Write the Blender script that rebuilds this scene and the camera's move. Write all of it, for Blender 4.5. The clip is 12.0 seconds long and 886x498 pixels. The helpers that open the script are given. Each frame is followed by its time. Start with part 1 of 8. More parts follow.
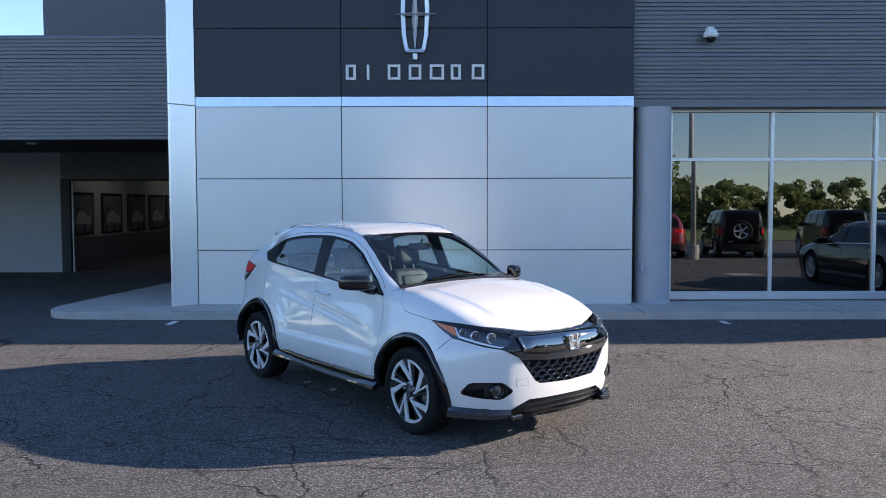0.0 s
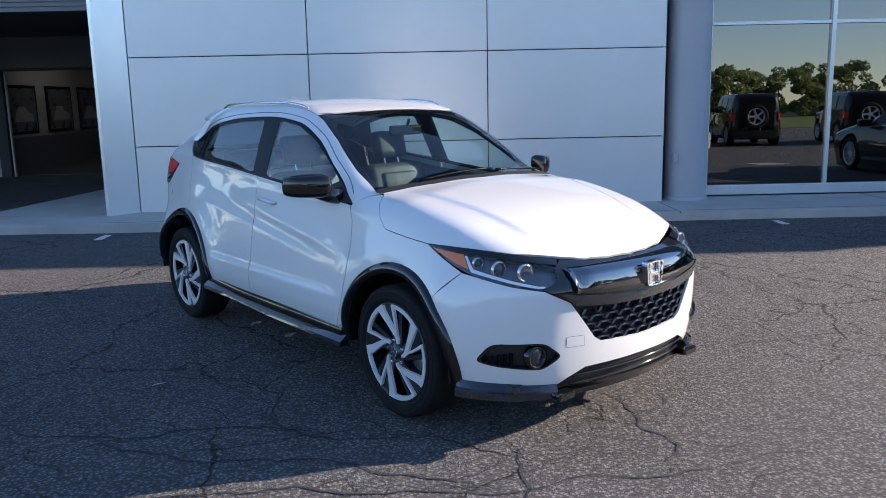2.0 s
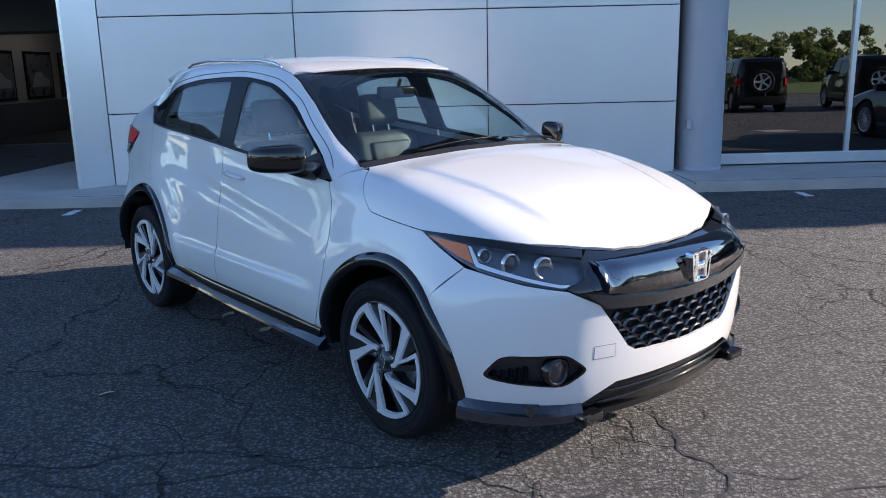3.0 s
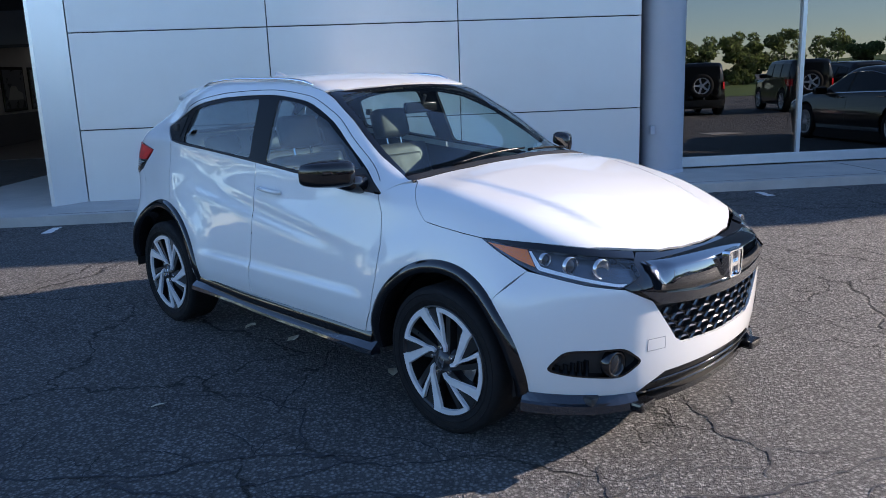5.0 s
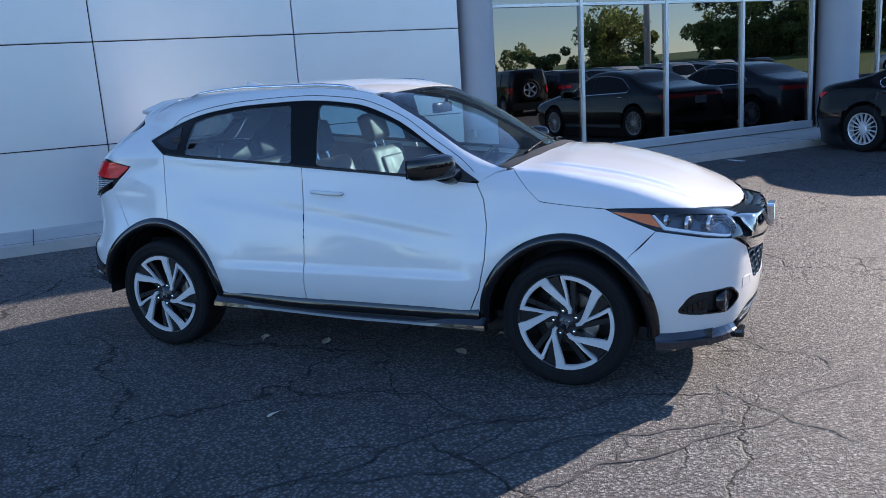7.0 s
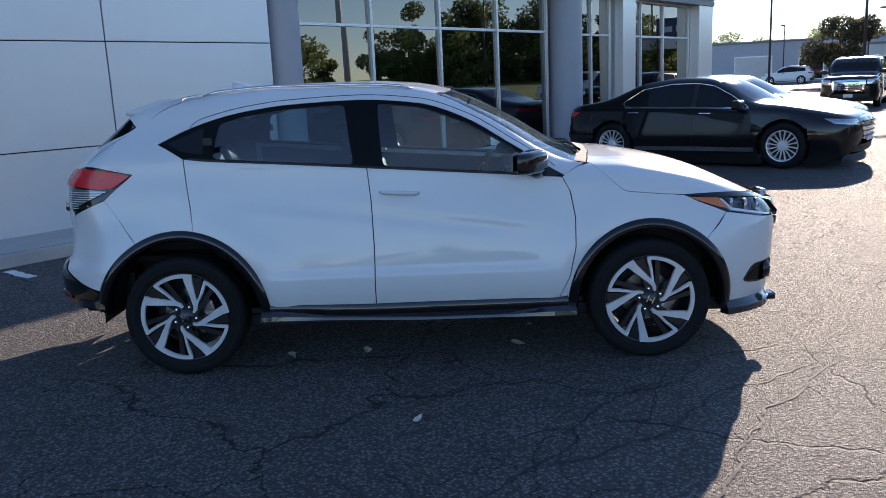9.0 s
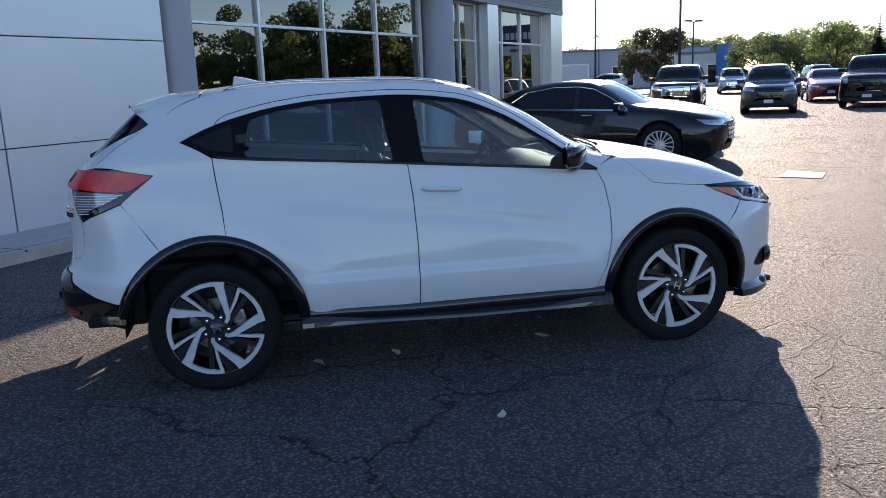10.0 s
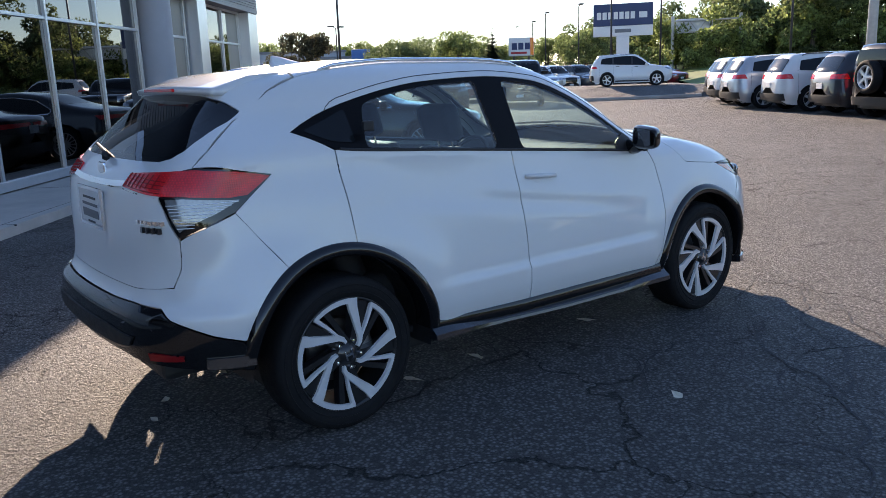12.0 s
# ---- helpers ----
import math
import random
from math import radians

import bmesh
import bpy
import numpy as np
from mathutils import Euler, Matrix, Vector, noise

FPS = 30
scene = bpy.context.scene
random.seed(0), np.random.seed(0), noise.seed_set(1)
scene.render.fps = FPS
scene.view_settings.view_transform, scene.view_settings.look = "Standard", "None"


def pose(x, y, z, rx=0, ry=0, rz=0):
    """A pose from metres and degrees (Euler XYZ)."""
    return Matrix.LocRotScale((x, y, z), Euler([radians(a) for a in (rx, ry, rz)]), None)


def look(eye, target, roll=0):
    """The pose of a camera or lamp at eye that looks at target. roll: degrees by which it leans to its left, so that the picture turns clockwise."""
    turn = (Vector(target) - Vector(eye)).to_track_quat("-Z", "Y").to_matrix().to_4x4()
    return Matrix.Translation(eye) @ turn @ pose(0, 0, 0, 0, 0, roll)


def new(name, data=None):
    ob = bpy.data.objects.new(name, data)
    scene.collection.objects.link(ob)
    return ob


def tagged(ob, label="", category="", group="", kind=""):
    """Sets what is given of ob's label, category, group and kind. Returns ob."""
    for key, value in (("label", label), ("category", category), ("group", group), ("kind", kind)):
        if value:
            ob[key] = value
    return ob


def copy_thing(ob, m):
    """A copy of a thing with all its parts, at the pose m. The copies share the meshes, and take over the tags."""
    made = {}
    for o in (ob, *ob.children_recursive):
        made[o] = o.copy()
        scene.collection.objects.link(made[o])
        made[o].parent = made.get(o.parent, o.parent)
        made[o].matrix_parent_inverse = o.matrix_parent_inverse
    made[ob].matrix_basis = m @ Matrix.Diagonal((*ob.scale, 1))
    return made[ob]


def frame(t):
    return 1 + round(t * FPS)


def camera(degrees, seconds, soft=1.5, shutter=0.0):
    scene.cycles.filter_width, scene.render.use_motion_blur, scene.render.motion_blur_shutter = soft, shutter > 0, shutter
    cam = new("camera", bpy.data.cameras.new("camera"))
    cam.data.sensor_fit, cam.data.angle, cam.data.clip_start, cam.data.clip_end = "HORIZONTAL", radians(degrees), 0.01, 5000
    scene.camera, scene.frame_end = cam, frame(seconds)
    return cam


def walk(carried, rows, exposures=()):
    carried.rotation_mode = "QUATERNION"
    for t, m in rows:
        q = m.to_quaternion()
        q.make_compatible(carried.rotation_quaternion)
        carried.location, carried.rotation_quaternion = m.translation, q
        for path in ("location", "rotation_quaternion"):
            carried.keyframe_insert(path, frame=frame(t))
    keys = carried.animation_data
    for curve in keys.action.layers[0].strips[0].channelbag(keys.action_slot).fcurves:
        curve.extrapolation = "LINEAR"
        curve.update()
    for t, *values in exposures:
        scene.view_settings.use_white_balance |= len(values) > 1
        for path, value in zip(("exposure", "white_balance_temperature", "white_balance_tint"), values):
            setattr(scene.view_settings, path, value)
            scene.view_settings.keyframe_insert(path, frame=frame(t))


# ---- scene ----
cam = camera(57.7, 12.0, soft=0.8)
PATH = [
    (0, (0.376, 0.017, 1.783), (0.365, 2.014, 1.674), -0.1),
    (0.5, (0.34, 0.527, 1.784), (0.328, 2.519, 1.6), -0.0),
    (1, (0.342, 1.114, 1.734), (0.332, 3.1, 1.495), -0.3),
    (1.5, (0.298, 1.728, 1.661), (0.301, 3.706, 1.365), -0.4),
    (2, (0.301, 2.313, 1.585), (0.316, 4.279, 1.22), -1.2),
    (2.5, (0.3, 2.824, 1.515), (0.318, 4.782, 1.104), -1.3),
    (2.7, (0.302, 3.0, 1.52), (0.322, 4.954, 1.091), -1.3),
    (4.3, (0.207, 3.071, 1.556), (0.239, 5.018, 1.098), -1.6),
    (4.5, (0.119, 3.004, 1.563), (0.158, 4.953, 1.118), -1.7),
    (5, (-0.193, 2.836, 1.593), (-0.023, 4.782, 1.163), -2.1),
    (5.5, (-0.604, 2.821, 1.573), (-0.279, 4.747, 1.142), -3.6),
    (6, (-1.135, 2.76, 1.589), (-0.644, 4.65, 1.156), -3.8),
    (6.5, (-1.643, 2.815, 1.593), (-0.971, 4.648, 1.16), -3.6),
    (7, (-2.161, 2.995, 1.599), (-1.301, 4.75, 1.175), -3.7),
    (9, (-3.984, 4.309, 1.569), (-2.482, 5.567, 1.166), -2.6),
    (9.5, (-4.336, 4.807, 1.562), (-2.701, 5.886, 1.16), -2.1),
    (10, (-4.595, 5.316, 1.555), (-2.858, 6.221, 1.149), -2.3),
    (10.5, (-4.739, 5.879, 1.547), (-2.922, 6.604, 1.132), -2.5),
    (11, (-4.861, 6.476, 1.546), (-2.969, 6.973, 1.129), -2.3),
    (11.5, (-4.876, 7.077, 1.52), (-2.94, 7.361, 1.102), -2.4),
    (12, (-4.88, 7.723, 1.524), (-2.927, 7.773, 1.096), -2.1),
]
walk(cam, [(t, look(eye, target, roll)) for t, eye, target, roll in PATH], exposures=[(0.0, 1.34, 6250, 17), (4.5, 1.26, 6150, 17), (7.0, 1.32, 5950, 16), (9.0, 1.0, 6400, 18), (12.0, 1.16, 6900, 20)])

# ---------------------------------------------------------------- light
SUN_AZ, SUN_EL = 12.0, 20.0          # degrees: from +x towards +y, and above the horizon
world = bpy.data.worlds.new("sky")
scene.world = world
world.use_nodes = True
wn = world.node_tree
wn.nodes.clear()
sky = wn.nodes.new("ShaderNodeTexSky")
sky.sky_type = "NISHITA"
sky.sun_disc = False
sky.sun_elevation = radians(SUN_EL)
sky.sun_rotation = radians(90 - SUN_AZ)
sky.air_density, sky.dust_density, sky.ozone_density = 1.0, 0.02, 3.6
bg = wn.nodes.new("ShaderNodeBackground")
bg.inputs["Strength"].default_value = 0.122
wo = wn.nodes.new("ShaderNodeOutputWorld")
wn.links.new(sky.outputs[0], bg.inputs[0])
wn.links.new(bg.outputs[0], wo.inputs[0])
sun_data = bpy.data.lights.new("sun", "SUN")
sun_data.energy, sun_data.angle, sun_data.color = 4.7, radians(0.55), (1.0, 0.85, 0.66)
sun = new("sun", sun_data)
_a, _e = radians(SUN_AZ), radians(SUN_EL)
sun.matrix_world = look((90 * math.cos(_e) * math.cos(_a), 90 * math.cos(_e) * math.sin(_a), 90 * math.sin(_e)), (0, 0, 0))

# ---------------------------------------------------------------- materials
def nodes_of(name):
    m = bpy.data.materials.new(name)
    m.use_nodes = True
    nt = m.node_tree
    return m, nt, nt.nodes["Principled BSDF"]


def put_in(nt, kind, **values):
    n = nt.nodes.new(kind)
    for k, v in values.items():
        n.inputs[k.replace("_", " ")].default_value = v
    return n


def plain(name, colour, rough=0.5, metal=0.0, vary=0.12, scale=8.0, bump=0.0, bump_scale=120.0, coat=0.0, fine=90.0, spec=0.5):
    """A surface with stains at one scale and grain at another, and a fine relief."""
    m, nt, b = nodes_of(name)
    co = nt.nodes.new("ShaderNodeTexCoord")
    big = put_in(nt, "ShaderNodeTexNoise", Scale=scale, Detail=6.0, Roughness=0.6)
    small = put_in(nt, "ShaderNodeTexNoise", Scale=fine, Detail=3.0, Roughness=0.6)
    for n in (big, small):
        nt.links.new(co.outputs["Object"], n.inputs["Vector"])
    add = nt.nodes.new("ShaderNodeMath")
    add.operation = "MULTIPLY_ADD"
    add.inputs[1].default_value = 0.35
    nt.links.new(small.outputs["Fac"], add.inputs[0])
    nt.links.new(big.outputs["Fac"], add.inputs[2])
    ramp = nt.nodes.new("ShaderNodeMapRange")
    ramp.inputs["From Min"].default_value, ramp.inputs["From Max"].default_value = 0.35, 1.0
    ramp.inputs["To Min"].default_value, ramp.inputs["To Max"].default_value = 1 - vary, 1 + vary
    nt.links.new(add.outputs[0], ramp.inputs["Value"])
    mul = nt.nodes.new("ShaderNodeVectorMath")
    mul.operation = "SCALE"
    mul.inputs[0].default_value = colour[:3]
    nt.links.new(ramp.outputs[0], mul.inputs["Scale"])
    nt.links.new(mul.outputs[0], b.inputs["Base Color"])
    b.inputs["Metallic"].default_value = metal
    rr = nt.nodes.new("ShaderNodeMapRange")
    rr.inputs["From Min"].default_value, rr.inputs["From Max"].default_value = 0.3, 0.75
    rr.inputs["To Min"].default_value, rr.inputs["To Max"].default_value = max(0.0, rough * (1 - vary)), min(1.0, rough * (1 + vary))
    nt.links.new(big.outputs["Fac"], rr.inputs["Value"])
    nt.links.new(rr.outputs[0], b.inputs["Roughness"])
    b.inputs["Coat Weight"].default_value = coat
    b.inputs["Coat Roughness"].default_value = 0.02
    b.inputs["Specular IOR Level"].default_value = spec
    if bump:
        g = put_in(nt, "ShaderNodeTexNoise", Scale=bump_scale, Detail=4.0)
        nt.links.new(co.outputs["Object"], g.inputs["Vector"])
        bp = put_in(nt, "ShaderNodeBump", Strength=bump, Distance=0.01)
        nt.links.new(g.outputs["Fac"], bp.inputs["Height"])
        nt.links.new(bp.outputs[0], b.inputs["Normal"])
    return m


def glass(name, tint, rough=0.0, clear=0.9, ior=1.5):
    """A thin tinted pane: part see-through, part mirror by its Fresnel gloss."""
    m, nt, b = nodes_of(name)
    nt.nodes.remove(b)
    tr = nt.nodes.new("ShaderNodeBsdfTransparent")
    tr.inputs[0].default_value = (*[c * clear for c in tint], 1)
    gl = nt.nodes.new("ShaderNodeBsdfGlossy")
    gl.inputs["Roughness"].default_value = rough
    lw = nt.nodes.new("ShaderNodeLayerWeight")
    lw.inputs["Blend"].default_value = 0.5
    f5 = nt.nodes.new("ShaderNodeMath")
    f5.operation = "POWER"
    f5.inputs[1].default_value = 5.0
    nt.links.new(lw.outputs["Facing"], f5.inputs[0])
    r0 = 2.0 * ((ior - 1) / (ior + 1)) ** 2
    fr = nt.nodes.new("ShaderNodeMapRange")
    fr.inputs["To Min"].default_value, fr.inputs["To Max"].default_value = r0, 1.0
    nt.links.new(f5.outputs[0], fr.inputs["Value"])
    mix = nt.nodes.new("ShaderNodeMixShader")
    nt.links.new(fr.outputs[0], mix.inputs[0])
    nt.links.new(tr.outputs[0], mix.inputs[1])
    nt.links.new(gl.outputs[0], mix.inputs[2])
    nt.links.new(mix.outputs[0], nt.nodes["Material Output"].inputs[0])
    return m


def brushed(m, amount=0.75):
    """Fine sideways brushing: reflections are drawn out upright."""
    nt = m.node_tree
    b = nt.nodes["Principled BSDF"]
    up = nt.nodes.new("ShaderNodeCombineXYZ")
    up.inputs[2].default_value = 1.0
    nt.links.new(up.outputs[0], b.inputs["Tangent"])
    b.inputs["Anisotropic"].default_value = amount
    return m


def dusty(m, amount):
    """A thin film of dust on a pane, which scatters what light passes."""
    nt = m.node_tree
    out = nt.nodes["Material Output"]
    was = out.inputs[0].links[0].from_socket
    tl = nt.nodes.new("ShaderNodeBsdfTranslucent")
    tl.inputs[0].default_value = (0.80, 0.84, 0.76, 1)
    co = nt.nodes.new("ShaderNodeTexCoord")
    n = put_in(nt, "ShaderNodeTexNoise", Scale=5.0, Detail=5.0, Roughness=0.6)
    nt.links.new(co.outputs["Object"], n.inputs["Vector"])
    r = nt.nodes.new("ShaderNodeMapRange")
    r.inputs["To Min"].default_value, r.inputs["To Max"].default_value = amount * 0.6, amount * 1.4
    nt.links.new(n.outputs["Fac"], r.inputs["Value"])
    mix = nt.nodes.new("ShaderNodeMixShader")
    nt.links.new(r.outputs[0], mix.inputs[0])
    nt.links.new(was, mix.inputs[1])
    nt.links.new(tl.outputs[0], mix.inputs[2])
    nt.links.new(mix.outputs[0], out.inputs[0])
    return m


def lens_cells(m, scale, depth):
    """Small moulded cells inside a lamp lens."""
    nt = m.node_tree
    b = nt.nodes["Principled BSDF"]
    co = nt.nodes.new("ShaderNodeTexCoord")
    v = put_in(nt, "ShaderNodeTexVoronoi", Scale=scale, Randomness=0.25)
    nt.links.new(co.outputs["Object"], v.inputs["Vector"])
    r = nt.nodes.new("ShaderNodeMapRange")
    r.inputs["From Max"].default_value = 0.6
    r.inputs["To Min"].default_value, r.inputs["To Max"].default_value = 1.25, 1.0 - depth
    nt.links.new(v.outputs["Distance"], r.inputs["Value"])
    was = b.inputs["Base Color"].links[0].from_socket
    s = nt.nodes.new("ShaderNodeVectorMath")
    s.operation = "SCALE"
    nt.links.new(was, s.inputs[0])
    nt.links.new(r.outputs[0], s.inputs["Scale"])
    nt.links.new(s.outputs[0], b.inputs["Base Color"])
    bp = put_in(nt, "ShaderNodeBump", Strength=0.35, Distance=0.003)
    nt.links.new(v.outputs["Distance"], bp.inputs["Height"])
    nt.links.new(bp.outputs[0], b.inputs["Normal"])
    return m


def glow(name, colour, strength):
    m, nt, b = nodes_of(name)
    b.inputs["Base Color"].default_value = (*colour, 1)
    b.inputs["Emission Color"].default_value = (*colour, 1)
    b.inputs["Emission Strength"].default_value = strength
    return m


def asphalt_material():
    m, nt, b = nodes_of("asphalt")
    L = nt.links.new
    co = nt.nodes.new("ShaderNodeTexCoord")
    pos = co.outputs["Object"]
    # aggregate
    st = put_in(nt, "ShaderNodeTexVoronoi", Scale=56.0, Randomness=1.0)
    L(pos, st.inputs["Vector"])
    st2 = put_in(nt, "ShaderNodeTexVoronoi", Scale=190.0, Randomness=1.0)
    L(pos, st2.inputs["Vector"])
    sep = nt.nodes.new("ShaderNodeSeparateColor")
    L(st.outputs["Color"], sep.inputs[0])
    stone = nt.nodes.new("ShaderNodeMapRange")
    stone.inputs["From Min"].default_value, stone.inputs["From Max"].default_value = 0.0, 1.0
    stone.inputs["To Min"].default_value, stone.inputs["To Max"].default_value = 0.70, 1.40
    L(sep.outputs[0], stone.inputs["Value"])
    # dark gaps between the stones, their colour deepened for the shade in the pits
    gaps = nt.nodes.new("ShaderNodeMapRange")
    gaps.inputs["From Min"].default_value, gaps.inputs["From Max"].default_value = 0.22, 0.54
    gaps.inputs["To Min"].default_value, gaps.inputs["To Max"].default_value = 1.14, 0.36
    L(st.outputs["Distance"], gaps.inputs["Value"])
    # patches and stains
    big = put_in(nt, "ShaderNodeTexNoise", Scale=0.33, Detail=7.0, Roughness=0.65)
    L(pos, big.inputs["Vector"])
    patch_r = nt.nodes.new("ShaderNodeMapRange")
    patch_r.inputs["From Min"].default_value, patch_r.inputs["From Max"].default_value = 0.3, 0.7
    patch_r.inputs["To Min"].default_value, patch_r.inputs["To Max"].default_value = 0.75, 1.25
    L(big.outputs["Fac"], patch_r.inputs["Value"])
    mid = put_in(nt, "ShaderNodeTexNoise", Scale=9.0, Detail=5.0, Roughness=0.7)
    L(pos, mid.inputs["Vector"])
    mid_r = nt.nodes.new("ShaderNodeMapRange")
    mid_r.inputs["To Min"].default_value, mid_r.inputs["To Max"].default_value = 0.8, 1.2
    L(mid.outputs["Fac"], mid_r.inputs["Value"])
    # cracks: edges of warped cells, kept only where a broad noise is high
    warp = put_in(nt, "ShaderNodeTexNoise", Scale=2.2, Detail=5.0, Roughness=0.6)
    L(pos, warp.inputs["Vector"])
    off = nt.nodes.new("ShaderNodeVectorMath")
    off.operation = "MULTIPLY_ADD"
    off.inputs[1].default_value = (0.55, 0.55, 0.0)
    L(warp.outputs["Color"], off.inputs[0])
    L(pos, off.inputs[2])

    def crack(scale, width, lo, hi, mask_scale):
        v = put_in(nt, "ShaderNodeTexVoronoi", Scale=scale)
        v.feature = "DISTANCE_TO_EDGE"
        L(off.outputs[0], v.inputs["Vector"])
        line = nt.nodes.new("ShaderNodeMapRange")
        line.inputs["From Min"].default_value, line.inputs["From Max"].default_value = width * 0.35, width
        line.inputs["To Min"].default_value, line.inputs["To Max"].default_value = 1.0, 0.0
        L(v.outputs["Distance"], line.inputs["Value"])
        mk = put_in(nt, "ShaderNodeTexNoise", Scale=mask_scale, Detail=2.0)
        L(pos, mk.inputs["Vector"])
        mr = nt.nodes.new("ShaderNodeMapRange")
        mr.inputs["From Min"].default_value, mr.inputs["From Max"].default_value = lo, hi
        L(mk.outputs["Fac"], mr.inputs["Value"])
        mu = nt.nodes.new("ShaderNodeMath")
        mu.operation = "MULTIPLY"
        L(line.outputs[0], mu.inputs[0])
        L(mr.outputs[0], mu.inputs[1])
        return mu.outputs[0]

    c1 = crack(0.62, 0.0062, 0.42, 0.47, 0.35)
    c2 = crack(2.1, 0.013, 0.48, 0.56, 0.45)
    mx = nt.nodes.new("ShaderNodeMath")
    mx.operation = "MAXIMUM"
    L(c1, mx.inputs[0])
    L(c2, mx.inputs[1])
    keep = nt.nodes.new("ShaderNodeMapRange")
    keep.inputs["To Min"].default_value, keep.inputs["To Max"].default_value = 1.0, 0.10
    L(mx.outputs[0], keep.inputs["Value"])
    prod = None
    for o in (stone.outputs[0], gaps.outputs[0], patch_r.outputs[0], mid_r.outputs[0], keep.outputs[0]):
        if prod is None:
            prod = o
            continue
        n = nt.nodes.new("ShaderNodeMath")
        n.operation = "MULTIPLY"
        L(prod, n.inputs[0])
        L(o, n.inputs[1])
        prod = n.outputs[0]
    sc = nt.nodes.new("ShaderNodeVectorMath")
    sc.operation = "SCALE"
    sc.inputs[0].default_value = (0.208, 0.202, 0.200)
    L(prod, sc.inputs["Scale"])
    L(sc.outputs[0], b.inputs["Base Color"])
    b.inputs["Roughness"].default_value = 0.74
    # relief: stones up, cracks down
    h = nt.nodes.new("ShaderNodeMath")
    h.operation = "MULTIPLY_ADD"
    h.inputs[1].default_value = -0.9
    L(st.outputs["Distance"], h.inputs[0])
    L(st2.outputs["Distance"], h.inputs[2])
    h2 = nt.nodes.new("ShaderNodeMath")
    h2.operation = "MULTIPLY_ADD"
    h2.inputs[1].default_value = -2.5
    L(mx.outputs[0], h2.inputs[0])
    L(h.outputs[0], h2.inputs[2])
    # worn hollows between groups of stones
    hollow = put_in(nt, "ShaderNodeTexNoise", Scale=38.0, Detail=2.0, Roughness=0.6)
    L(pos, hollow.inputs["Vector"])
    h3 = nt.nodes.new("ShaderNodeMath")
    h3.operation = "MULTIPLY_ADD"
    h3.inputs[1].default_value = 2.6
    L(hollow.outputs["Fac"], h3.inputs[0])
    L(h2.outputs[0], h3.inputs[2])
    bp = put_in(nt, "ShaderNodeBump", Strength=1.0, Distance=0.016)
    L(h3.outputs[0], bp.inputs["Height"])
    L(bp.outputs[0], b.inputs["Normal"])
    return m


def leaf_material(name, colour):
    m, nt, b = nodes_of(name)
    g = nt.nodes.new("ShaderNodeNewGeometry")
    r = nt.nodes.new("ShaderNodeMapRange")
    r.inputs["To Min"].default_value, r.inputs["To Max"].default_value = 0.45, 1.7
    nt.links.new(g.outputs["Random Per Island"], r.inputs["Value"])
    s = nt.nodes.new("ShaderNodeVectorMath")
    s.operation = "SCALE"
    s.inputs[0].default_value = colour
    nt.links.new(r.outputs[0], s.inputs["Scale"])
    nt.links.new(s.outputs[0], b.inputs["Base Color"])
    b.inputs["Roughness"].default_value = 0.6
    tl = nt.nodes.new("ShaderNodeBsdfTranslucent")
    nt.links.new(s.outputs[0], tl.inputs[0])
    mix = nt.nodes.new("ShaderNodeMixShader")
    mix.inputs[0].default_value = 0.65
    nt.links.new(b.outputs[0], mix.inputs[1])
    nt.links.new(tl.outputs[0], mix.inputs[2])
    nt.links.new(mix.outputs[0], nt.nodes["Material Output"].inputs[0])
    return m


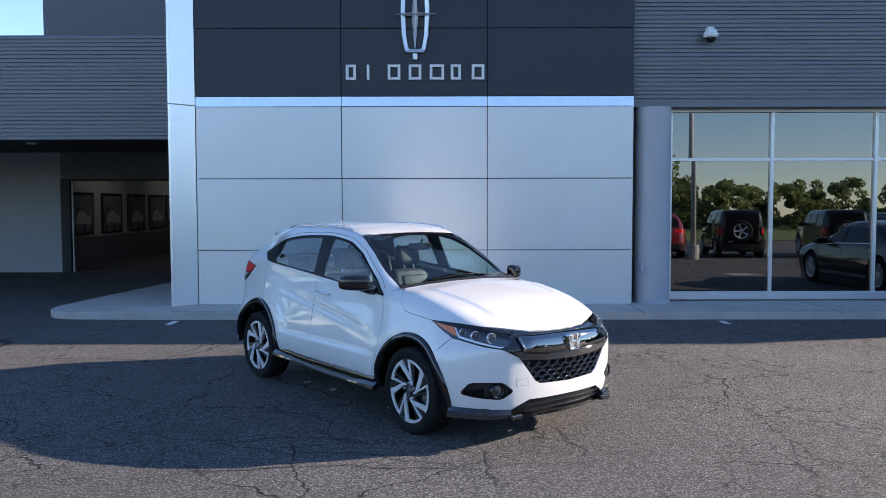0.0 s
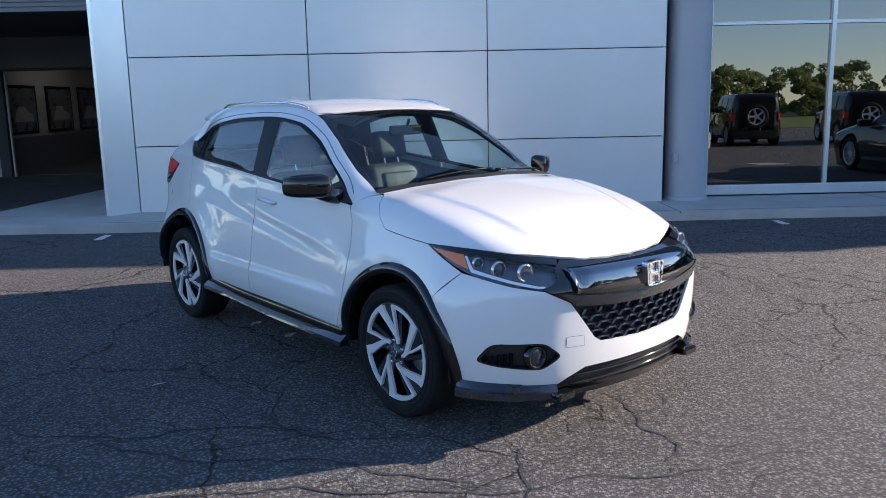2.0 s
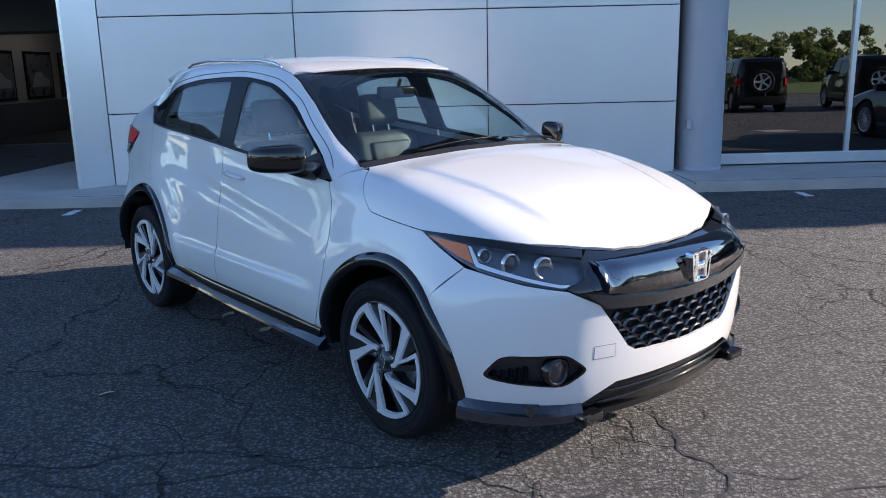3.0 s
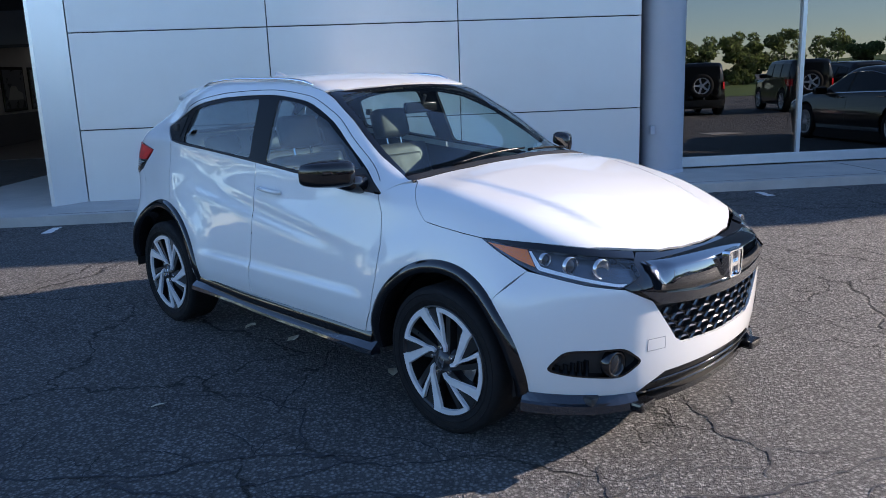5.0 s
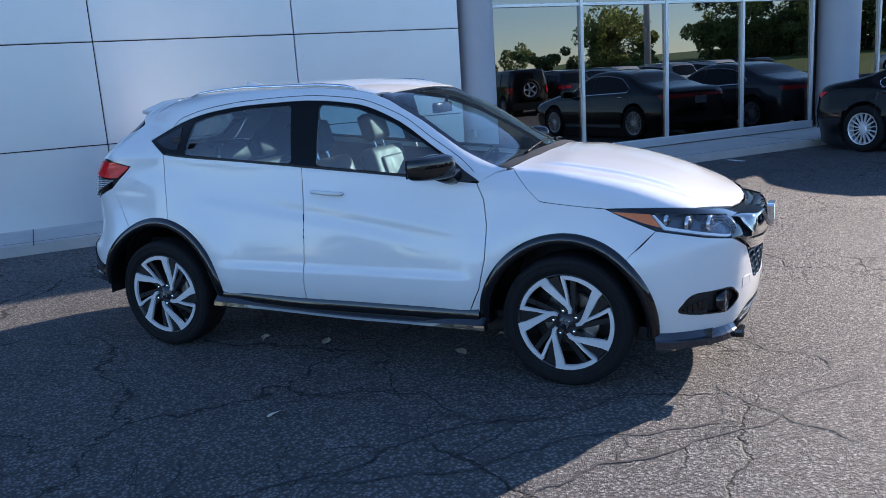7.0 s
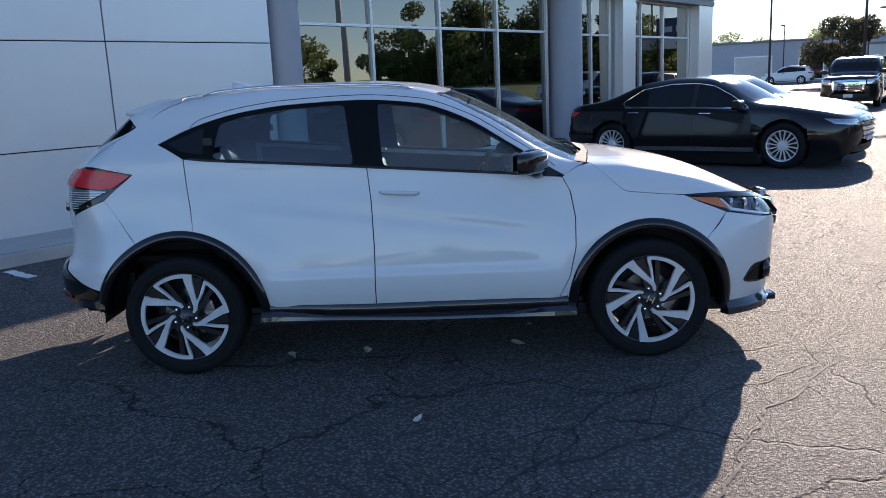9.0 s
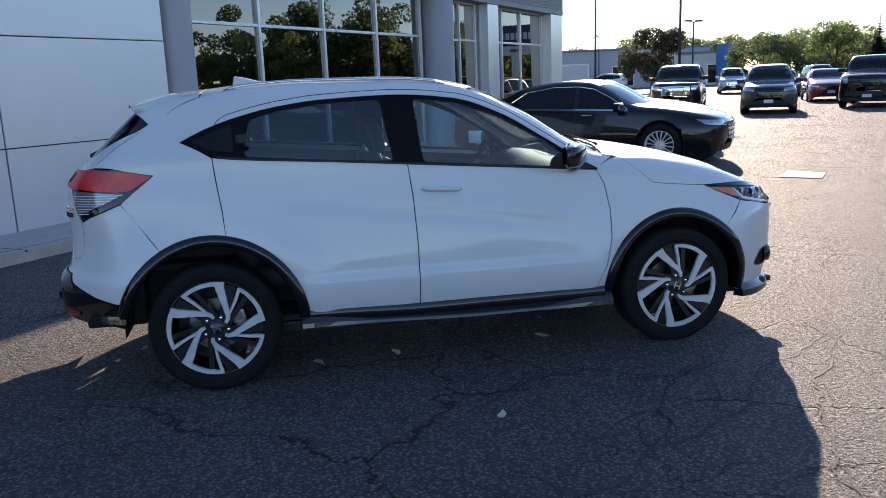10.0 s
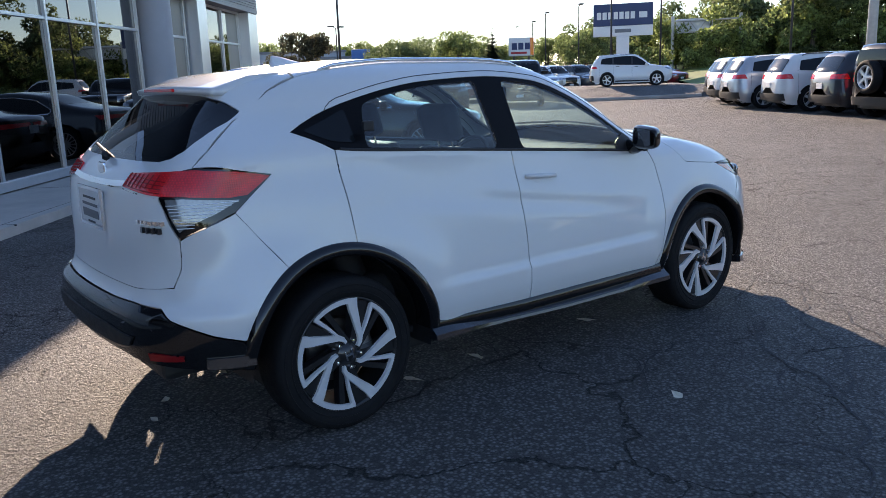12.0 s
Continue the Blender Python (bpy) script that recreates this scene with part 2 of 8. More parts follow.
M = dict(
    asphalt=asphalt_material(),
    concrete=plain("concrete", (0.42, 0.40, 0.37), 0.85, vary=0.22, scale=2.5, bump=0.35, bump_scale=90),
    line_paint=plain("line_paint", (0.72, 0.72, 0.70), 0.7, vary=0.25, scale=9, bump=0.3),
    aluminium=brushed(plain("aluminium_panel", (0.72, 0.73, 0.75), 0.34, metal=0.85, vary=0.05, scale=1.2, fine=400)),
    bright_metal=plain("bright_metal", (0.80, 0.81, 0.82), 0.16, metal=1.0, vary=0.05),
    fin=plain("fin_panel", (0.72, 0.73, 0.74), 0.30, metal=0.6, vary=0.02, scale=1.5),
    navy=plain("navy_panel", (0.011, 0.015, 0.030), 0.40, vary=0.10, scale=2.0),
    joint=plain("joint", (0.03, 0.03, 0.035), 0.8),
    rib=plain("ribbed_metal", (0.15, 0.16, 0.185), 0.45, metal=0.3, vary=0.1, scale=3),
    grey_wall=plain("grey_wall", (0.15, 0.155, 0.17), 0.8, vary=0.12, scale=1.5, bump=0.2),
    pale_wall=plain("pale_wall", (0.58, 0.56, 0.52), 0.8, vary=0.1, scale=1.0),
    column=plain("column_paint", (0.36, 0.38, 0.42), 0.5, vary=0.08, scale=2.0),
    frame=plain("window_frame", (0.66, 0.68, 0.70), 0.35, metal=0.7, vary=0.06),
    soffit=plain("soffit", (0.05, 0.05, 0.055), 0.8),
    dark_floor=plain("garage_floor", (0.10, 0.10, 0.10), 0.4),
    paint_white=plain("white_car_paint", (0.70, 0.70, 0.695), 0.35, vary=0.012, scale=2.0, coat=1.0, fine=600),
    gloss_black=plain("gloss_black", (0.006, 0.006, 0.007), 0.06, vary=0.15, scale=12, coat=0.35, spec=0.5),
    dark_chrome=plain("dark_chrome", (0.20, 0.20, 0.205), 0.05, metal=1.0, vary=0.04, scale=6),
    pillar_black=plain("pillar_black", (0.007, 0.007, 0.008), 0.22, vary=0.12, scale=10, spec=0.10),
    trim_black=plain("black_plastic", (0.016, 0.016, 0.017), 0.55, vary=0.15, scale=30, bump=0.1, bump_scale=500),
    lip=plain("grey_spoiler_paint", (0.020, 0.023, 0.030), 0.15, metal=0.3, vary=0.1, scale=10, coat=1.0),
    tyre=plain("tyre_rubber", (0.011, 0.011, 0.012), 0.75, vary=0.2, scale=20, bump=0.25, bump_scale=200, spec=0.2),
    machined=plain("machined_alloy", (0.80, 0.80, 0.81), 0.30, metal=0.35, vary=0.08, scale=15),
    rim_black=plain("black_alloy", (0.014, 0.014, 0.015), 0.3, vary=0.1, coat=0.6),
    steel=plain("brake_steel", (0.35, 0.34, 0.33), 0.35, metal=1.0, vary=0.2, scale=25),
    chrome=plain("chrome", (0.86, 0.87, 0.88), 0.06, metal=1.0, vary=0.02),
    fabric=plain("seat_leather_black", (0.022, 0.022, 0.024), 0.6, vary=0.2, scale=10, bump=0.15, bump_scale=250),
    fabric_light=plain("seat_leather_grey", (0.16, 0.148, 0.132), 0.6, vary=0.12, scale=10, bump=0.15, bump_scale=250),
    headliner=plain("headliner", (0.38, 0.37, 0.35), 0.9, vary=0.06),
    dash=plain("dashboard", (0.018, 0.018, 0.02), 0.6, vary=0.15, scale=20, bump=0.12, bump_scale=400),
    red_lens=lens_cells(plain("red_lens", (0.80, 0.016, 0.022), 0.10, vary=0.22, scale=18, coat=0.5, spec=0.4), 110.0, 0.18),
    red_dark=plain("red_lens_shadow", (0.26, 0.008, 0.010), 0.2, vary=0.1),
    mesh_gloss=plain("grille_gloss", (0.10, 0.10, 0.105), 0.14, metal=0.8, vary=0.1),
    clear_lens=plain("clear_lens", (0.26, 0.26, 0.26), 0.12, metal=0.5, vary=0.3, scale=70, coat=1.0),
    amber=plain("amber_lens", (0.85, 0.20, 0.02), 0.15, vary=0.1, scale=60, coat=0.3),
    lamp_chrome=plain("lamp_reflector", (0.55, 0.57, 0.60), 0.14, metal=0.85, vary=0.3, scale=45),
    lamp_dark=plain("lamp_housing", (0.03, 0.032, 0.036), 0.25, vary=0.1, coat=0.5),
    lamp_bowl=plain("lamp_bowl", (0.13, 0.14, 0.155), 0.18, metal=0.7, vary=0.3, scale=30),
    drl=plain("white_light_guide", (0.82, 0.86, 0.90), 0.2, vary=0.05, coat=1.0),
    glass_clear=dusty(glass("windscreen_glass", (0.84, 0.94, 0.90), clear=0.95), 0.06),
    glass_side=dusty(glass("side_glass", (0.74, 0.96, 1.0), clear=0.96, ior=1.6), 0.008),
    glass_dark=glass("privacy_glass", (0.50, 0.66, 0.70), clear=0.92, ior=1.6),
    glass_hatch=glass("hatch_glass", (0.26, 0.29, 0.30), clear=0.9, ior=1.55),
    glass_lens=glass("lamp_cover", (1, 1, 1), clear=0.97),
    shop_glass=glass("shop_window_glass", (0.20, 0.18, 0.14), clear=0.5, ior=2.05),
    car_glass=plain("dark_car_glass", (0.010, 0.012, 0.014), 0.04, vary=0.1, spec=0.28),
    black_car=plain("black_car_paint", (0.006, 0.006, 0.007), 0.3, vary=0.05, coat=1.0, spec=0.1),
    silver_car=plain("silver_car_paint", (0.46, 0.47, 0.49), 0.3, metal=0.5, vary=0.03, coat=1.0),
    white_car=plain("other_white_car_paint", (0.72, 0.72, 0.70), 0.35, vary=0.03, coat=1.0),
    grey_car=plain("grey_car_paint", (0.035, 0.038, 0.045), 0.4, metal=0.3, vary=0.05, coat=1.0, spec=0.2),
    red_car=plain("red_car_paint", (0.22, 0.012, 0.018), 0.3, vary=0.05, coat=1.0),
    blue_car=plain("blue_car_paint", (0.03, 0.06, 0.16), 0.3, vary=0.05, coat=1.0),
    pole_dark=plain("dark_pole", (0.045, 0.045, 0.05), 0.5, metal=0.3, vary=0.15),
    pole_pale=plain("pale_pole", (0.50, 0.50, 0.48), 0.6, vary=0.15),
    bark=plain("bark", (0.09, 0.07, 0.05), 0.9, vary=0.3, scale=5, bump=0.6, bump_scale=30),
    leaf_a=leaf_material("leaf_green", (0.190, 0.240, 0.090)),
    leaf_b=leaf_material("leaf_dark", (0.135, 0.175, 0.075)),
    leaf_c=leaf_material("leaf_bright", (0.24, 0.29, 0.10)),
    leaf_red=leaf_material("leaf_dull", (0.085, 0.080, 0.045)),
    needle=leaf_material("fir_needles", (0.028, 0.045, 0.028)),
    grass=plain("grass", (0.12, 0.17, 0.035), 0.9, vary=0.35, scale=1.5, bump=0.6, bump_scale=40),
    mulch=plain("mulch", (0.07, 0.055, 0.045), 0.9, vary=0.3, scale=4, bump=0.6, bump_scale=25),
    sign_white=plain("sign_white", (0.72, 0.73, 0.74), 0.5, vary=0.06),
    sign_blue=plain("sign_blue", (0.014, 0.035, 0.12), 0.45, vary=0.06),
    blue_wall=plain("blue_cladding", (0.05, 0.16, 0.42), 0.5, vary=0.08),
    sign_red=plain("sign_red", (0.45, 0.03, 0.04), 0.5, vary=0.06),
    sign_ink=plain("sign_ink", (0.05, 0.05, 0.06), 0.5),
    poster=plain("poster_print", (0.16, 0.17, 0.19), 0.4, vary=0.7, scale=2.5),
    leaf_fleck=plain("leaf_and_fleck", (0.72, 0.66, 0.52), 0.7, vary=0.2, scale=30),
    ceiling_lamp=glow("ceiling_lamp", (1.0, 0.97, 0.9), 0.9),
)

# ---------------------------------------------------------------- mesh tools
def mesh_of(name, verts, faces, material, smooth=False):
    me = bpy.data.meshes.new(name)
    me.from_pydata([tuple(v) for v in verts], [], [tuple(f) for f in faces])
    me.update()
    if material is not None:
        me.materials.append(material)
    if smooth:
        me.polygons.foreach_set("use_smooth", [True] * len(me.polygons))
    return me


def part(name, data, material=None, parent=None, label="", smooth=False, kind=""):
    """One mesh object, from a bmesh or from (verts, faces)."""
    if isinstance(data, bmesh.types.BMesh):
        me = bpy.data.meshes.new(name)
        data.to_mesh(me)
        data.free()
        me.materials.append(material)
        if smooth:
            me.polygons.foreach_set("use_smooth", [True] * len(me.polygons))
    elif isinstance(data, bpy.types.Mesh):
        me = data
    else:
        me = mesh_of(name, data[0], data[1], material, smooth)
    ob = new(name, me)
    if parent is not None:
        ob.parent = parent
    if label or kind:
        tagged(ob, label=label, kind=kind)
    return ob


def empty(name, m=None, **tags):
    ob = new(name)
    ob.empty_display_size = 0.2
    if m is not None:
        ob.matrix_world = m
    return tagged(ob, **tags)


def box(bm, x0, x1, y0, y1, z0, z1, bevel=0.0, m=None):
    vs = [bm.verts.new((x, y, z)) for x in (x0, x1) for y in (y0, y1) for z in (z0, z1)]
    fs = [bm.faces.new([vs[i] for i in f]) for f in ((0, 1, 3, 2), (4, 6, 7, 5), (0, 4, 5, 1), (2, 3, 7, 6), (0, 2, 6, 4), (1, 5, 7, 3))]
    if bevel > 0:
        es = {e for f in fs for e in f.edges}
        r = bmesh.ops.bevel(bm, geom=list(es), offset=bevel, segments=2, affect="EDGES", profile=0.6)
        vs = list({v for f in r["faces"] for v in f.verts} | {v for v in vs if v.is_valid})
    if m is not None:
        bmesh.ops.transform(bm, matrix=m, verts=vs)
    return vs


def boxed(x0, x1, y0, y1, z0, z1, bevel=0.0, m=None):
    bm = bmesh.new()
    box(bm, x0, x1, y0, y1, z0, z1, bevel, m)
    return bm


def tube(points, radius, sides=8, closed=False, caps=True):
    """Verts and faces of a round bar along points; radius a number or one per point."""
    pts = [Vector(p) for p in points]
    n = len(pts)
    rad = radius if isinstance(radius, (list, tuple)) else [radius] * n
    verts, faces = [], []
    ref = None
    for i, p in enumerate(pts):
        a = pts[(i - 1) % n] if (closed or i > 0) else p
        b = pts[(i + 1) % n] if (closed or i < n - 1) else p
        t = (b - a).normalized()
        if ref is None:
            ref = Vector((0, 0, 1)) if abs(t.z) < 0.9 else Vector((1, 0, 0))
        u = (ref - t * ref.dot(t)).normalized()
        ref = u
        w = t.cross(u)
        for k in range(sides):
            c = 2 * math.pi * k / sides
            verts.append(p + (u * math.cos(c) + w * math.sin(c)) * rad[i])
    for i in range(n if closed else n - 1):
        j = (i + 1) % n
        for k in range(sides):
            l = (k + 1) % sides
            faces.append((i * sides + k, i * sides + l, j * sides + l, j * sides + k))
    if caps and not closed:
        faces.append(tuple(range(sides))[::-1])
        faces.append(tuple((n - 1) * sides + k for k in range(sides)))
    return verts, faces


def lathe(profile, segs=48, axis="y", closed=False):
    """Turn (radius, along) pairs about an axis."""
    verts, faces = [], []
    n = len(profile)
    for k in range(segs):
        c, s = math.cos(2 * math.pi * k / segs), math.sin(2 * math.pi * k / segs)
        for r, h in profile:
            verts.append((r * c, h, r * s) if axis == "y" else (r * c, r * s, h))
    for k in range(segs):
        l = (k + 1) % segs
        for i in range(n if closed else n - 1):
            j = (i + 1) % n
            f = (k * n + i, k * n + j, l * n + j, l * n + i)
            faces.append(f if axis == "y" else f[::-1])
    return verts, faces


def joined(*pieces):
    verts, faces = [], []
    for v, f in pieces:
        o = len(verts)
        verts += list(v)
        faces += [tuple(i + o for i in q) for q in f]
    return verts, faces


def moved(data, m):
    return [m @ Vector(v) for v in data[0]], data[1]


def pchip(xs, ys):
    """A smooth curve through the points that never overshoots."""
    xs, ys = np.array(xs, float), np.array(ys, float)
    if xs[0] > xs[-1]:
        xs, ys = xs[::-1], ys[::-1]
    h, d = np.diff(xs), np.diff(ys) / np.diff(xs)
    m = np.zeros_like(xs)
    m[0], m[-1] = d[0], d[-1]
    for i in range(1, len(xs) - 1):
        if d[i - 1] * d[i] > 0:
            w1, w2 = 2 * h[i] + h[i - 1], h[i] + 2 * h[i - 1]
            m[i] = (w1 + w2) / (w1 / d[i - 1] + w2 / d[i])

    def f(x):
        x = np.clip(np.asarray(x, float), xs[0], xs[-1])
        i = np.clip(np.searchsorted(xs, x) - 1, 0, len(h) - 1)
        t = (x - xs[i]) / h[i]
        return ys[i] * (1 + 2 * t) * (1 - t) ** 2 + m[i] * h[i] * t * (1 - t) ** 2 + ys[i + 1] * t * t * (3 - 2 * t) + m[i + 1] * h[i] * t * t * (t - 1)

    return f


def smax(a, b, k):
    h = np.maximum(k - np.abs(a - b), 0)
    return np.maximum(a, b) + h * h / (4 * k)


def step01(x, a, b):
    t = np.clip((x - a) / (b - a), 0, 1)
    return t * t * (3 - 2 * t)


def inside(poly, pts):
    """Which points lie in the polygon."""
    p, q = np.asarray(pts, float), np.asarray(poly, float)
    r = np.roll(q, -1, 0)
    res = np.zeros(len(p), bool)
    for (x1, y1), (x2, y2) in zip(q, r):
        if y1 == y2:
            continue
        hit = ((y1 > p[:, 1]) != (y2 > p[:, 1])) & (p[:, 0] < (x2 - x1) * (p[:, 1] - y1) / (y2 - y1) + x1)
        res ^= hit
    return res


def dense(poly, step, closed=True):
    out = []
    n = len(poly)
    for i in range(n if closed else n - 1):
        a, b = np.asarray(poly[i], float), np.asarray(poly[(i + 1) % n], float)
        k = max(1, int(math.ceil(np.linalg.norm(b - a) / step)))
        out += [a + (b - a) * j / k for j in range(k)]
    if not closed:
        out.append(np.asarray(poly[-1], float))
    return np.array(out)


def rounded(poly, r, n=4):
    """The polygon with its corners rounded."""
    out = []
    p = [np.asarray(q, float) for q in poly]
    for i, c in enumerate(p):
        a, b = p[i - 1], p[(i + 1) % len(p)]
        da, db = a - c, b - c
        ra = min(r, np.linalg.norm(da) * 0.45) / np.linalg.norm(da)
        rb = min(r, np.linalg.norm(db) * 0.45) / np.linalg.norm(db)
        s, e = c + da * ra, c + db * rb
        for k in range(n + 1):
            t = k / n
            out.append(s * (1 - t) ** 2 + c * 2 * t * (1 - t) + e * t * t)
    return out


from mathutils import geometry as geo


def triangulate(outline, holes, step):
    """2D points and triangles that fill the outline but for the holes."""
    loops = [dense(outline, step)] + [dense(h, step) for h in holes]
    pts = np.vstack(loops)
    edges, o = [], 0
    for l in loops:
        edges += [(o + i, o + (i + 1) % len(l)) for i in range(len(l))]
        o += len(l)
    lo, hi = loops[0].min(0), loops[0].max(0)
    gx = np.arange(lo[0], hi[0], step)
    gy = np.arange(lo[1], hi[1], step * 0.87)
    grid = np.array([(x + (j % 2) * step / 2, y) for j, y in enumerate(gy) for x in gx])
    if len(grid):
        ok = inside(loops[0], grid)
        for h in loops[1:]:
            ok &= ~inside(h, grid)
        grid = grid[ok]
        if len(grid):
            far = np.ones(len(grid), bool)
            for c in range(0, len(grid), 2000):
                d = np.min(np.linalg.norm(grid[c:c + 2000, None] - pts[None], axis=2), axis=1)
                far[c:c + 2000] = d > step * 0.45
            pts = np.vstack([pts, grid[far]])
    v, _, f, _, _, _ = geo.delaunay_2d_cdt([Vector(p) for p in pts], edges, [], 0, 1e-6)
    v = np.array([(a.x, a.y) for a in v])
    f = np.array([t for t in f if len(t) == 3])
    c = v[f].mean(1)
    ok = inside(loops[0], c)
    for h in loops[1:]:
        ok &= ~inside(h, c)
    f = f[ok]
    a, b, c = v[f[:, 0]], v[f[:, 1]], v[f[:, 2]]
    area = (b[:, 0] - a[:, 0]) * (c[:, 1] - a[:, 1]) - (b[:, 1] - a[:, 1]) * (c[:, 0] - a[:, 0])
    f[area < 0] = f[area < 0][:, ::-1]
    return v, f[np.abs(area) > 1e-10]


class Body:
    """A car body as a smooth solid: a side, a top, a nose and a tail that round into one another. x ahead, y to the left, z up."""

    def __init__(self, top, plan, nose, tail, belt, tumble=0.40, crown=0.10, wrap=0.24, kside=0.12, knose=0.20, ktop=0.08, ktail=0.10,
                 nose_bow=(0.16, 0.25), tail_bow=(0.10, 0.22), zc=0.75, tuck=0.05, glass=(0.2, 1.0), extra=None, bulge=None, lean=0.105, taper=0.03, pinch=0.0):
        self.top, self.plan, self.nose, self.tail, self.belt = [pchip(*c) for c in (top, plan, nose, tail, belt)]
        self.o = dict(tumble=tumble, crown=crown, wrap=wrap, kside=kside, knose=knose, ktop=ktop, ktail=ktail, nb=nose_bow, tb=tail_bow, tuck=tuck, glass=glass, lean=lean, taper=taper, pinch=pinch)
        self.zc, self.extra, self.bulge = zc, extra, bulge

    def width(self, x, z):
        o = self.o
        zb = self.belt(x)
        up = np.maximum(z - zb + 0.03, 0)
        ends = step01(x, 0.9, 1.6) + step01(-x, 1.0, 1.6)
        w = self.plan(x) - o["lean"] * step01(z, 0.5, 1.2) - o["tuck"] * (1 - step01(z, 0.22, 0.48)) - o["taper"] * step01(z, 0.6, 0.9) * ends
        w = w - o["pinch"] * step01(-x, 0.9, 1.7) * step01(z, 1.18, 1.42)
        w = w - o["tumble"] * up * up / (up + 0.05) - 0.10 * up * up
        if self.extra is not None:
            w = w + self.extra(x, z)
        return w

    def g(self, p):
        o = self.o
        x, y, z = p[..., 0], np.abs(p[..., 1]), p[..., 2]
        a, b = o["glass"]
        ws = step01(x, a - 0.5, a + 0.1) * (1 - step01(x, b, b + 0.25))
        top = z - self.top(x + o["wrap"] * ws * y * y) + o["crown"] * y * y
        if self.bulge is not None:
            top = top - self.bulge(x, y)
        side = y - self.width(x, z)
        nose = x - self.nose(z) + o["nb"][0] * y * y + o["nb"][1] * y ** 6
        tail = self.tail(z) + o["tb"][0] * y * y + o["tb"][1] * y ** 6 - x
        tn = smax(top, nose, o["ktop"])
        tn = smax(tn, tail, o["ktail"])
        low = 1 - step01(z, 0.75, 1.0)
        k = o["kside"] + o["knose"] * (step01(x, 1.3, 1.9) + step01(-x, 1.3, 1.9)) * (0.35 + 0.65 * low)
        return smax(side, tn, k)

    def grad(self, p):
        e = 1e-3
        out = np.zeros_like(p)
        for i in range(3):
            d = np.zeros(3)
            d[i] = e
            out[..., i] = self.g(p + d) - self.g(p - d)
        return out / np.maximum(np.linalg.norm(out, axis=-1, keepdims=True), 1e-9)

    def cast(self, org, way, far=2.6):
        lo, hi = np.zeros(len(org)), np.full(len(org), far)
        for _ in range(23):
            mid = (lo + hi) / 2
            out = self.g(org + way * mid[:, None]) > 0
            hi, lo = np.where(out, mid, hi), np.where(out, lo, mid)
        return org + way * ((lo + hi) / 2)[:, None]

    # ways of laying a flat sheet on the body; all give y >= 0 for the half that is built
    def side(self, q):
        q = np.asarray(q, float).reshape(-1, 2)
        return self.cast(np.stack([q[:, 0], 0 * q[:, 0], q[:, 1]], 1), np.tile([0.0, 1.0, 0.0], (len(q), 1)))

    def above(self, q):
        q = np.asarray(q, float).reshape(-1, 2)
        return self.cast(np.stack([q[:, 0], q[:, 1], 0 * q[:, 0] + 0.5], 1), np.tile([0.0, 0.0, 1.0], (len(q), 1)))

    def ahead(self, q):
        """(y, z) from the front."""
        q = np.asarray(q, float).reshape(-1, 2)
        return self.cast(np.stack([0 * q[:, 0] + 0.8, q[:, 0], q[:, 1]], 1), np.tile([1.0, 0.0, 0.0], (len(q), 1)))

    def behind(self, q):
        q = np.asarray(q, float).reshape(-1, 2)
        return self.cast(np.stack([0 * q[:, 0] - 0.8, q[:, 0], q[:, 1]], 1), np.tile([-1.0, 0.0, 0.0], (len(q), 1)))

    def sheet(self, kind):
        """(to the sheet, from the sheet) for kind: barrel (x, round), front and rear (round, z), hatch (y, up and over)."""
        if kind == "barrel":
            zc, r = self.zc, 0.85
            fwd = lambda p: np.stack([p[:, 0], np.arctan2(p[:, 1], p[:, 2] - zc) * r], 1)

            def inv(q):
                a = q[:, 1] / r
                return self.cast(np.stack([q[:, 0], 0 * a, 0 * a + zc], 1), np.stack([0 * a, np.sin(a), np.cos(a)], 1))
        elif kind == "front":
            xc, r = 1.0, 1.1
            fwd = lambda p: np.stack([np.arctan2(p[:, 1], p[:, 0] - xc) * r, p[:, 2]], 1)

            def inv(q):
                a = q[:, 0] / r
                return self.cast(np.stack([0 * a + xc, 0 * a, q[:, 1]], 1), np.stack([np.cos(a), np.sin(a), 0 * a], 1))
        elif kind == "rear":
            xc, r = -1.0, 1.1
            fwd = lambda p: np.stack([np.arctan2(p[:, 1], xc - p[:, 0]) * r, p[:, 2]], 1)

            def inv(q):
                a = q[:, 0] / r
                return self.cast(np.stack([0 * a + xc, 0 * a, q[:, 1]], 1), np.stack([-np.cos(a), np.sin(a), 0 * a], 1))
        else:
            xc, zc, r = -1.05, 0.85, 0.9
            fwd = lambda p: np.stack([p[:, 1], np.arctan2(p[:, 2] - zc, xc - p[:, 0]) * r], 1)

            def inv(q):
                a = q[:, 1] / r
                return self.cast(np.stack([0 * a + xc, q[:, 0], 0 * a + zc], 1), np.stack([-np.cos(a), 0 * a, np.sin(a)], 1))
        return fwd, inv

    def panel(self, name, kind, outline, material, parent, holes=(), step=0.03, off=0.0, thick=0.012, label="", flip=1):
        """A trimmed piece of the body's skin. outline, holes: points on the body (3D). flip -1: the right-hand side."""
        fwd, inv = self.sheet(kind)
        q = fwd(np.asarray(outline, float))
        hs = [fwd(np.asarray(h, float)) for h in holes]
        v, f = triangulate(q, hs, step)
        p = inv(v)
        n = self.grad(p)
        p = p + n * off
        if flip < 0:
            p, n = p * [1, -1, 1], n * [1, -1, 1]
        a, b, c = p[f[:, 0]], p[f[:, 1]], p[f[:, 2]]
        fn = np.cross(b - a, c - a)
        turn = (fn * n[f[:, 0]]).sum(1) < 0
        f[turn] = f[turn][:, ::-1]
        verts, faces, norms = list(p), [tuple(t) for t in f], list(n)
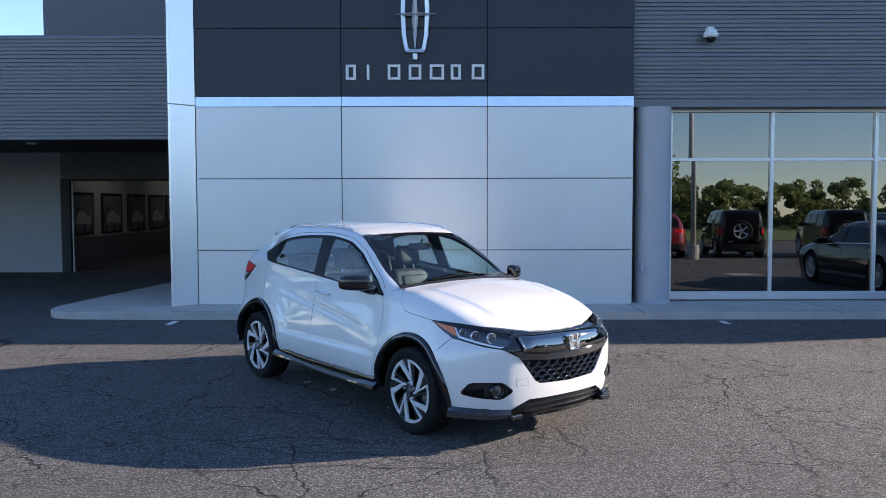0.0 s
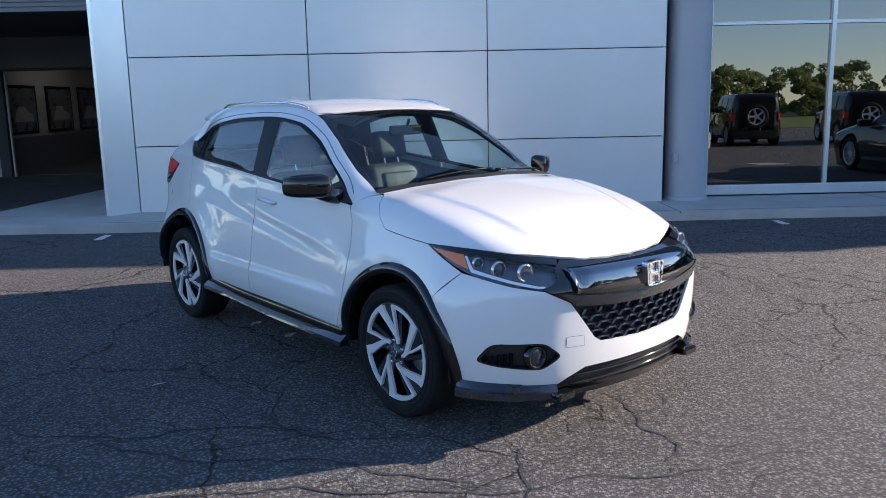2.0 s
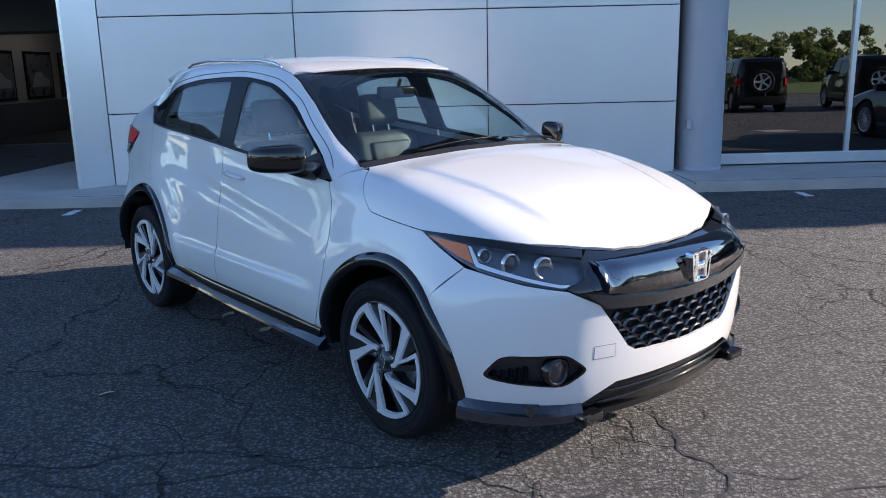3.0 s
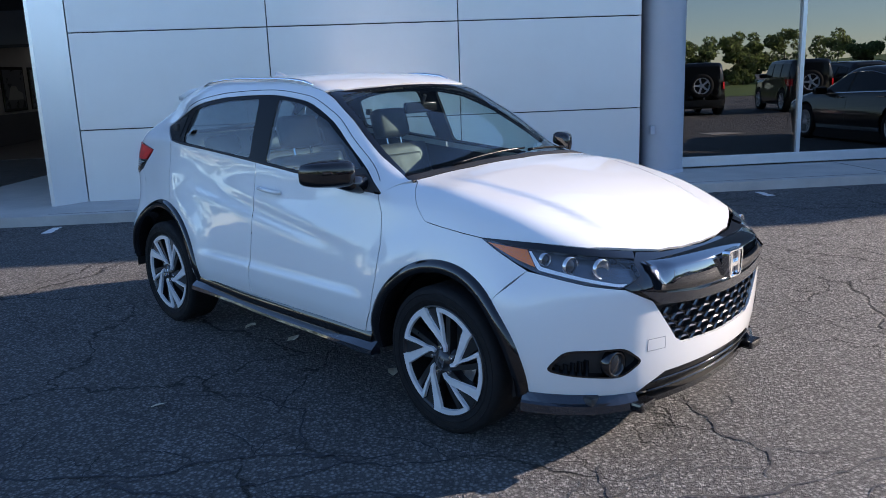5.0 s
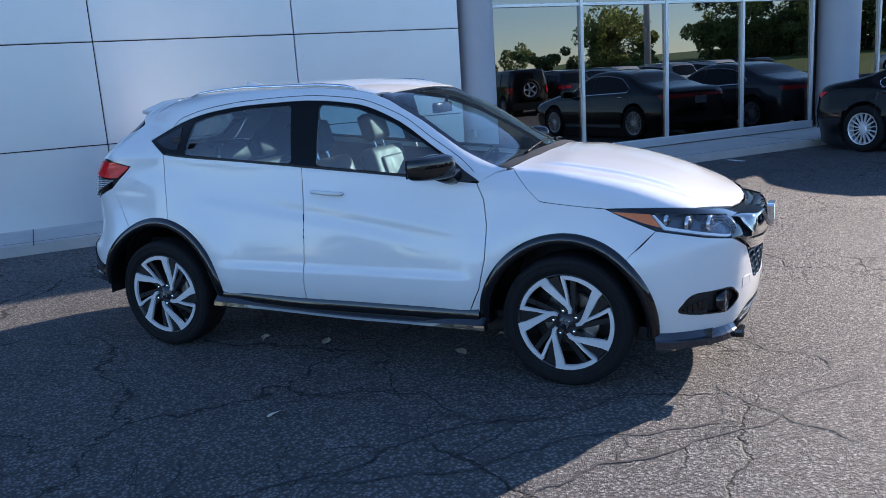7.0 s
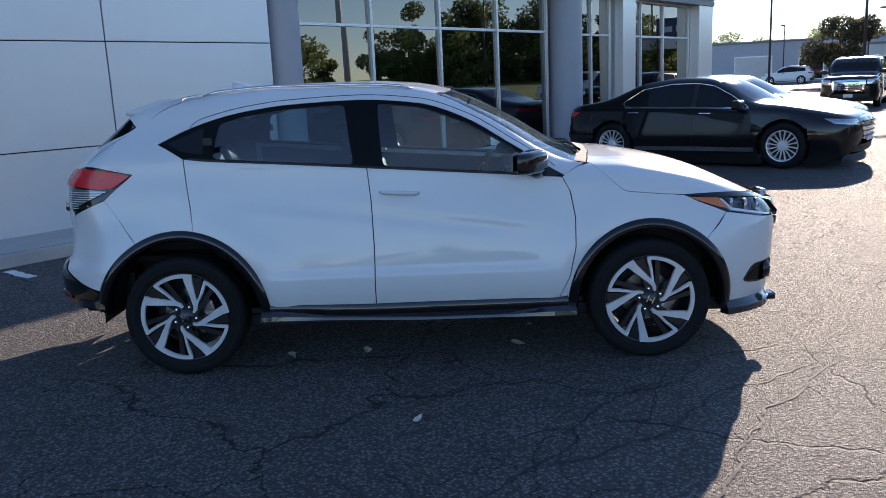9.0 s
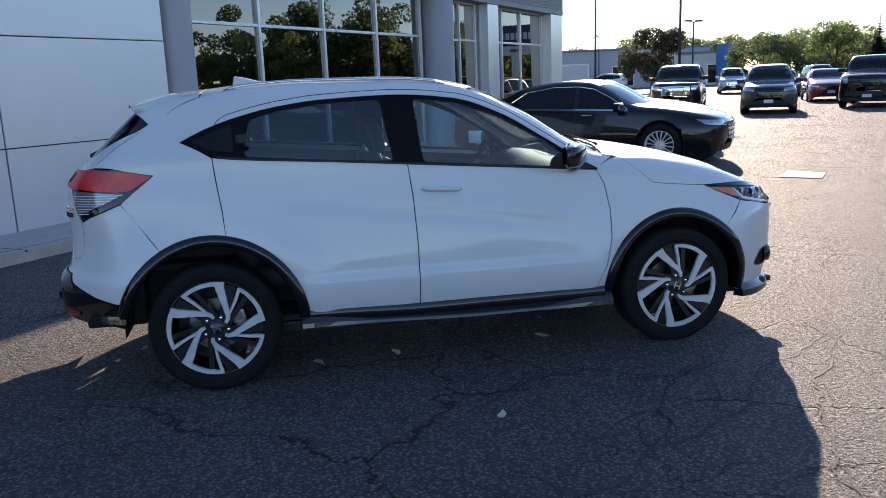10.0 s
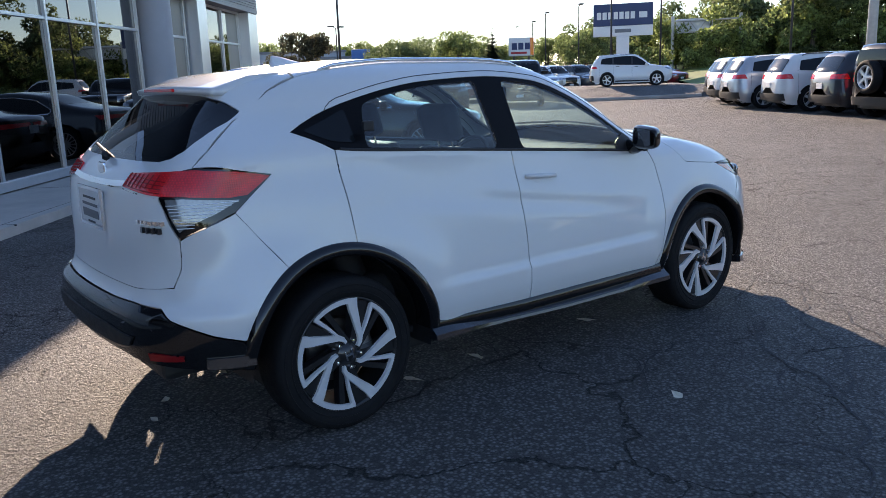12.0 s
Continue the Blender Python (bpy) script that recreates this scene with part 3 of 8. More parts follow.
        if thick > 0:
            seen = {}
            for t in faces:
                for i in range(3):
                    seen[(t[i], t[(i + 1) % 3])] = 1
            rim = [(i, j) for i, j in seen if (j, i) not in seen]
            at = {}
            for i, j in rim:
                w = np.cross(p[j] - p[i], n[i])
                w /= max(np.linalg.norm(w), 1e-9)
                for k in (i, j):
                    if k not in at:
                        at[k] = len(verts)
                        verts += [p[k] - n[k] * 0.0004, p[k] - n[k] * thick]
                        norms += [w, w]
                faces.append((at[j], at[i], at[i] + 1, at[j] + 1))
        me = mesh_of(name, verts, faces, material, True)
        me.normals_split_custom_set_from_vertices([tuple(x) for x in norms])
        return part(name, me, parent=parent, label=label)


def both_sides(half):
    """A closed outline from a half outline that starts and ends on the middle line."""
    h = [np.asarray(p, float) for p in half]
    return h + [p * [1, -1, 1] for p in h[::-1] if abs(p[1]) > 1e-6]

# ---------------------------------------------------------------- ground
def structure(name, data, material, label, category="", smooth=False):
    ob = part(name, data, material, smooth=smooth)
    return tagged(ob, label=label, category=category or name.split("_")[0], kind="structure")


structure("ground", ([(-1500, -1500, 0), (1500, -1500, 0), (1500, 1500, 0), (-1500, 1500, 0)], [(0, 1, 2, 3)]), M["asphalt"],
          "weathered grey asphalt car park with long cracks", "ground")


def crack_strip(points, wide, seed):
    """A ragged open crack along a few ground points."""
    rng = random.Random(seed)
    pts = [Vector((x, y, 0)) for x, y in points]
    for level in range(4):
        out = [pts[0]]
        for a, b in zip(pts, pts[1:]):
            d = b - a
            side = Vector((-d.y, d.x, 0))
            out += [(a + b) / 2 + side * rng.uniform(-0.13, 0.13), b]
        pts = out
    n = len(pts)
    v, f = [], []
    for i, p in enumerate(pts):
        d = (pts[min(i + 1, n - 1)] - pts[max(i - 1, 0)]).normalized()
        side = Vector((-d.y, d.x, 0)) * wide * 1.7 * min(1.0, 4.0 * min(i, n - 1 - i) / n + 0.15)
        v += [p + side * rng.uniform(0.2, 1.0) + Vector((0, 0, 0.004)), p - side * rng.uniform(0.2, 1.0) + Vector((0, 0, 0.004))]
    f = [(2 * i, 2 * i + 1, 2 * i + 3, 2 * i + 2) for i in range(n - 1)]
    return v, f


for k, (wide, line) in enumerate(((0.0065, ((-2.5, 6.42), (-2.12, 6.23), (-1.84, 6.13), (-1.42, 6.03), (-1.10, 6.0), (-0.81, 6.10), (-0.56, 6.09), (-0.03, 5.92), (0.45, 6.02))),
                                  (0.0060, ((-1.42, 6.03), (-1.30, 5.93), (-0.99, 5.81), (-0.78, 5.70), (0.10, 5.54), (0.66, 5.36))),
                                  (0.0045, ((-1.39, 6.87), (-0.82, 6.76), (-0.57, 6.58), (-0.54, 6.23), (-0.59, 6.10))),
                                  (0.0055, ((2.4, 5.60), (1.28, 5.47), (-0.10, 5.38), (-0.60, 5.42), (-1.11, 5.33), (-1.38, 5.33), (-1.9, 5.1))),
                                  (0.0055, ((1.24, 6.49), (1.30, 6.15), (1.27, 5.99), (1.39, 5.79), (1.28, 5.47))),
                                  (0.0050, ((0.70, 5.83), (0.66, 5.36), (0.75, 4.9))),
                                  (0.0035, ((-2.01, 6.59), (-2.04, 6.40), (-1.97, 6.34))),
                                  (0.0040, ((-0.05, 6.04), (-0.54, 5.89), (-0.97, 5.80))))):
    part("crack", crack_strip(line, wide, 40 + k), M["joint"], bpy.data.objects["ground"])
    rng_ = random.Random(70 + k)
    for a, b in zip(line[:-1], line[1:]):
        if rng_.random() < 0.75:
            t, u = rng_.uniform(0.2, 0.8), rng_.uniform(0, 2 * math.pi)
            p = (a[0] + (b[0] - a[0]) * t, a[1] + (b[1] - a[1]) * t)
            q = (p[0] + 0.22 * math.cos(u), p[1] + 0.22 * math.sin(u))
            part("crack", crack_strip((p, q, (q[0] + 0.18 * math.cos(u + 0.6), q[1] + 0.18 * math.sin(u + 0.6))), wide * 0.55, 90 + k), M["joint"], bpy.data.objects["ground"])


def slab(outline, z0, z1, bevel=0.0):
    bm = bmesh.new()
    lo = [bm.verts.new((x, y, z0)) for x, y in outline]
    hi = [bm.verts.new((x, y, z1)) for x, y in outline]
    bm.faces.new(hi)
    n = len(outline)
    top = []
    for i in range(n):
        f = bm.faces.new((lo[i], lo[(i + 1) % n], hi[(i + 1) % n], hi[i]))
        top += [e for e in f.edges if e.verts[0] in hi and e.verts[1] in hi]
    if bevel:
        bmesh.ops.bevel(bm, geom=list(set(top)), offset=bevel, segments=3, affect="EDGES", profile=0.5)
    bmesh.ops.recalc_face_normals(bm, faces=bm.faces)
    return bm


def arc(cx, cy, r, a0, a1, n=10):
    return [(cx + r * math.cos(radians(a0 + (a1 - a0) * k / n)), cy + r * math.sin(radians(a0 + (a1 - a0) * k / n))) for k in range(n + 1)]


KERB = 12.45
pavement = new("pavement", None)
tagged(pavement, label="pale concrete pavement with a low kerb before the showroom", category="pavement", kind="structure")
edge = [(26.0, KERB), (26.0, 15.0), (-4.0, 15.0), (-4.0, 17.6)] + [(-5.65, 17.6), (-6.05, 14.0)] + arc(-5.45, 13.2, 0.66, 170, 262, 8) + [(-4.0, KERB + 0.02)]
part("kerb_slab", slab(edge[::-1], -0.05, 0.115, 0.025), M["concrete"], pavement)
for x in (-2.35, 0.35, 3.42, 6.5, 9.6, 12.7, 15.8, 18.9):
    part("joint_line", boxed(x - 0.006, x + 0.006, KERB - 0.003, 14.0, 0.10, 0.1165), M["joint"], pavement)
part("joint_line", boxed(-4.0, 26.0, KERB + 0.155, KERB + 0.163, 0.10, 0.1165), M["joint"], pavement)

# worn parking lines, only the ends next to the kerb are left
for i, (x, w) in enumerate(((-3.81, 0.36), (-0.90, 0.52), (1.95, 0.48), (4.57, 0.34), (7.48, 0.34), (10.45, 0.30), (13.2, 0.3))):
    bm = bmesh.new()
    n = 9
    left = [bm.verts.new((x - 0.05 + random.uniform(-0.012, 0.012), KERB - 0.14 - w * k / n, 0.004)) for k in range(n + 1)]
    right = [bm.verts.new((x + 0.05 + random.uniform(-0.012, 0.012), KERB - 0.14 - w * k / n, 0.004)) for k in range(n + 1)]
    for k in range(n):
        bm.faces.new((left[k], left[k + 1], right[k + 1], right[k]))
    tagged(part("parking_line", bm, M["line_paint"]), label="worn white painted parking line on asphalt", category="road marking", group="parking lines", kind="structure")

# a pale concrete slab let into the asphalt
structure("ground_slab", slab([(7.95, 5.75), (8.65, 5.72), (8.9, 6.25), (8.05, 6.37)], -0.02, 0.012, 0.004), M["concrete"], "pale concrete cover slab set in asphalt", "slab")

# ---------------------------------------------------------------- showroom
FY, GY, TOWER = 13.555, 14.02, 7.6      # tower face, glass line, tower height
ROOF = 5.85
JX = (-3.84, -1.394, 1.047, 3.492)
ROWS_Z = (0.10, 1.027, 2.230, 3.43)
DARK_Z = (3.595, 4.72, 5.85, 6.98, TOWER)

tower = new("wall_tower", None)
tagged(tower, label="entrance tower clad in brushed aluminium below and navy panels above", category="wall", kind="structure")
part("core", boxed(JX[0] + 0.03, JX[3] - 0.03, FY + 0.045, 20.0, 0.0, TOWER - 0.02), M["joint"], tower)
G2 = 0.007
cache = {}


def cladding(x0, x1, z0, z1, material, name, y=FY, depth=0.05):
    key = (round(x1 - x0, 3), round(z1 - z0, 3), material.name)
    if key not in cache:
        bm = boxed(0, x1 - x0, 0, depth, 0, z1 - z0)
        bmesh.ops.bevel(bm, geom=[e for e in bm.edges if all(v.co.y < 1e-6 for v in e.verts)], offset=0.006, segments=2, affect="EDGES")
        me = bpy.data.meshes.new(name)
        bm.to_mesh(me)
        bm.free()
        me.materials.append(material)
        cache[key] = me
    ob = part(name, cache[key], parent=tower)
    ob.location = (x0, y, z0)
    return ob


for i in range(3):
    for k in range(3):
        cladding(JX[i] + G2, JX[i + 1] - G2, ROWS_Z[k] + G2, ROWS_Z[k + 1] - G2, M["aluminium"], "metal_panel")
    for k in range(4):
        cladding(JX[i] + G2, JX[i + 1] - G2, DARK_Z[k] + G2, DARK_Z[k + 1] - G2, M["navy"], "navy_panel")
    # bright sloping ledge between the two claddings
    x0, x1 = JX[i] + 0.004, JX[i + 1] - 0.004
    part("ledge", ([(x0, FY, 3.434), (x1, FY, 3.434), (x1, FY + 0.014, 3.594), (x0, FY + 0.014, 3.594)], [(0, 1, 2, 3)]), M["bright_metal"], tower, "mirror-bright metal ledge strip")

# splayed fin on the tower's side
fin = []
for z0, z1 in ((0.08, 3.44), (3.454, TOWER)):
    x0, y0, x1, y1 = -3.848, FY + 0.005, -4.15, 13.24
    v = [(x0, y0, z0), (x1, y1, z0), (x1 - 0.05, y1 + 0.02, z0), (x1 - 0.05, 15.2, z0), (x0, 15.2, z0)]
    v += [(a, b, z1) for a, b, _ in v]
    f = [(0, 1, 6, 5)[::-1], (1, 2, 7, 6)[::-1], (2, 3, 8, 7)[::-1], (3, 4, 9, 8)[::-1], (0, 5, 9, 4)[::-1], (5, 6, 7, 8, 9)]
    part("fin_panel", (v, f), M["fin"], tower, "bright splayed metal corner panel")

# emblem: an upright rounded frame with a cross bar and a pointed star, as plain shapes
emblem = empty("wall_emblem", pose(-0.155, FY - 0.03, 4.88), label="chrome upright four-pointed emblem on navy panels", category="emblem")
def emblem_loop(k):
    """The tapered frame of the emblem; k scales it about its middle."""
    return rounded([(x * k, z * (1 - (1 - k) * 0.35)) for x, z in ((-0.215, 0.60), (0.215, 0.60), (0.245, 0.15), (0.225, -0.30), (0.165, -0.58), (-0.165, -0.58), (-0.225, -0.30), (-0.245, 0.15))], 0.05)


ring_o, ring_i = emblem_loop(1.0), emblem_loop(0.68)
n = len(ring_o)
v = [(x, -0.03, z) for x, z in ring_o] + [(x * 0.84 + y * 0.16, -0.06, z * 0.84 + w * 0.16) for (x, z), (y, w) in zip(ring_o, ring_i)] + [(x, -0.03, z) for x, z in ring_i] + [(x, 0, z) for x, z in ring_o] + [(x, 0, z) for x, z in ring_i]
f = []
for k in range(n):
    l = (k + 1) % n
    f += [(k, l, n + l, n + k), (n + k, n + l, 2 * n + l, 2 * n + k), (3 * n + k, 3 * n + l, l, k), (2 * n + k, 2 * n + l, 4 * n + l, 4 * n + k)]
part("outer_frame", (v, f), M["frame"], emblem)
part("star_upright", ([(0, -0.08, 0.66), (-0.055, -0.03, 0), (0, -0.07, -0.60), (0.055, -0.03, 0), (0, -0.11, 0)], [(0, 1, 4), (1, 2, 4), (2, 3, 4), (3, 0, 4)]), M["frame"], emblem)
part("star_bar", ([(-0.36, -0.07, 0.05), (0, -0.05, 0.010), (0.36, -0.07, 0.05), (0, -0.05, 0.090), (0, -0.12, 0.05)], [(0, 1, 4), (1, 2, 4), (2, 3, 4), (3, 0, 4)]), M["frame"], emblem)
part("foot", boxed(-0.04, 0.04, -0.06, 0.0, -0.69, -0.585, 0.012), M["frame"], emblem)

# the seven raised characters of the sign, as plain bars and hollow squares
sign = empty("wall_sign", pose(0, FY - 0.006, 0), label="row of seven raised pale metal shapes on navy panels", category="sign")
for k in range(7):
    x = -1.31 + k * 0.349
    w = (0.17, 0.045, 0.21, 0.21, 0.24, 0.17, 0.21)[k]
    bm = bmesh.new()
    box(bm, x, x + 0.045, -0.045, 0.0, 3.865, 4.115, 0.005)
    if w > 0.1:
        box(bm, x + 0.0452, x + w - 0.0452, -0.045, 0.0, 3.865, 3.907, 0.005)
    if w > 0.1:
        box(bm, x + w - 0.045, x + w, -0.045, 0.0, 3.865, 4.115, 0.005)
        box(bm, x + 0.0452, x + w - 0.0452, -0.045, 0.0, 4.073, 4.115, 0.005)
    part("sign_shape", bm, M["sign_white"], sign)


def ribbed(x0, x1, y, z0, z1, pitch, name, parent, material):
    """Horizontal ribbed cladding, one mesh for each run of the wall."""
    v, f = [], []
    z = z0
    prof = []
    while z < z1 - 1e-6:
        prof += [(0.0, z), (0.0, z + pitch * 0.56), (0.027, z + pitch * 0.60), (0.027, z + pitch * 0.96)]
        z += pitch
    prof.append((0.0, z1))
    for d, z in prof:
        v += [(x0, y + d, z), (x1, y + d, z)]
    for k in range(len(prof) - 1):
        f.append((2 * k, 2 * k + 1, 2 * k + 3, 2 * k + 2))
    return part(name, (v, f), material, parent)


# right-hand wing
wing = new("wall_showroom", None)
tagged(wing, label="dark ribbed metal wall over tall showroom windows", category="wall", kind="structure")
ribbed(3.50, 20.05, FY + 0.10, 3.50, ROOF, 0.0692, "ribbed_cladding", wing, M["rib"])
part("lintel", boxed(3.50, 20.05, FY + 0.10, GY + 0.2, 3.422, 3.498), M["rib"], wing)
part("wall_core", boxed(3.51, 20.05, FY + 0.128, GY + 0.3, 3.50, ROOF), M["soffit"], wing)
part("roof_slab", boxed(3.51, 20.05, GY + 0.3, 26.0, ROOF - 0.3, ROOF), M["grey_wall"], wing)
part("coping", boxed(3.51, 20.09, FY + 0.06, GY + 0.32, ROOF, ROOF + 0.06), M["rib"], wing)
part("end_wall", boxed(19.75, 20.05, GY + 0.35, 26.0, 0, ROOF - 0.302), M["grey_wall"], wing)
part("back_wall", boxed(3.51, 19.74, 25.8, 26.0, 0, ROOF - 0.302), M["pale_wall"], wing)
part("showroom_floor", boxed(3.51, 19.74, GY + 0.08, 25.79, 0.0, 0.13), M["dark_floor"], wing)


def column(x, y, r, name, label):
    prof = [(r, 0.10), (r, 3.42)]
    return tagged(part(name, moved(joined(lathe(prof, 40, "z"), lathe([(r + 0.012, 0.10), (r + 0.012, 0.16), (r, 0.165)], 40, "z")), pose(x, y, 0)), M["column"], smooth=True),
                  label=label, category="column", group="columns", kind="structure")


column(3.88, 13.82, 0.30, "column", "round blue-grey painted column beside the tower")
column(12.05, 13.92, 0.38, "column", "round blue-grey painted column between windows")
junction = empty("junction_box", pose(3.66, 13.58, 0.72), label="small grey electrical box on column", category="junction box")
part("body", boxed(-0.03, 0.03, -0.05, 0.03, -0.06, 0.06, 0.006), M["column"], junction)


def window(name, xs, z0, z1, zt, label):
    """A run of window with mullions at xs, a transom at zt, real panes between."""
    w = new(name, None)
    tagged(w, label=label, category="window", kind="structure")
    for i, x in enumerate(xs):
        part("mullion", boxed(x - 0.03, x + 0.03, GY - 0.045, GY + 0.09, z0 + 0.062, z1 - 0.052, 0.004), M["frame"], w)
    part("head", boxed(xs[0] - 0.03, xs[-1] + 0.03, GY - 0.045, GY + 0.09, z1 - 0.05, z1), M["frame"], w)
    part("sill", boxed(xs[0] - 0.03, xs[-1] + 0.03, GY - 0.07, GY + 0.09, z0 - 0.08, z0 + 0.06, 0.008), M["frame"], w)
    for i in range(len(xs) - 1):
        a, b = xs[i] + 0.032, xs[i + 1] - 0.032
        part("transom", boxed(a, b, GY - 0.035, GY + 0.085, zt - 0.025, zt + 0.025, 0.004), M["frame"], w)
        for lo, hi in ((z0 + 0.061, zt - 0.026), (zt + 0.026, z1 - 0.051)):
            dz = random.uniform(-0.003, 0.003)
            ya, yb = GY + 0.008 * (lo - 1.8), GY + 0.008 * (hi - 1.8)
            part("pane", ([(a, ya + dz, lo), (b, ya - dz, lo), (b, yb - dz, hi), (a, yb + dz, hi)], [(0, 1, 2, 3)]), M["shop_glass"], w)
    return w


window("window_1", [4.23, 5.98, 7.77, 9.57, 11.40], 0.215, 3.42, 2.56, "tall showroom window run with silver mullions and dark reflecting panes")
window("window_2", [12.62, 13.35, 14.25], 0.215, 3.42, 2.53, "two-bay showroom window with dark reflecting panes")
window("window_3", [15.12, 15.95, 17.3, 18.98], 0.215, 3.42, 2.53, "three-bay showroom window with dark reflecting panes")
for x0, x1 in ((14.40, 15.06), (19.05, 20.05)):
    part("pilaster", boxed(x0, x1, FY + 0.14, GY + 0.34, 0.10, 3.418, 0.01), M["fin"], wing)

# security camera under the ribbed wall
cctv = empty("security_camera", pose(4.74, FY + 0.10, 4.60), label="white dome security camera on a wall bracket", category="camera")
part("bracket", boxed(-0.05, 0.05, -0.16, 0.02, 0.06, 0.12, 0.01), M["sign_white"], cctv)
part("housing", joined(moved(lathe([(0.0, 0.07), (0.09, 0.06), (0.12, 0.0), (0.12, -0.04), (0.10, -0.06)], 24, "z"), pose(0, -0.14, 0))), M["sign_white"], cctv, smooth=True)
part("dome", moved(lathe([(0.085, -0.06), (0.075, -0.10), (0.04, -0.135), (0.0, -0.145)], 24, "z"), pose(0, -0.14, 0)), M["gloss_black"], cctv, "dark camera dome", smooth=True)

# left-hand canopy over the drive-through
CY = 14.6
canopy = new("wall_canopy", None)
tagged(canopy, label="dark ribbed canopy over a covered drive-in", category="wall", kind="structure")
ribbed(-30.0, -4.05, CY, 2.98, 4.80, 0.0692, "ribbed_cladding", canopy, M["rib"])
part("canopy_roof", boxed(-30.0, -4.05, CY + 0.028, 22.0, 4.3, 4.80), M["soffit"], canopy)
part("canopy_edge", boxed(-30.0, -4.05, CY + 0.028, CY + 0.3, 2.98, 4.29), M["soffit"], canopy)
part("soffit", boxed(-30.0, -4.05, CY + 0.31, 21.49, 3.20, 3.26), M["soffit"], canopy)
for x, y in ((-7.3, 16.2), (-9.0, 18.2), (-5.3, 15.6)):
    part("downlight", moved(lathe([(0.0, 0.0), (0.09, 0.0), (0.11, 0.012), (0.11, 0.03)], 20, "z"), pose(x, y, 3.17)), M["sign_white"], canopy, "round recessed downlight")
upper = new("wall_upper", None)
tagged(upper, label="plain grey upper storey wall behind the canopy", category="wall", kind="structure")
part("upper_block", boxed(-9.05, -4.05, 19.0, 26.0, 4.81, 9.0), M["grey_wall"], upper)

# back wall of the drive-in with its open garage door
back = new("wall_drive", None)
tagged(back, label="grey rendered drive-in wall with an open garage doorway", category="wall", kind="structure")
BY = 21.5
DX0, DX1, DZ = -9.95, -3.9, 2.50
# one wall in two tones: paler left for sky light, darker head for soffit shade
part("wall_left", boxed(-30, DX0, BY, BY + 0.25, 0, 3.4), M["column"], back)
part("wall_head", boxed(DX0, DX1, BY, BY + 0.25, DZ, 3.4), M["grey_wall"], back)
part("wall_right", boxed(DX1, -3.6, BY, BY + 0.25, 0, 3.4), M["grey_wall"], back)
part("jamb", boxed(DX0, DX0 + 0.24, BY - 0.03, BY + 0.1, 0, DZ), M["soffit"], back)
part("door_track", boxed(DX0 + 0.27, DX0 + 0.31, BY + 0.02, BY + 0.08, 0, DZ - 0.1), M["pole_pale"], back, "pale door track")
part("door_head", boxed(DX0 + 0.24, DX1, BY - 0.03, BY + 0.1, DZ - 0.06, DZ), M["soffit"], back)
GX, GE = -10.25, 38.0
garage = new("garage_room", None)
tagged(garage, label="dim service bay with a row of framed pictures", category="room", kind="structure")
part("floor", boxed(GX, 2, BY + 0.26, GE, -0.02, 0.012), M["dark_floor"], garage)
part("far_wall", boxed(GX, 2, GE, GE + 0.2, 0, 3.0), M["pale_wall"], garage)
part("side_wall", boxed(GX - 0.2, GX, BY + 0.26, GE, 0, 3.0), M["pale_wall"], garage)
part("side_wall", boxed(2.0, 2.2, BY + 0.26, GE, 0, 3.0), M["pale_wall"], garage)
part("bay_ceiling", boxed(GX, 2, BY + 0.26, GE, 3.0, 3.15), M["grey_wall"], garage)
part("dado", boxed(GX + 0.002, GX + 0.04, BY + 0.26, GE, 0.0, 0.86), M["grey_wall"], garage)
for x, y in ((-9.3, 24.5), (-7.2, 24.5), (-9.3, 30.0), (-7.2, 30.0)):
    lamp = empty("ceiling_lamp", pose(x, y, 2.95), label="long white ceiling lamp in service bay", category="lamp", group="bay lamps")
    part("tray", boxed(-0.08, 0.08, -1.2, 1.2, 0.0, 0.05), M["sign_white"], lamp)
    part("tube", boxed(-0.05, 0.05, -1.15, 1.15, -0.02, -0.002), M["ceiling_lamp"], lamp)
for y in (23.3, 25.4, 27.4, 29.3, 31.0, 32.8):
    pic = empty("framed_picture", pose(GX + 0.02, y, 1.55, 0, 0, 90), label="dark framed car picture on pale wall", category="picture", group="bay pictures")
    part("frame", boxed(-0.76, 0.76, -0.03, 0.015, -0.62, 0.62, 0.01), M["gloss_black"], pic)
    part("print", boxed(-0.68, 0.68, -0.036, -0.031, -0.54, 0.54), M["poster"], pic)
    part("print_car", ([(-0.50, -0.039, -0.30), (0.50, -0.039, -0.30), (0.52, -0.039, -0.12), (0.22, -0.039, -0.05), (0.10, -0.039, 0.08), (-0.25, -0.039, 0.08), (-0.38, -0.039, -0.08)], [(0, 1, 2, 3, 4, 5, 6)]), M["pole_pale"], pic)

# ---------------------------------------------------------------- the white crossover
CAR = pose(-0.0898, 7.7702, 0.0, 0, 0.25, math.degrees(math.atan2(-0.7726, 0.6349)))
AXF, AXR, HUB, TR = 1.305, -1.305, 0.341, 0.341
ARCH_F, ARCH_R = 0.407, 0.438          # opening radius; the black band outside is 0.05 wide
hero = empty("crossover_car", CAR, label="white crossover car with black arch trim parked on asphalt", category="car")


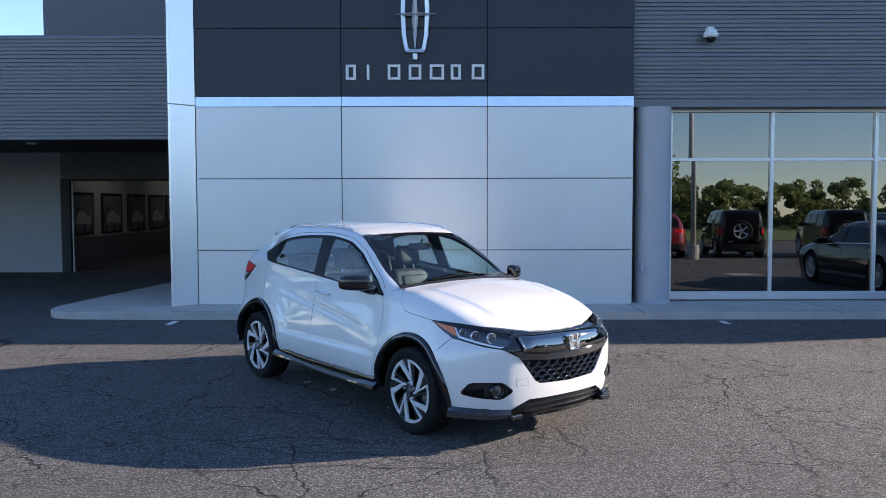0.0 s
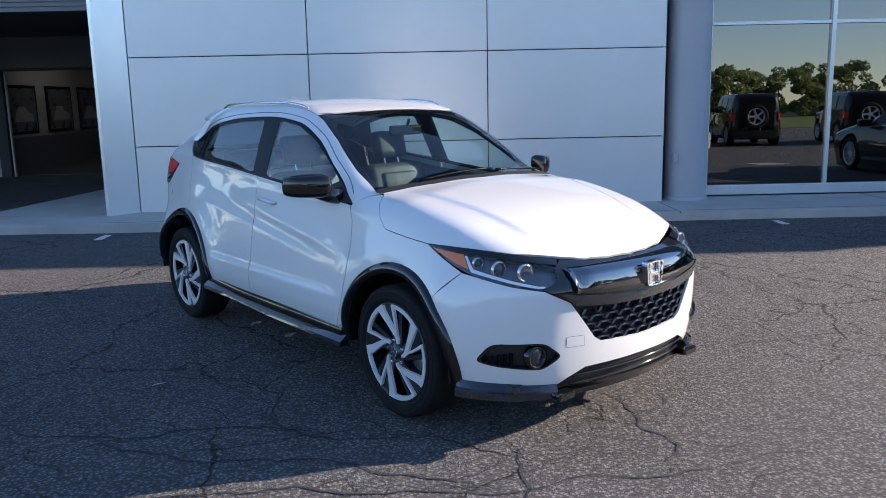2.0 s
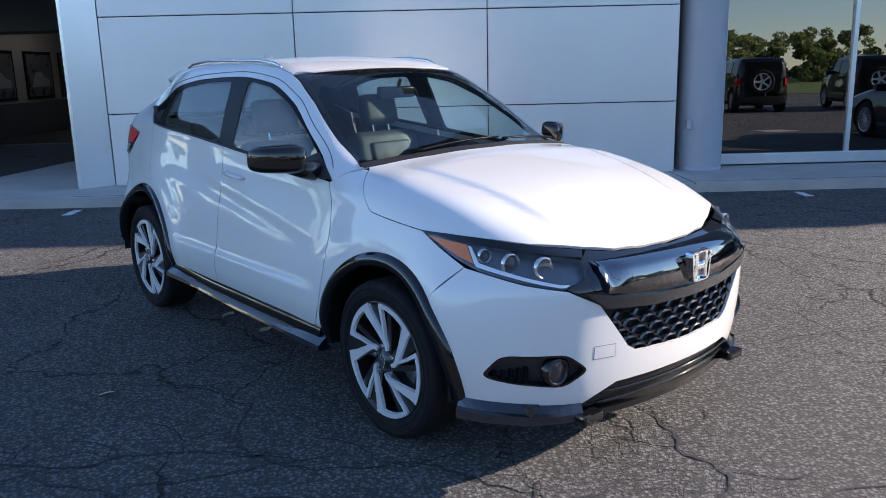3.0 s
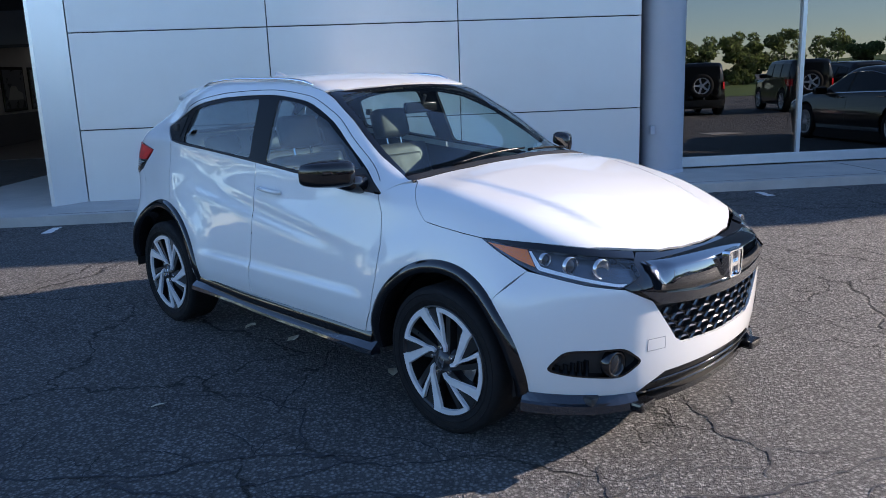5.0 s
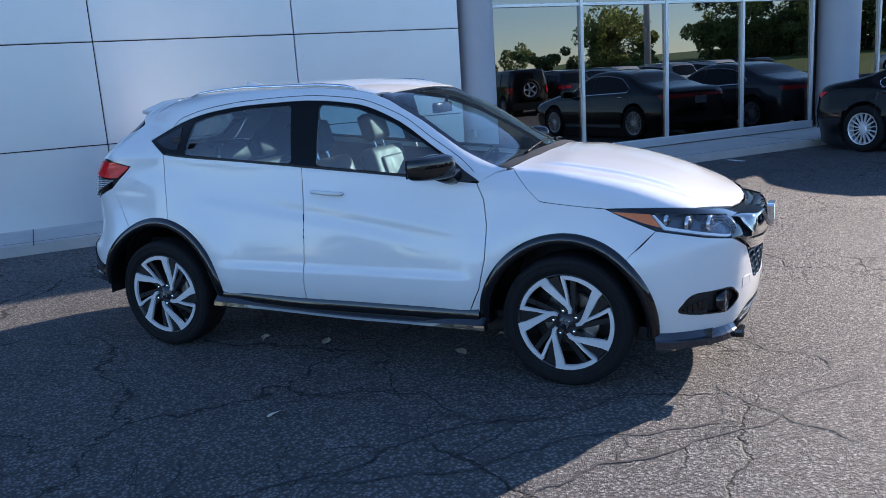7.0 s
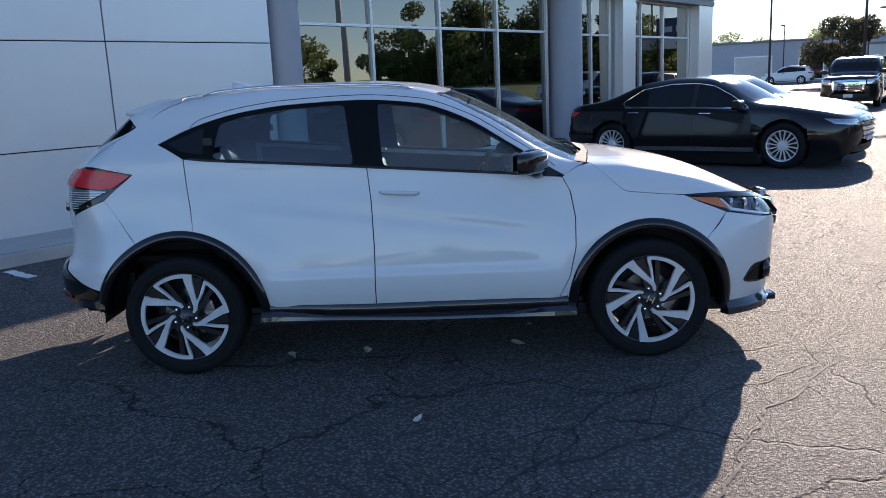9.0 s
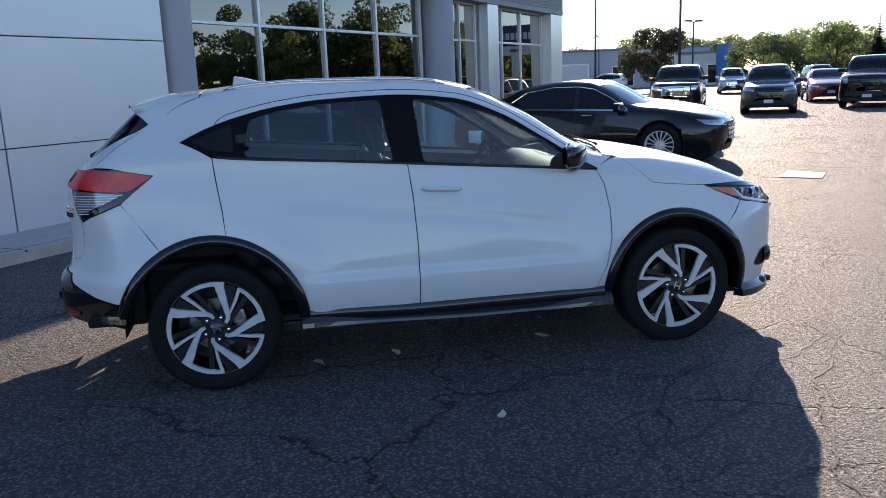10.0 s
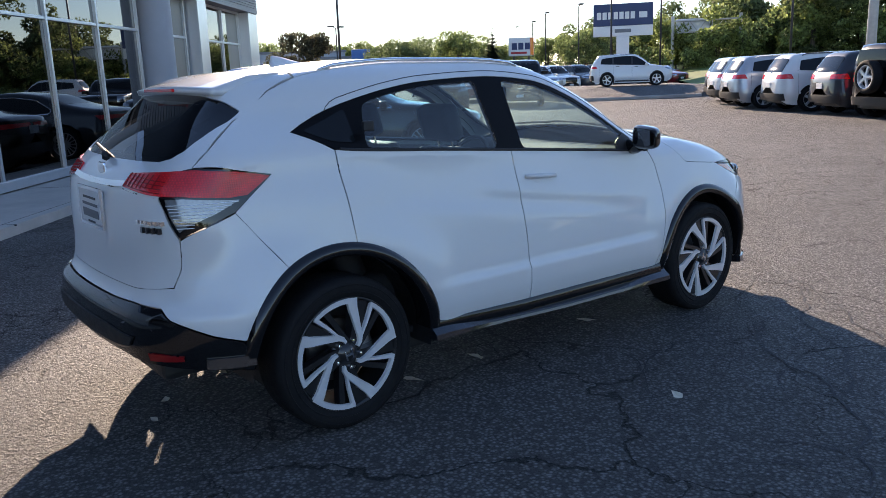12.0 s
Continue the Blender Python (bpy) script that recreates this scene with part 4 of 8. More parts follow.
def hero_relief(x, z):
    """Creases of the doors and swell over the wheels."""
    lower = 0.016 * (1 - step01(z, 0.535, 0.585)) * step01(x, -0.95, -0.55) * (1 - step01(x, 0.62, 0.88))
    d1 = z - (0.955 - 0.145 * (x + 0.35))
    line = 0.010 * np.exp(-(np.sqrt(d1 * d1 + 0.0007) - 0.0265) / (0.07 + 0.04 * np.tanh(d1 / 0.03))) * step01(x, -0.75, -0.2) * (1 - step01(x, 0.45, 0.88))
    d2 = z - (0.905 - 0.135 * (x + 0.9))
    line = line + 0.008 * np.exp(-(np.sqrt(d2 * d2 + 0.0007) - 0.0265) / (0.065 - 0.035 * np.tanh(d2 / 0.03))) * step01(x, -1.12, -0.85) * (1 - step01(x, 0.2, 0.75))
    swell = 0.0
    for ax, r in ((AXF, 0.52), (AXR, 0.54)):
        d = np.sqrt((x - ax) ** 2 + (z - HUB) ** 2)
        swell = swell + 0.012 * np.exp(-((d - r) / 0.10) ** 2)
    haunch = 0.018 * np.exp(-((z - 1.02) / 0.10) ** 2) * np.exp(-((x + 1.35) / 0.35) ** 2)
    return lower + line + swell + haunch


def hood_plateau(x, y):
    """The raised middle of the hood between its two creases."""
    edge = 0.57 - 0.17 * (x - 1.05)
    return 0.011 * step01(edge - y, -0.025, 0.03) * step01(x, 1.04, 1.25) * (1 - step01(x, 1.70, 1.95))


HB = Body(
    top=([-2.3, -1.9, -1.62, -1.30, -1.04, -0.74, -0.30, 0.0, 0.22, 0.55, 0.98, 1.10, 1.25, 1.56, 1.82, 2.0, 2.2, 2.35],
         [1.38, 1.47, 1.525, 1.565, 1.590, 1.606, 1.606, 1.586, 1.545, 1.40, 1.165, 1.145, 1.12, 1.055, 0.965, 0.885, 0.78, 0.68]),
    plan=([-2.3, -2.0, -1.7, -1.3, -0.6, 0.0, 0.7, 1.3, 1.7, 2.0, 2.3], [0.76, 0.825, 0.868, 0.884, 0.872, 0.870, 0.872, 0.882, 0.872, 0.835, 0.78]),
    nose=([0.0, 0.22, 0.32, 0.45, 0.60, 0.72, 0.80, 0.88, 1.0, 1.2], [2.06, 2.12, 2.165, 2.185, 2.195, 2.20, 2.175, 2.10, 1.95, 1.7]),
    tail=([0.0, 0.25, 0.40, 0.52, 0.60, 0.68, 0.80, 0.95, 1.08, 1.16, 1.25, 1.40, 1.50, 1.60], [-1.98, -2.05, -2.12, -2.14, -2.135, -2.075, -2.06, -2.055, -2.04, -1.985, -1.90, -1.745, -1.63, -1.50]),
    belt=([-2.3, -1.37, -1.15, -0.67, -0.19, 0.53, 0.83, 1.2, 2.3], [1.26, 1.235, 1.21, 1.172, 1.132, 1.072, 1.047, 1.03, 1.0]),
    tumble=0.38, crown=0.085, wrap=0.26, kside=0.11, knose=0.20, ktop=0.07, ktail=0.06, nose_bow=(0.29, 0.30), tail_bow=(0.10, 0.30), tuck=0.05,
    glass=(0.22, 1.0), extra=hero_relief, bulge=hood_plateau, pinch=0.15)
S, T, A, Bh = HB.side, HB.above, HB.ahead, HB.behind


def circle_pts(ax, r, a0, a1, n=24):
    """Arc round a hub in side view; angles from straight ahead, upwards."""
    return [(ax + r * math.cos(radians(a)), HUB + r * math.sin(radians(a))) for a in np.linspace(a0, a1, n)]


def meet_z(r, z):
    return math.degrees(math.asin((z - HUB) / r))


RF, RR = ARCH_F + 0.012, ARCH_R + 0.012
SILL = 0.375
belt_z = lambda x: float(HB.belt(x)) - 0.008
front_edge = [(0.795, SILL), (0.855, 0.50), (0.890, 0.66), (0.895, 0.82), (0.872, 0.96), (0.83, belt_z(0.83))]
mid_edge = [(-0.225, SILL), (-0.220, 0.70), (-0.228, 0.95), (-0.245, belt_z(-0.245))]
rear_edge = [(-1.213, 0.780), (-1.226, 0.95), (-1.248, 1.12), (-1.256, belt_z(-1.256))]
tip = (-1.42, 1.298)
dlo_top = [(-1.42, 1.298), (-1.30, 1.355), (-1.14, 1.41), (-0.92, 1.460), (-0.68, 1.488), (-0.30, 1.500), (0.05, 1.470), (0.31, 1.380), (0.55, 1.235), (0.72, 1.125), (0.83, belt_z(0.83))]
_dx = np.array([p[0] for p in dlo_top])
_dz = np.array([p[1] for p in dlo_top])
_dc = pchip(_dx[::-1], _dz[::-1])
dlo_top = [(float(x), float(_dc(x))) for x in np.concatenate([np.linspace(-1.42, -0.7, 12), np.linspace(-0.62, 0.83, 22)])]
door_joint_top = [(-0.235, belt_z(-0.235)), (-0.26, 1.30), (-0.29, 1.512)]


def gap(p, d):
    return [(x + d, z) for x, z in p]


G1 = 0.0028
paint = M["paint_white"]
for s in (-1, 1):
    near = s < 0
    # doors
    bottom = [(x, SILL) for x in np.linspace(-0.225 + G1, 0.795 - G1, 8)]
    beltf = [(x, belt_z(x)) for x in np.linspace(0.83 - G1, -0.245 + G1, 8)]
    fd = bottom[:-1] + gap(front_edge, -G1)[:-1] + beltf[:-1] + gap(mid_edge, G1)[::-1][:-1]
    d1 = HB.panel("front_door", "barrel", S(fd), paint, hero, flip=s, step=0.022)
    arc_r = circle_pts(AXR, RR, math.degrees(math.acos((-1.213 - AXR) / RR)), meet_z(RR, SILL), 18)
    beltr = [(x, belt_z(x)) for x in np.linspace(-0.245 - G1, -1.256 + G1, 8)]
    rd = [(arc_r[-1][0], SILL)] + [(x, SILL) for x in np.linspace(-0.80, -0.225 - G1, 6)] + gap(mid_edge, -G1)[1:-1] + beltr[:-1] + gap(rear_edge, G1)[::-1][:-1] + arc_r[:-1]
    d2 = HB.panel("rear_door", "barrel", S(rd), paint, hero, flip=s, step=0.022)
    # fender
    arc_f = circle_pts(AXF, RF, math.degrees(math.atan2(0.66 - HUB, 1.60 - AXF)), 180 - meet_z(RF, SILL), 26)
    hood_line = [(1.0, 1.10), (1.05, 1.06), (1.11, 1.005), (1.158, 0.962), (1.172, 0.952), (1.19, 0.948), (1.27, 0.938), (1.40, 0.924), (1.50, 0.915)]
    fen = gap(front_edge, G1)[::-1] + arc_f[::-1] + [(1.629, 0.70), (1.7395, 0.809), (1.67, 0.838), (1.58, 0.875), (1.50, 0.913)] + [(x, z - 0.0016) for x, z in hood_line[::-1][1:]] + [(0.92, 1.085)]
    HB.panel("fender", "barrel", S(fen), paint, hero, flip=s, step=0.028)
    # body side: pillars, roof rail and quarter
    ditch = T([(x, 0.545 - 0.02 * max(0, -x - 0.8)) for x in np.linspace(-1.30, 0.14, 14)])
    screen_edge = T([(0.24, 0.555), (0.45, 0.595), (0.70, 0.638), (0.94, 0.682)])
    hatch_cut = S([(-1.845, 1.188), (-1.775, 1.245), (-1.62, 1.352), (-1.44, 1.466)])
    qarc = circle_pts(AXR, RR, math.degrees(math.acos((-1.213 - G1 - AXR) / RR)), math.degrees(math.atan2(0.735 - HUB, -1.525 - AXR)), 14)
    tail_low = S([(-1.545, 0.765), (-1.63, 0.88), (-1.72, 1.005)])
    tail_up = S([(-1.66, 1.055), (-1.548, 1.142), (-1.70, 1.172)])
    uni = list(S([(0.845, 1.045), (0.92, 1.09), (0.985, 1.108)])) + list(screen_edge[::-1]) + list(ditch[::-1]) + list(hatch_cut[::-1]) + list(tail_up[::-1]) + list(tail_low[::-1]) + list(S(qarc[::-1])) + list(S(gap(rear_edge, -G1))) + list(S([tip])) + list(S(dlo_top[1:-1]))
    HB.panel("body_side", "barrel", uni, paint, hero, flip=s, step=0.028)
    # window frame band, glass and pillars
    ring_o = [(x, z) for x, z in dlo_top] + [(x, belt_z(x) + 0.002) for x in np.linspace(0.81, -1.24, 16)]
    gin = 0.017
    front_glass = [(0.735, belt_z(0.735) + gin), (0.685, 1.130), (0.54, 1.230), (0.30, 1.365), (0.06, 1.450), (-0.180, 1.480), (-0.170, 1.30), (-0.155, belt_z(-0.155) + gin)]
    rear_glass = [(-0.318, belt_z(-0.318) + gin), (-0.342, 1.30), (-0.366, 1.480), (-0.66, 1.470), (-0.90, 1.441), (-1.06, 1.402), (-1.085, 1.30), (-1.095, belt_z(-1.095) + gin)]
    fg, rg = rounded(front_glass, 0.03), rounded(rear_glass, 0.03)
    HB.panel("window_surround", "barrel", S(ring_o), M["pillar_black"], hero, holes=[S(fg), S(rg)], flip=s, step=0.03, off=-0.004, thick=0.02, label="gloss black window surround and pillars")
    w1 = HB.panel("front_side_window", "barrel", S(fg), M["glass_side"], hero, flip=s, step=0.05, off=-0.007, thick=0)
    w2 = HB.panel("rear_side_window", "barrel", S(rg), M["glass_dark"], hero, flip=s, step=0.05, off=-0.007, thick=0)
    HB.panel("quarter_pane", "barrel", S(rounded([(-1.145, 1.238), (-1.255, 1.252), (-1.365, 1.300), (-1.15, 1.382)], 0.02)), M["car_glass"], hero, flip=s, step=0.05, off=-0.001, thick=0.003, label="dark glossy rear corner pane")
    # window seal along the belt
    HB_line = HB.side([(x, belt_z(x) + 0.006) for x in np.linspace(-1.23, 0.80, 30)])
    part("belt_seal", tube([(p[0], s * (p[1] + 0.001), p[2]) for p in HB_line], 0.0065, 6), M["trim_black"], hero)
    # wheel arch bands
    for ax, r0, a0, a1, nm in ((AXF, ARCH_F, -8, 184, "front"), (AXR, ARCH_R, 3, 174, "rear")):
        v, f = [], []
        prof = [(r0 - 0.004, -0.10), (r0 - 0.004, 0.008), (r0 + 0.006, 0.020), (r0 + 0.030, 0.020), (r0 + 0.048, 0.012), (r0 + 0.054, -0.006)]
        ang = np.linspace(a0, a1, 48)
        for r, o in prof:
            xz = np.array([(ax + r * math.cos(radians(a)), HUB + r * math.sin(radians(a))) for a in ang])
            p = S(np.column_stack([xz[:, 0], np.maximum(xz[:, 1], 0.20)]))
            p[:, 2] = xz[:, 1]
            p[:, 1] = np.maximum(p[:, 1], 0.76) + o
            v += [(q[0], s * q[1], q[2]) for q in p]
        n = len(ang)
        for i in range(len(prof) - 1):
            for k in range(n - 1):
                q = (i * n + k, i * n + k + 1, (i + 1) * n + k + 1, (i + 1) * n + k)
                f.append(q if s < 0 else q[::-1])
        part("arch_trim", (v, f), M["gloss_black"], hero, "gloss black wheel-arch trim", smooth=True)
        # dark liner inside
        lv, lf = [], []
        for k, a in enumerate(np.linspace(-8, 182, 22)):
            for y in (0.40, 0.86):
                lv.append((ax + (r0 + 0.01) * math.cos(radians(a)), s * y, HUB + (r0 + 0.01) * math.sin(radians(a))))
        for k in range(21):
            lf.append((2 * k, 2 * k + 1, 2 * k + 3, 2 * k + 2))
        if near:
            c = len(lv)
            lv.append((ax, s * 0.40, HUB))
            lf += [(c, 2 * k, 2 * k + 2) for k in range(21)]
        part("wheel_well", (lv, lf), M["trim_black"], hero)
    # the seam of the door frames over the windows
    seam = S([(x, float(_dc(x)) + 0.026 * math.hypot(1.0, float(_dc(x + 0.01) - _dc(x - 0.01)) / 0.02)) for x in np.linspace(0.80, -1.17, 60)] + [(-1.20, float(_dc(-1.20)) + 0.022), (-1.225, float(_dc(-1.225)) + 0.010), (-1.235, float(_dc(-1.235)))])
    part("door_seam", tube([(p[0], s * (p[1] + 0.0002), p[2]) for p in seam], 0.0020, 5), M["joint"], hero)
    # side skirt: a black step with a painted blade under it
    xs = np.linspace(-0.845, 0.845, 24)
    v, f = [], []
    sp = [(0.86, 0.40), (0.876, 0.375), (0.885, 0.335), (0.870, 0.300), (0.70, 0.27)]
    for x in xs:
        lift = 0.022 * step01(np.array(-x), 0.2, 0.9) + 0.0
        for y, z in sp:
            v.append((x, s * y, z + float(lift)))
    for i in range(len(xs) - 1):
        for k in range(len(sp) - 1):
            q = (i * 5 + k, i * 5 + k + 1, (i + 1) * 5 + k + 1, (i + 1) * 5 + k)
            f.append(q if s > 0 else q[::-1])
    part("side_skirt", (v, f), M["gloss_black"], hero, "gloss black side skirt", smooth=True)
    bl, bf = [], []
    xs2 = np.linspace(-0.865, 0.885, 30)
    for x in xs2:
        out = 0.018 * float(step01(np.array(abs(x)), 0.35, 0.85))
        z0 = 0.292 + 0.028 * float(step01(np.array(-x), -0.2, 0.85))
        h = 0.020 + 0.030 * float(step01(np.array(abs(x)), 0.45, 0.80))
        for y, z in ((0.866, z0 + h + 0.006), (0.898 + out, z0 + h * 0.35), (0.902 + out, z0 - 0.006), (0.86, z0 - 0.014)):
            bl.append((x, s * y, z))
    for i in range(len(xs2) - 1):
        for k in range(3):
            q = (i * 4 + k, i * 4 + k + 1, i * 4 + k + 5, i * 4 + k + 4)
            bf.append(q if s > 0 else q[::-1])
    for e in (0, (len(xs2) - 1) * 4):
        bf.append((e, e + 1, e + 2, e + 3))
    part("skirt_blade", (bl, bf), M["lip"], hero, "dark grey metallic underskirt blade")
    # roof rails
    rx = np.linspace(0.02, -1.18, 18)
    rp = T([(x, 0.530 - 0.01 * max(0, -x - 0.6)) for x in rx]) + np.stack([rx * 0, rx * 0, [0.002] + [0.011] * 16 + [0.002]], 1)
    part("roof_rail", tube([(p[0], s * p[1], p[2]) for p in rp], [0.006] + [0.010] * 16 + [0.006], 8), M["bright_metal"], hero, "silver roof rail", smooth=True)
    # door handle on the front door; the rear one hides in the window pillar
    hx, hz = -0.07, 0.99
    hy = float(S([(hx, hz)])[0][1])
    pts = [(hx - 0.105, hy + 0.002, hz + 0.006), (hx - 0.09, hy + 0.022, hz + 0.006), (hx, hy + 0.030, hz + 0.001), (hx + 0.09, hy + 0.024, hz - 0.006), (hx + 0.105, hy + 0.002, hz - 0.007)]
    v, f = tube([(a, s * b, c) for a, b, c in pts], [0.008, 0.011, 0.0125, 0.011, 0.008], 8)
    part("door_handle", (v, f), paint, d1, smooth=True)
    cup = [(hx + 0.065 * math.cos(a), hz + 0.036 * math.sin(a)) for a in np.linspace(0, 2 * math.pi, 24)[:-1]]
    HB.panel("handle_cup", "barrel", S(cup), paint, d1, flip=s, step=0.03, off=0.0015, thick=0.002)
    part("rear_door_handle", boxed(-1.13, -1.075, s * 0.79 - 0.01, s * 0.79 + 0.01, 1.285, 1.33, 0.008), M["trim_black"], d2)
    # mirror
    mir = new("door_mirror")
    mir.parent = hero
    tagged(mir, label="gloss black door mirror")
    bm = bmesh.new()
    bmesh.ops.create_uvsphere(bm, u_segments=24, v_segments=16, radius=1.0)
    for q in bm.verts:
        x, y, z = q.co
        x = math.copysign(abs(x) ** 0.7, x)
        y = math.copysign(abs(y) ** 0.5, y)
        z = math.copysign(abs(z) ** 0.5, z)
        back = 0.45 if x < 0 else 1.0
        q.co = (0.625 + x * 0.082 * back * (1 - 0.2 * y) - 0.050 * y, s * (0.925 + y * 0.112 * (1.0 - 0.10 * x)), 1.139 + z * 0.064 * (1 - 0.10 * y))
    if s < 0:
        bmesh.ops.reverse_faces(bm, faces=bm.faces)
    bmesh.ops.recalc_face_normals(bm, faces=bm.faces)
    part("mirror_shell", bm, M["gloss_black"], mir, smooth=True)
    part("mirror_glass", ([(0.626, s * 0.835, 1.09), (0.542, s * 1.015, 1.093), (0.542, s * 1.01, 1.185), (0.624, s * 0.84, 1.19)], [(0, 1, 2, 3)] if s > 0 else [(3, 2, 1, 0)]), M["chrome"], mir, "mirror glass")
    part("mirror_foot", tube([(0.70, s * 0.755, 1.075), (0.68, s * 0.82, 1.085), (0.65, s * 0.88, 1.105)], [0.05, 0.042, 0.036], 10), M["gloss_black"], mir, smooth=True)
    HB.panel("mirror_base", "barrel", S([(0.845, 1.046), (0.56, 1.072), (0.575, 1.115), (0.665, 1.155), (0.72, 1.118)]), M["trim_black"], mir, flip=s, step=0.03, off=0.004, thick=0.012)

# roof, windscreen, hood
roof_half = [T([(-1.27, 0.0)])[0]] + list(T([(-1.285, 0.30), (-1.30, 0.532)])) + list(T([(x, 0.540 - 0.02 * max(0, -x - 0.8)) for x in np.linspace(-1.25, 0.14, 14)])) + list(T([(0.20, 0.45), (0.235, 0.25)])) + [T([(0.245, 0.0)])[0]]
HB.panel("roof", "barrel", both_sides(roof_half), paint, hero, step=0.05)
scr_half = [T([(0.25, 0.0)])[0]] + list(T([(0.24, 0.25), (0.205, 0.45), (0.175, 0.535), (0.24, 0.548), (0.45, 0.588), (0.70, 0.632), (0.93, 0.675), (0.98, 0.59), (1.035, 0.35)])) + [T([(1.06, 0.0)])[0]]
ws_half_in = [T([(0.285, 0.0)])[0]] + list(T([(0.275, 0.25), (0.25, 0.45), (0.245, 0.515), (0.45, 0.558), (0.70, 0.602), (0.875, 0.636), (0.92, 0.57), (0.965, 0.35)])) + [T([(0.985, 0.0)])[0]]
HB.panel("windscreen_frit", "barrel", both_sides(scr_half), M["gloss_black"], hero, holes=[both_sides(ws_half_in)], step=0.04, off=-0.005, label="black windscreen border")
HB.panel("windscreen", "barrel", both_sides(ws_half_in), M["glass_clear"], hero, step=0.06, off=-0.006, thick=0)
hood_front = A([(0.60, 0.893), (0.42, 0.870), (0.30, 0.852), (0.15, 0.845)])
hood_half = [T([(1.075, 0.0)])[0]] + list(T([(1.05, 0.35), (1.005, 0.59), (0.985, 0.67)])) + list(S([(x, z + 0.0016) for x, z in hood_line] + [(1.62, 0.916), (1.75, 0.911)])) + list(hood_front) + [A([(0.0, 0.843)])[0]]
hood = HB.panel("hood", "barrel", both_sides(hood_half), paint, hero, step=0.03)
cowl_half = [T([(1.01, 0.0)])[0]] + list(T([(0.985, 0.35), (0.935, 0.59), (0.91, 0.67), (0.975, 0.68), (0.998, 0.59), (1.045, 0.35)])) + [T([(1.07, 0.0)])[0]]
HB.panel("cowl", "barrel", both_sides(cowl_half), M["trim_black"], hero, step=0.04, off=0.002)
for y0, y1, x0, x1 in ((-0.42, 0.16, 0.985, 0.955), (0.16, 0.62, 0.985, 0.90)):
    wp = list(T([(x0 + (x1 - x0) * k / 8, y0 + (y1 - y0) * k / 8) for k in range(9)]) + [0, 0, 0.014])
    part("wiper", tube(wp, [0.009] + [0.006] * 7 + [0.004], 6), M["pillar_black"], hero, "black windscreen wiper", smooth=True)

# front: the bumper skin with its openings, then what fills them
def fz(pts):
    return A(pts)

head_up = list(S([(1.50, 0.912), (1.62, 0.912), (1.75, 0.905)])) + list(A([(0.60, 0.885), (0.485, 0.838)]))
head_low = list(A([(0.505, 0.790), (0.592, 0.750)])) + list(S([(1.965, 0.770), (1.795, 0.804), (1.67, 0.842)]))
bump_half = [A([(0.0, 0.362)])[0]] + list(A([(0.37, 0.360), (0.46, 0.318), (0.52, 0.275)])) + list(S([(1.90, 0.275), (1.74, 0.275)]))
barc = circle_pts(AXF, RF, math.degrees(math.atan2(0.275 - HUB, 1.72 - AXF)), math.degrees(math.atan2(0.66 - HUB, 1.605 - AXF)), 14)
bump_half += list(S(barc)) + list(S([(1.6305, 0.70), (1.7408, 0.8075)])) + list(S([(1.80, 0.797), (1.965, 0.762)])) + list(A([(0.585, 0.742), (0.475, 0.682), (0.455, 0.655), (0.335, 0.500), (0.285, 0.472)])) + [A([(0.0, 0.462)])[0]]
fogs = rounded([(0.500, 0.435), (0.585, 0.372), (0.735, 0.388), (0.800, 0.410), (0.760, 0.500), (0.585, 0.505)], 0.03)
fog3 = A(fogs)
bumper = HB.panel("front_bumper", "front", both_sides(bump_half), paint, hero, holes=[fog3, fog3 * [1, -1, 1]], step=0.024)
# upper grille wing and honeycomb intake
wing_half = [A([(0.0, 0.640)])[0]] + list(A([(0.25, 0.645), (0.455, 0.662), (0.478, 0.688), (0.585, 0.750), (0.507, 0.788), (0.485, 0.836), (0.42, 0.862), (0.30, 0.846)])) + [A([(0.0, 0.837)])[0]]
grille = HB.panel("upper_grille", "front", both_sides(wing_half), M["gloss_black"], hero, step=0.025, off=-0.004, thick=0.03, label="gloss black upper grille wing")
bar_y = np.linspace(-0.455, 0.455, 35)
bar_lo = A([(abs(y), 0.700 + 0.16 * max(0, abs(y) - 0.15) ** 1.6) for y in bar_y])
bar_hi = A([(abs(y), 0.824) for y in bar_y])
bar_rows = []
for y, lo, hi in zip(bar_y, bar_lo, bar_hi):
    k = 1 - 0.55 * step01(np.array(abs(y)), 0.36, 0.455)
    x1 = hi[0] + (lo[0] - hi[0]) * 0.80 * k
    bar_rows.append([(lo[0] - 0.01, y, lo[2]), (lo[0] + 0.016, y, lo[2] + 0.004), (lo[0] + 0.020, y, lo[2] + 0.03), (x1 + 0.018, y, 0.800), (x1 + 0.008, y, 0.818), (hi[0] - 0.012, y, 0.828)])
BAR_X = bar_rows[17][2][0]


def swept(rows, flipit=False, cap=True):
    """Verts and faces from rows of equal length."""
    m, n = len(rows), len(rows[0])
    v = [tuple(p) for r in rows for p in r]
    f = []
    for i in range(m - 1):
        for k in range(n - 1):
            q = (i * n + k, i * n + k + 1, (i + 1) * n + k + 1, (i + 1) * n + k)
            f.append(q[::-1] if flipit else q)
    if cap:
        f += [tuple(range(n)), tuple((m - 1) * n + k for k in range(n))]
    return v, f


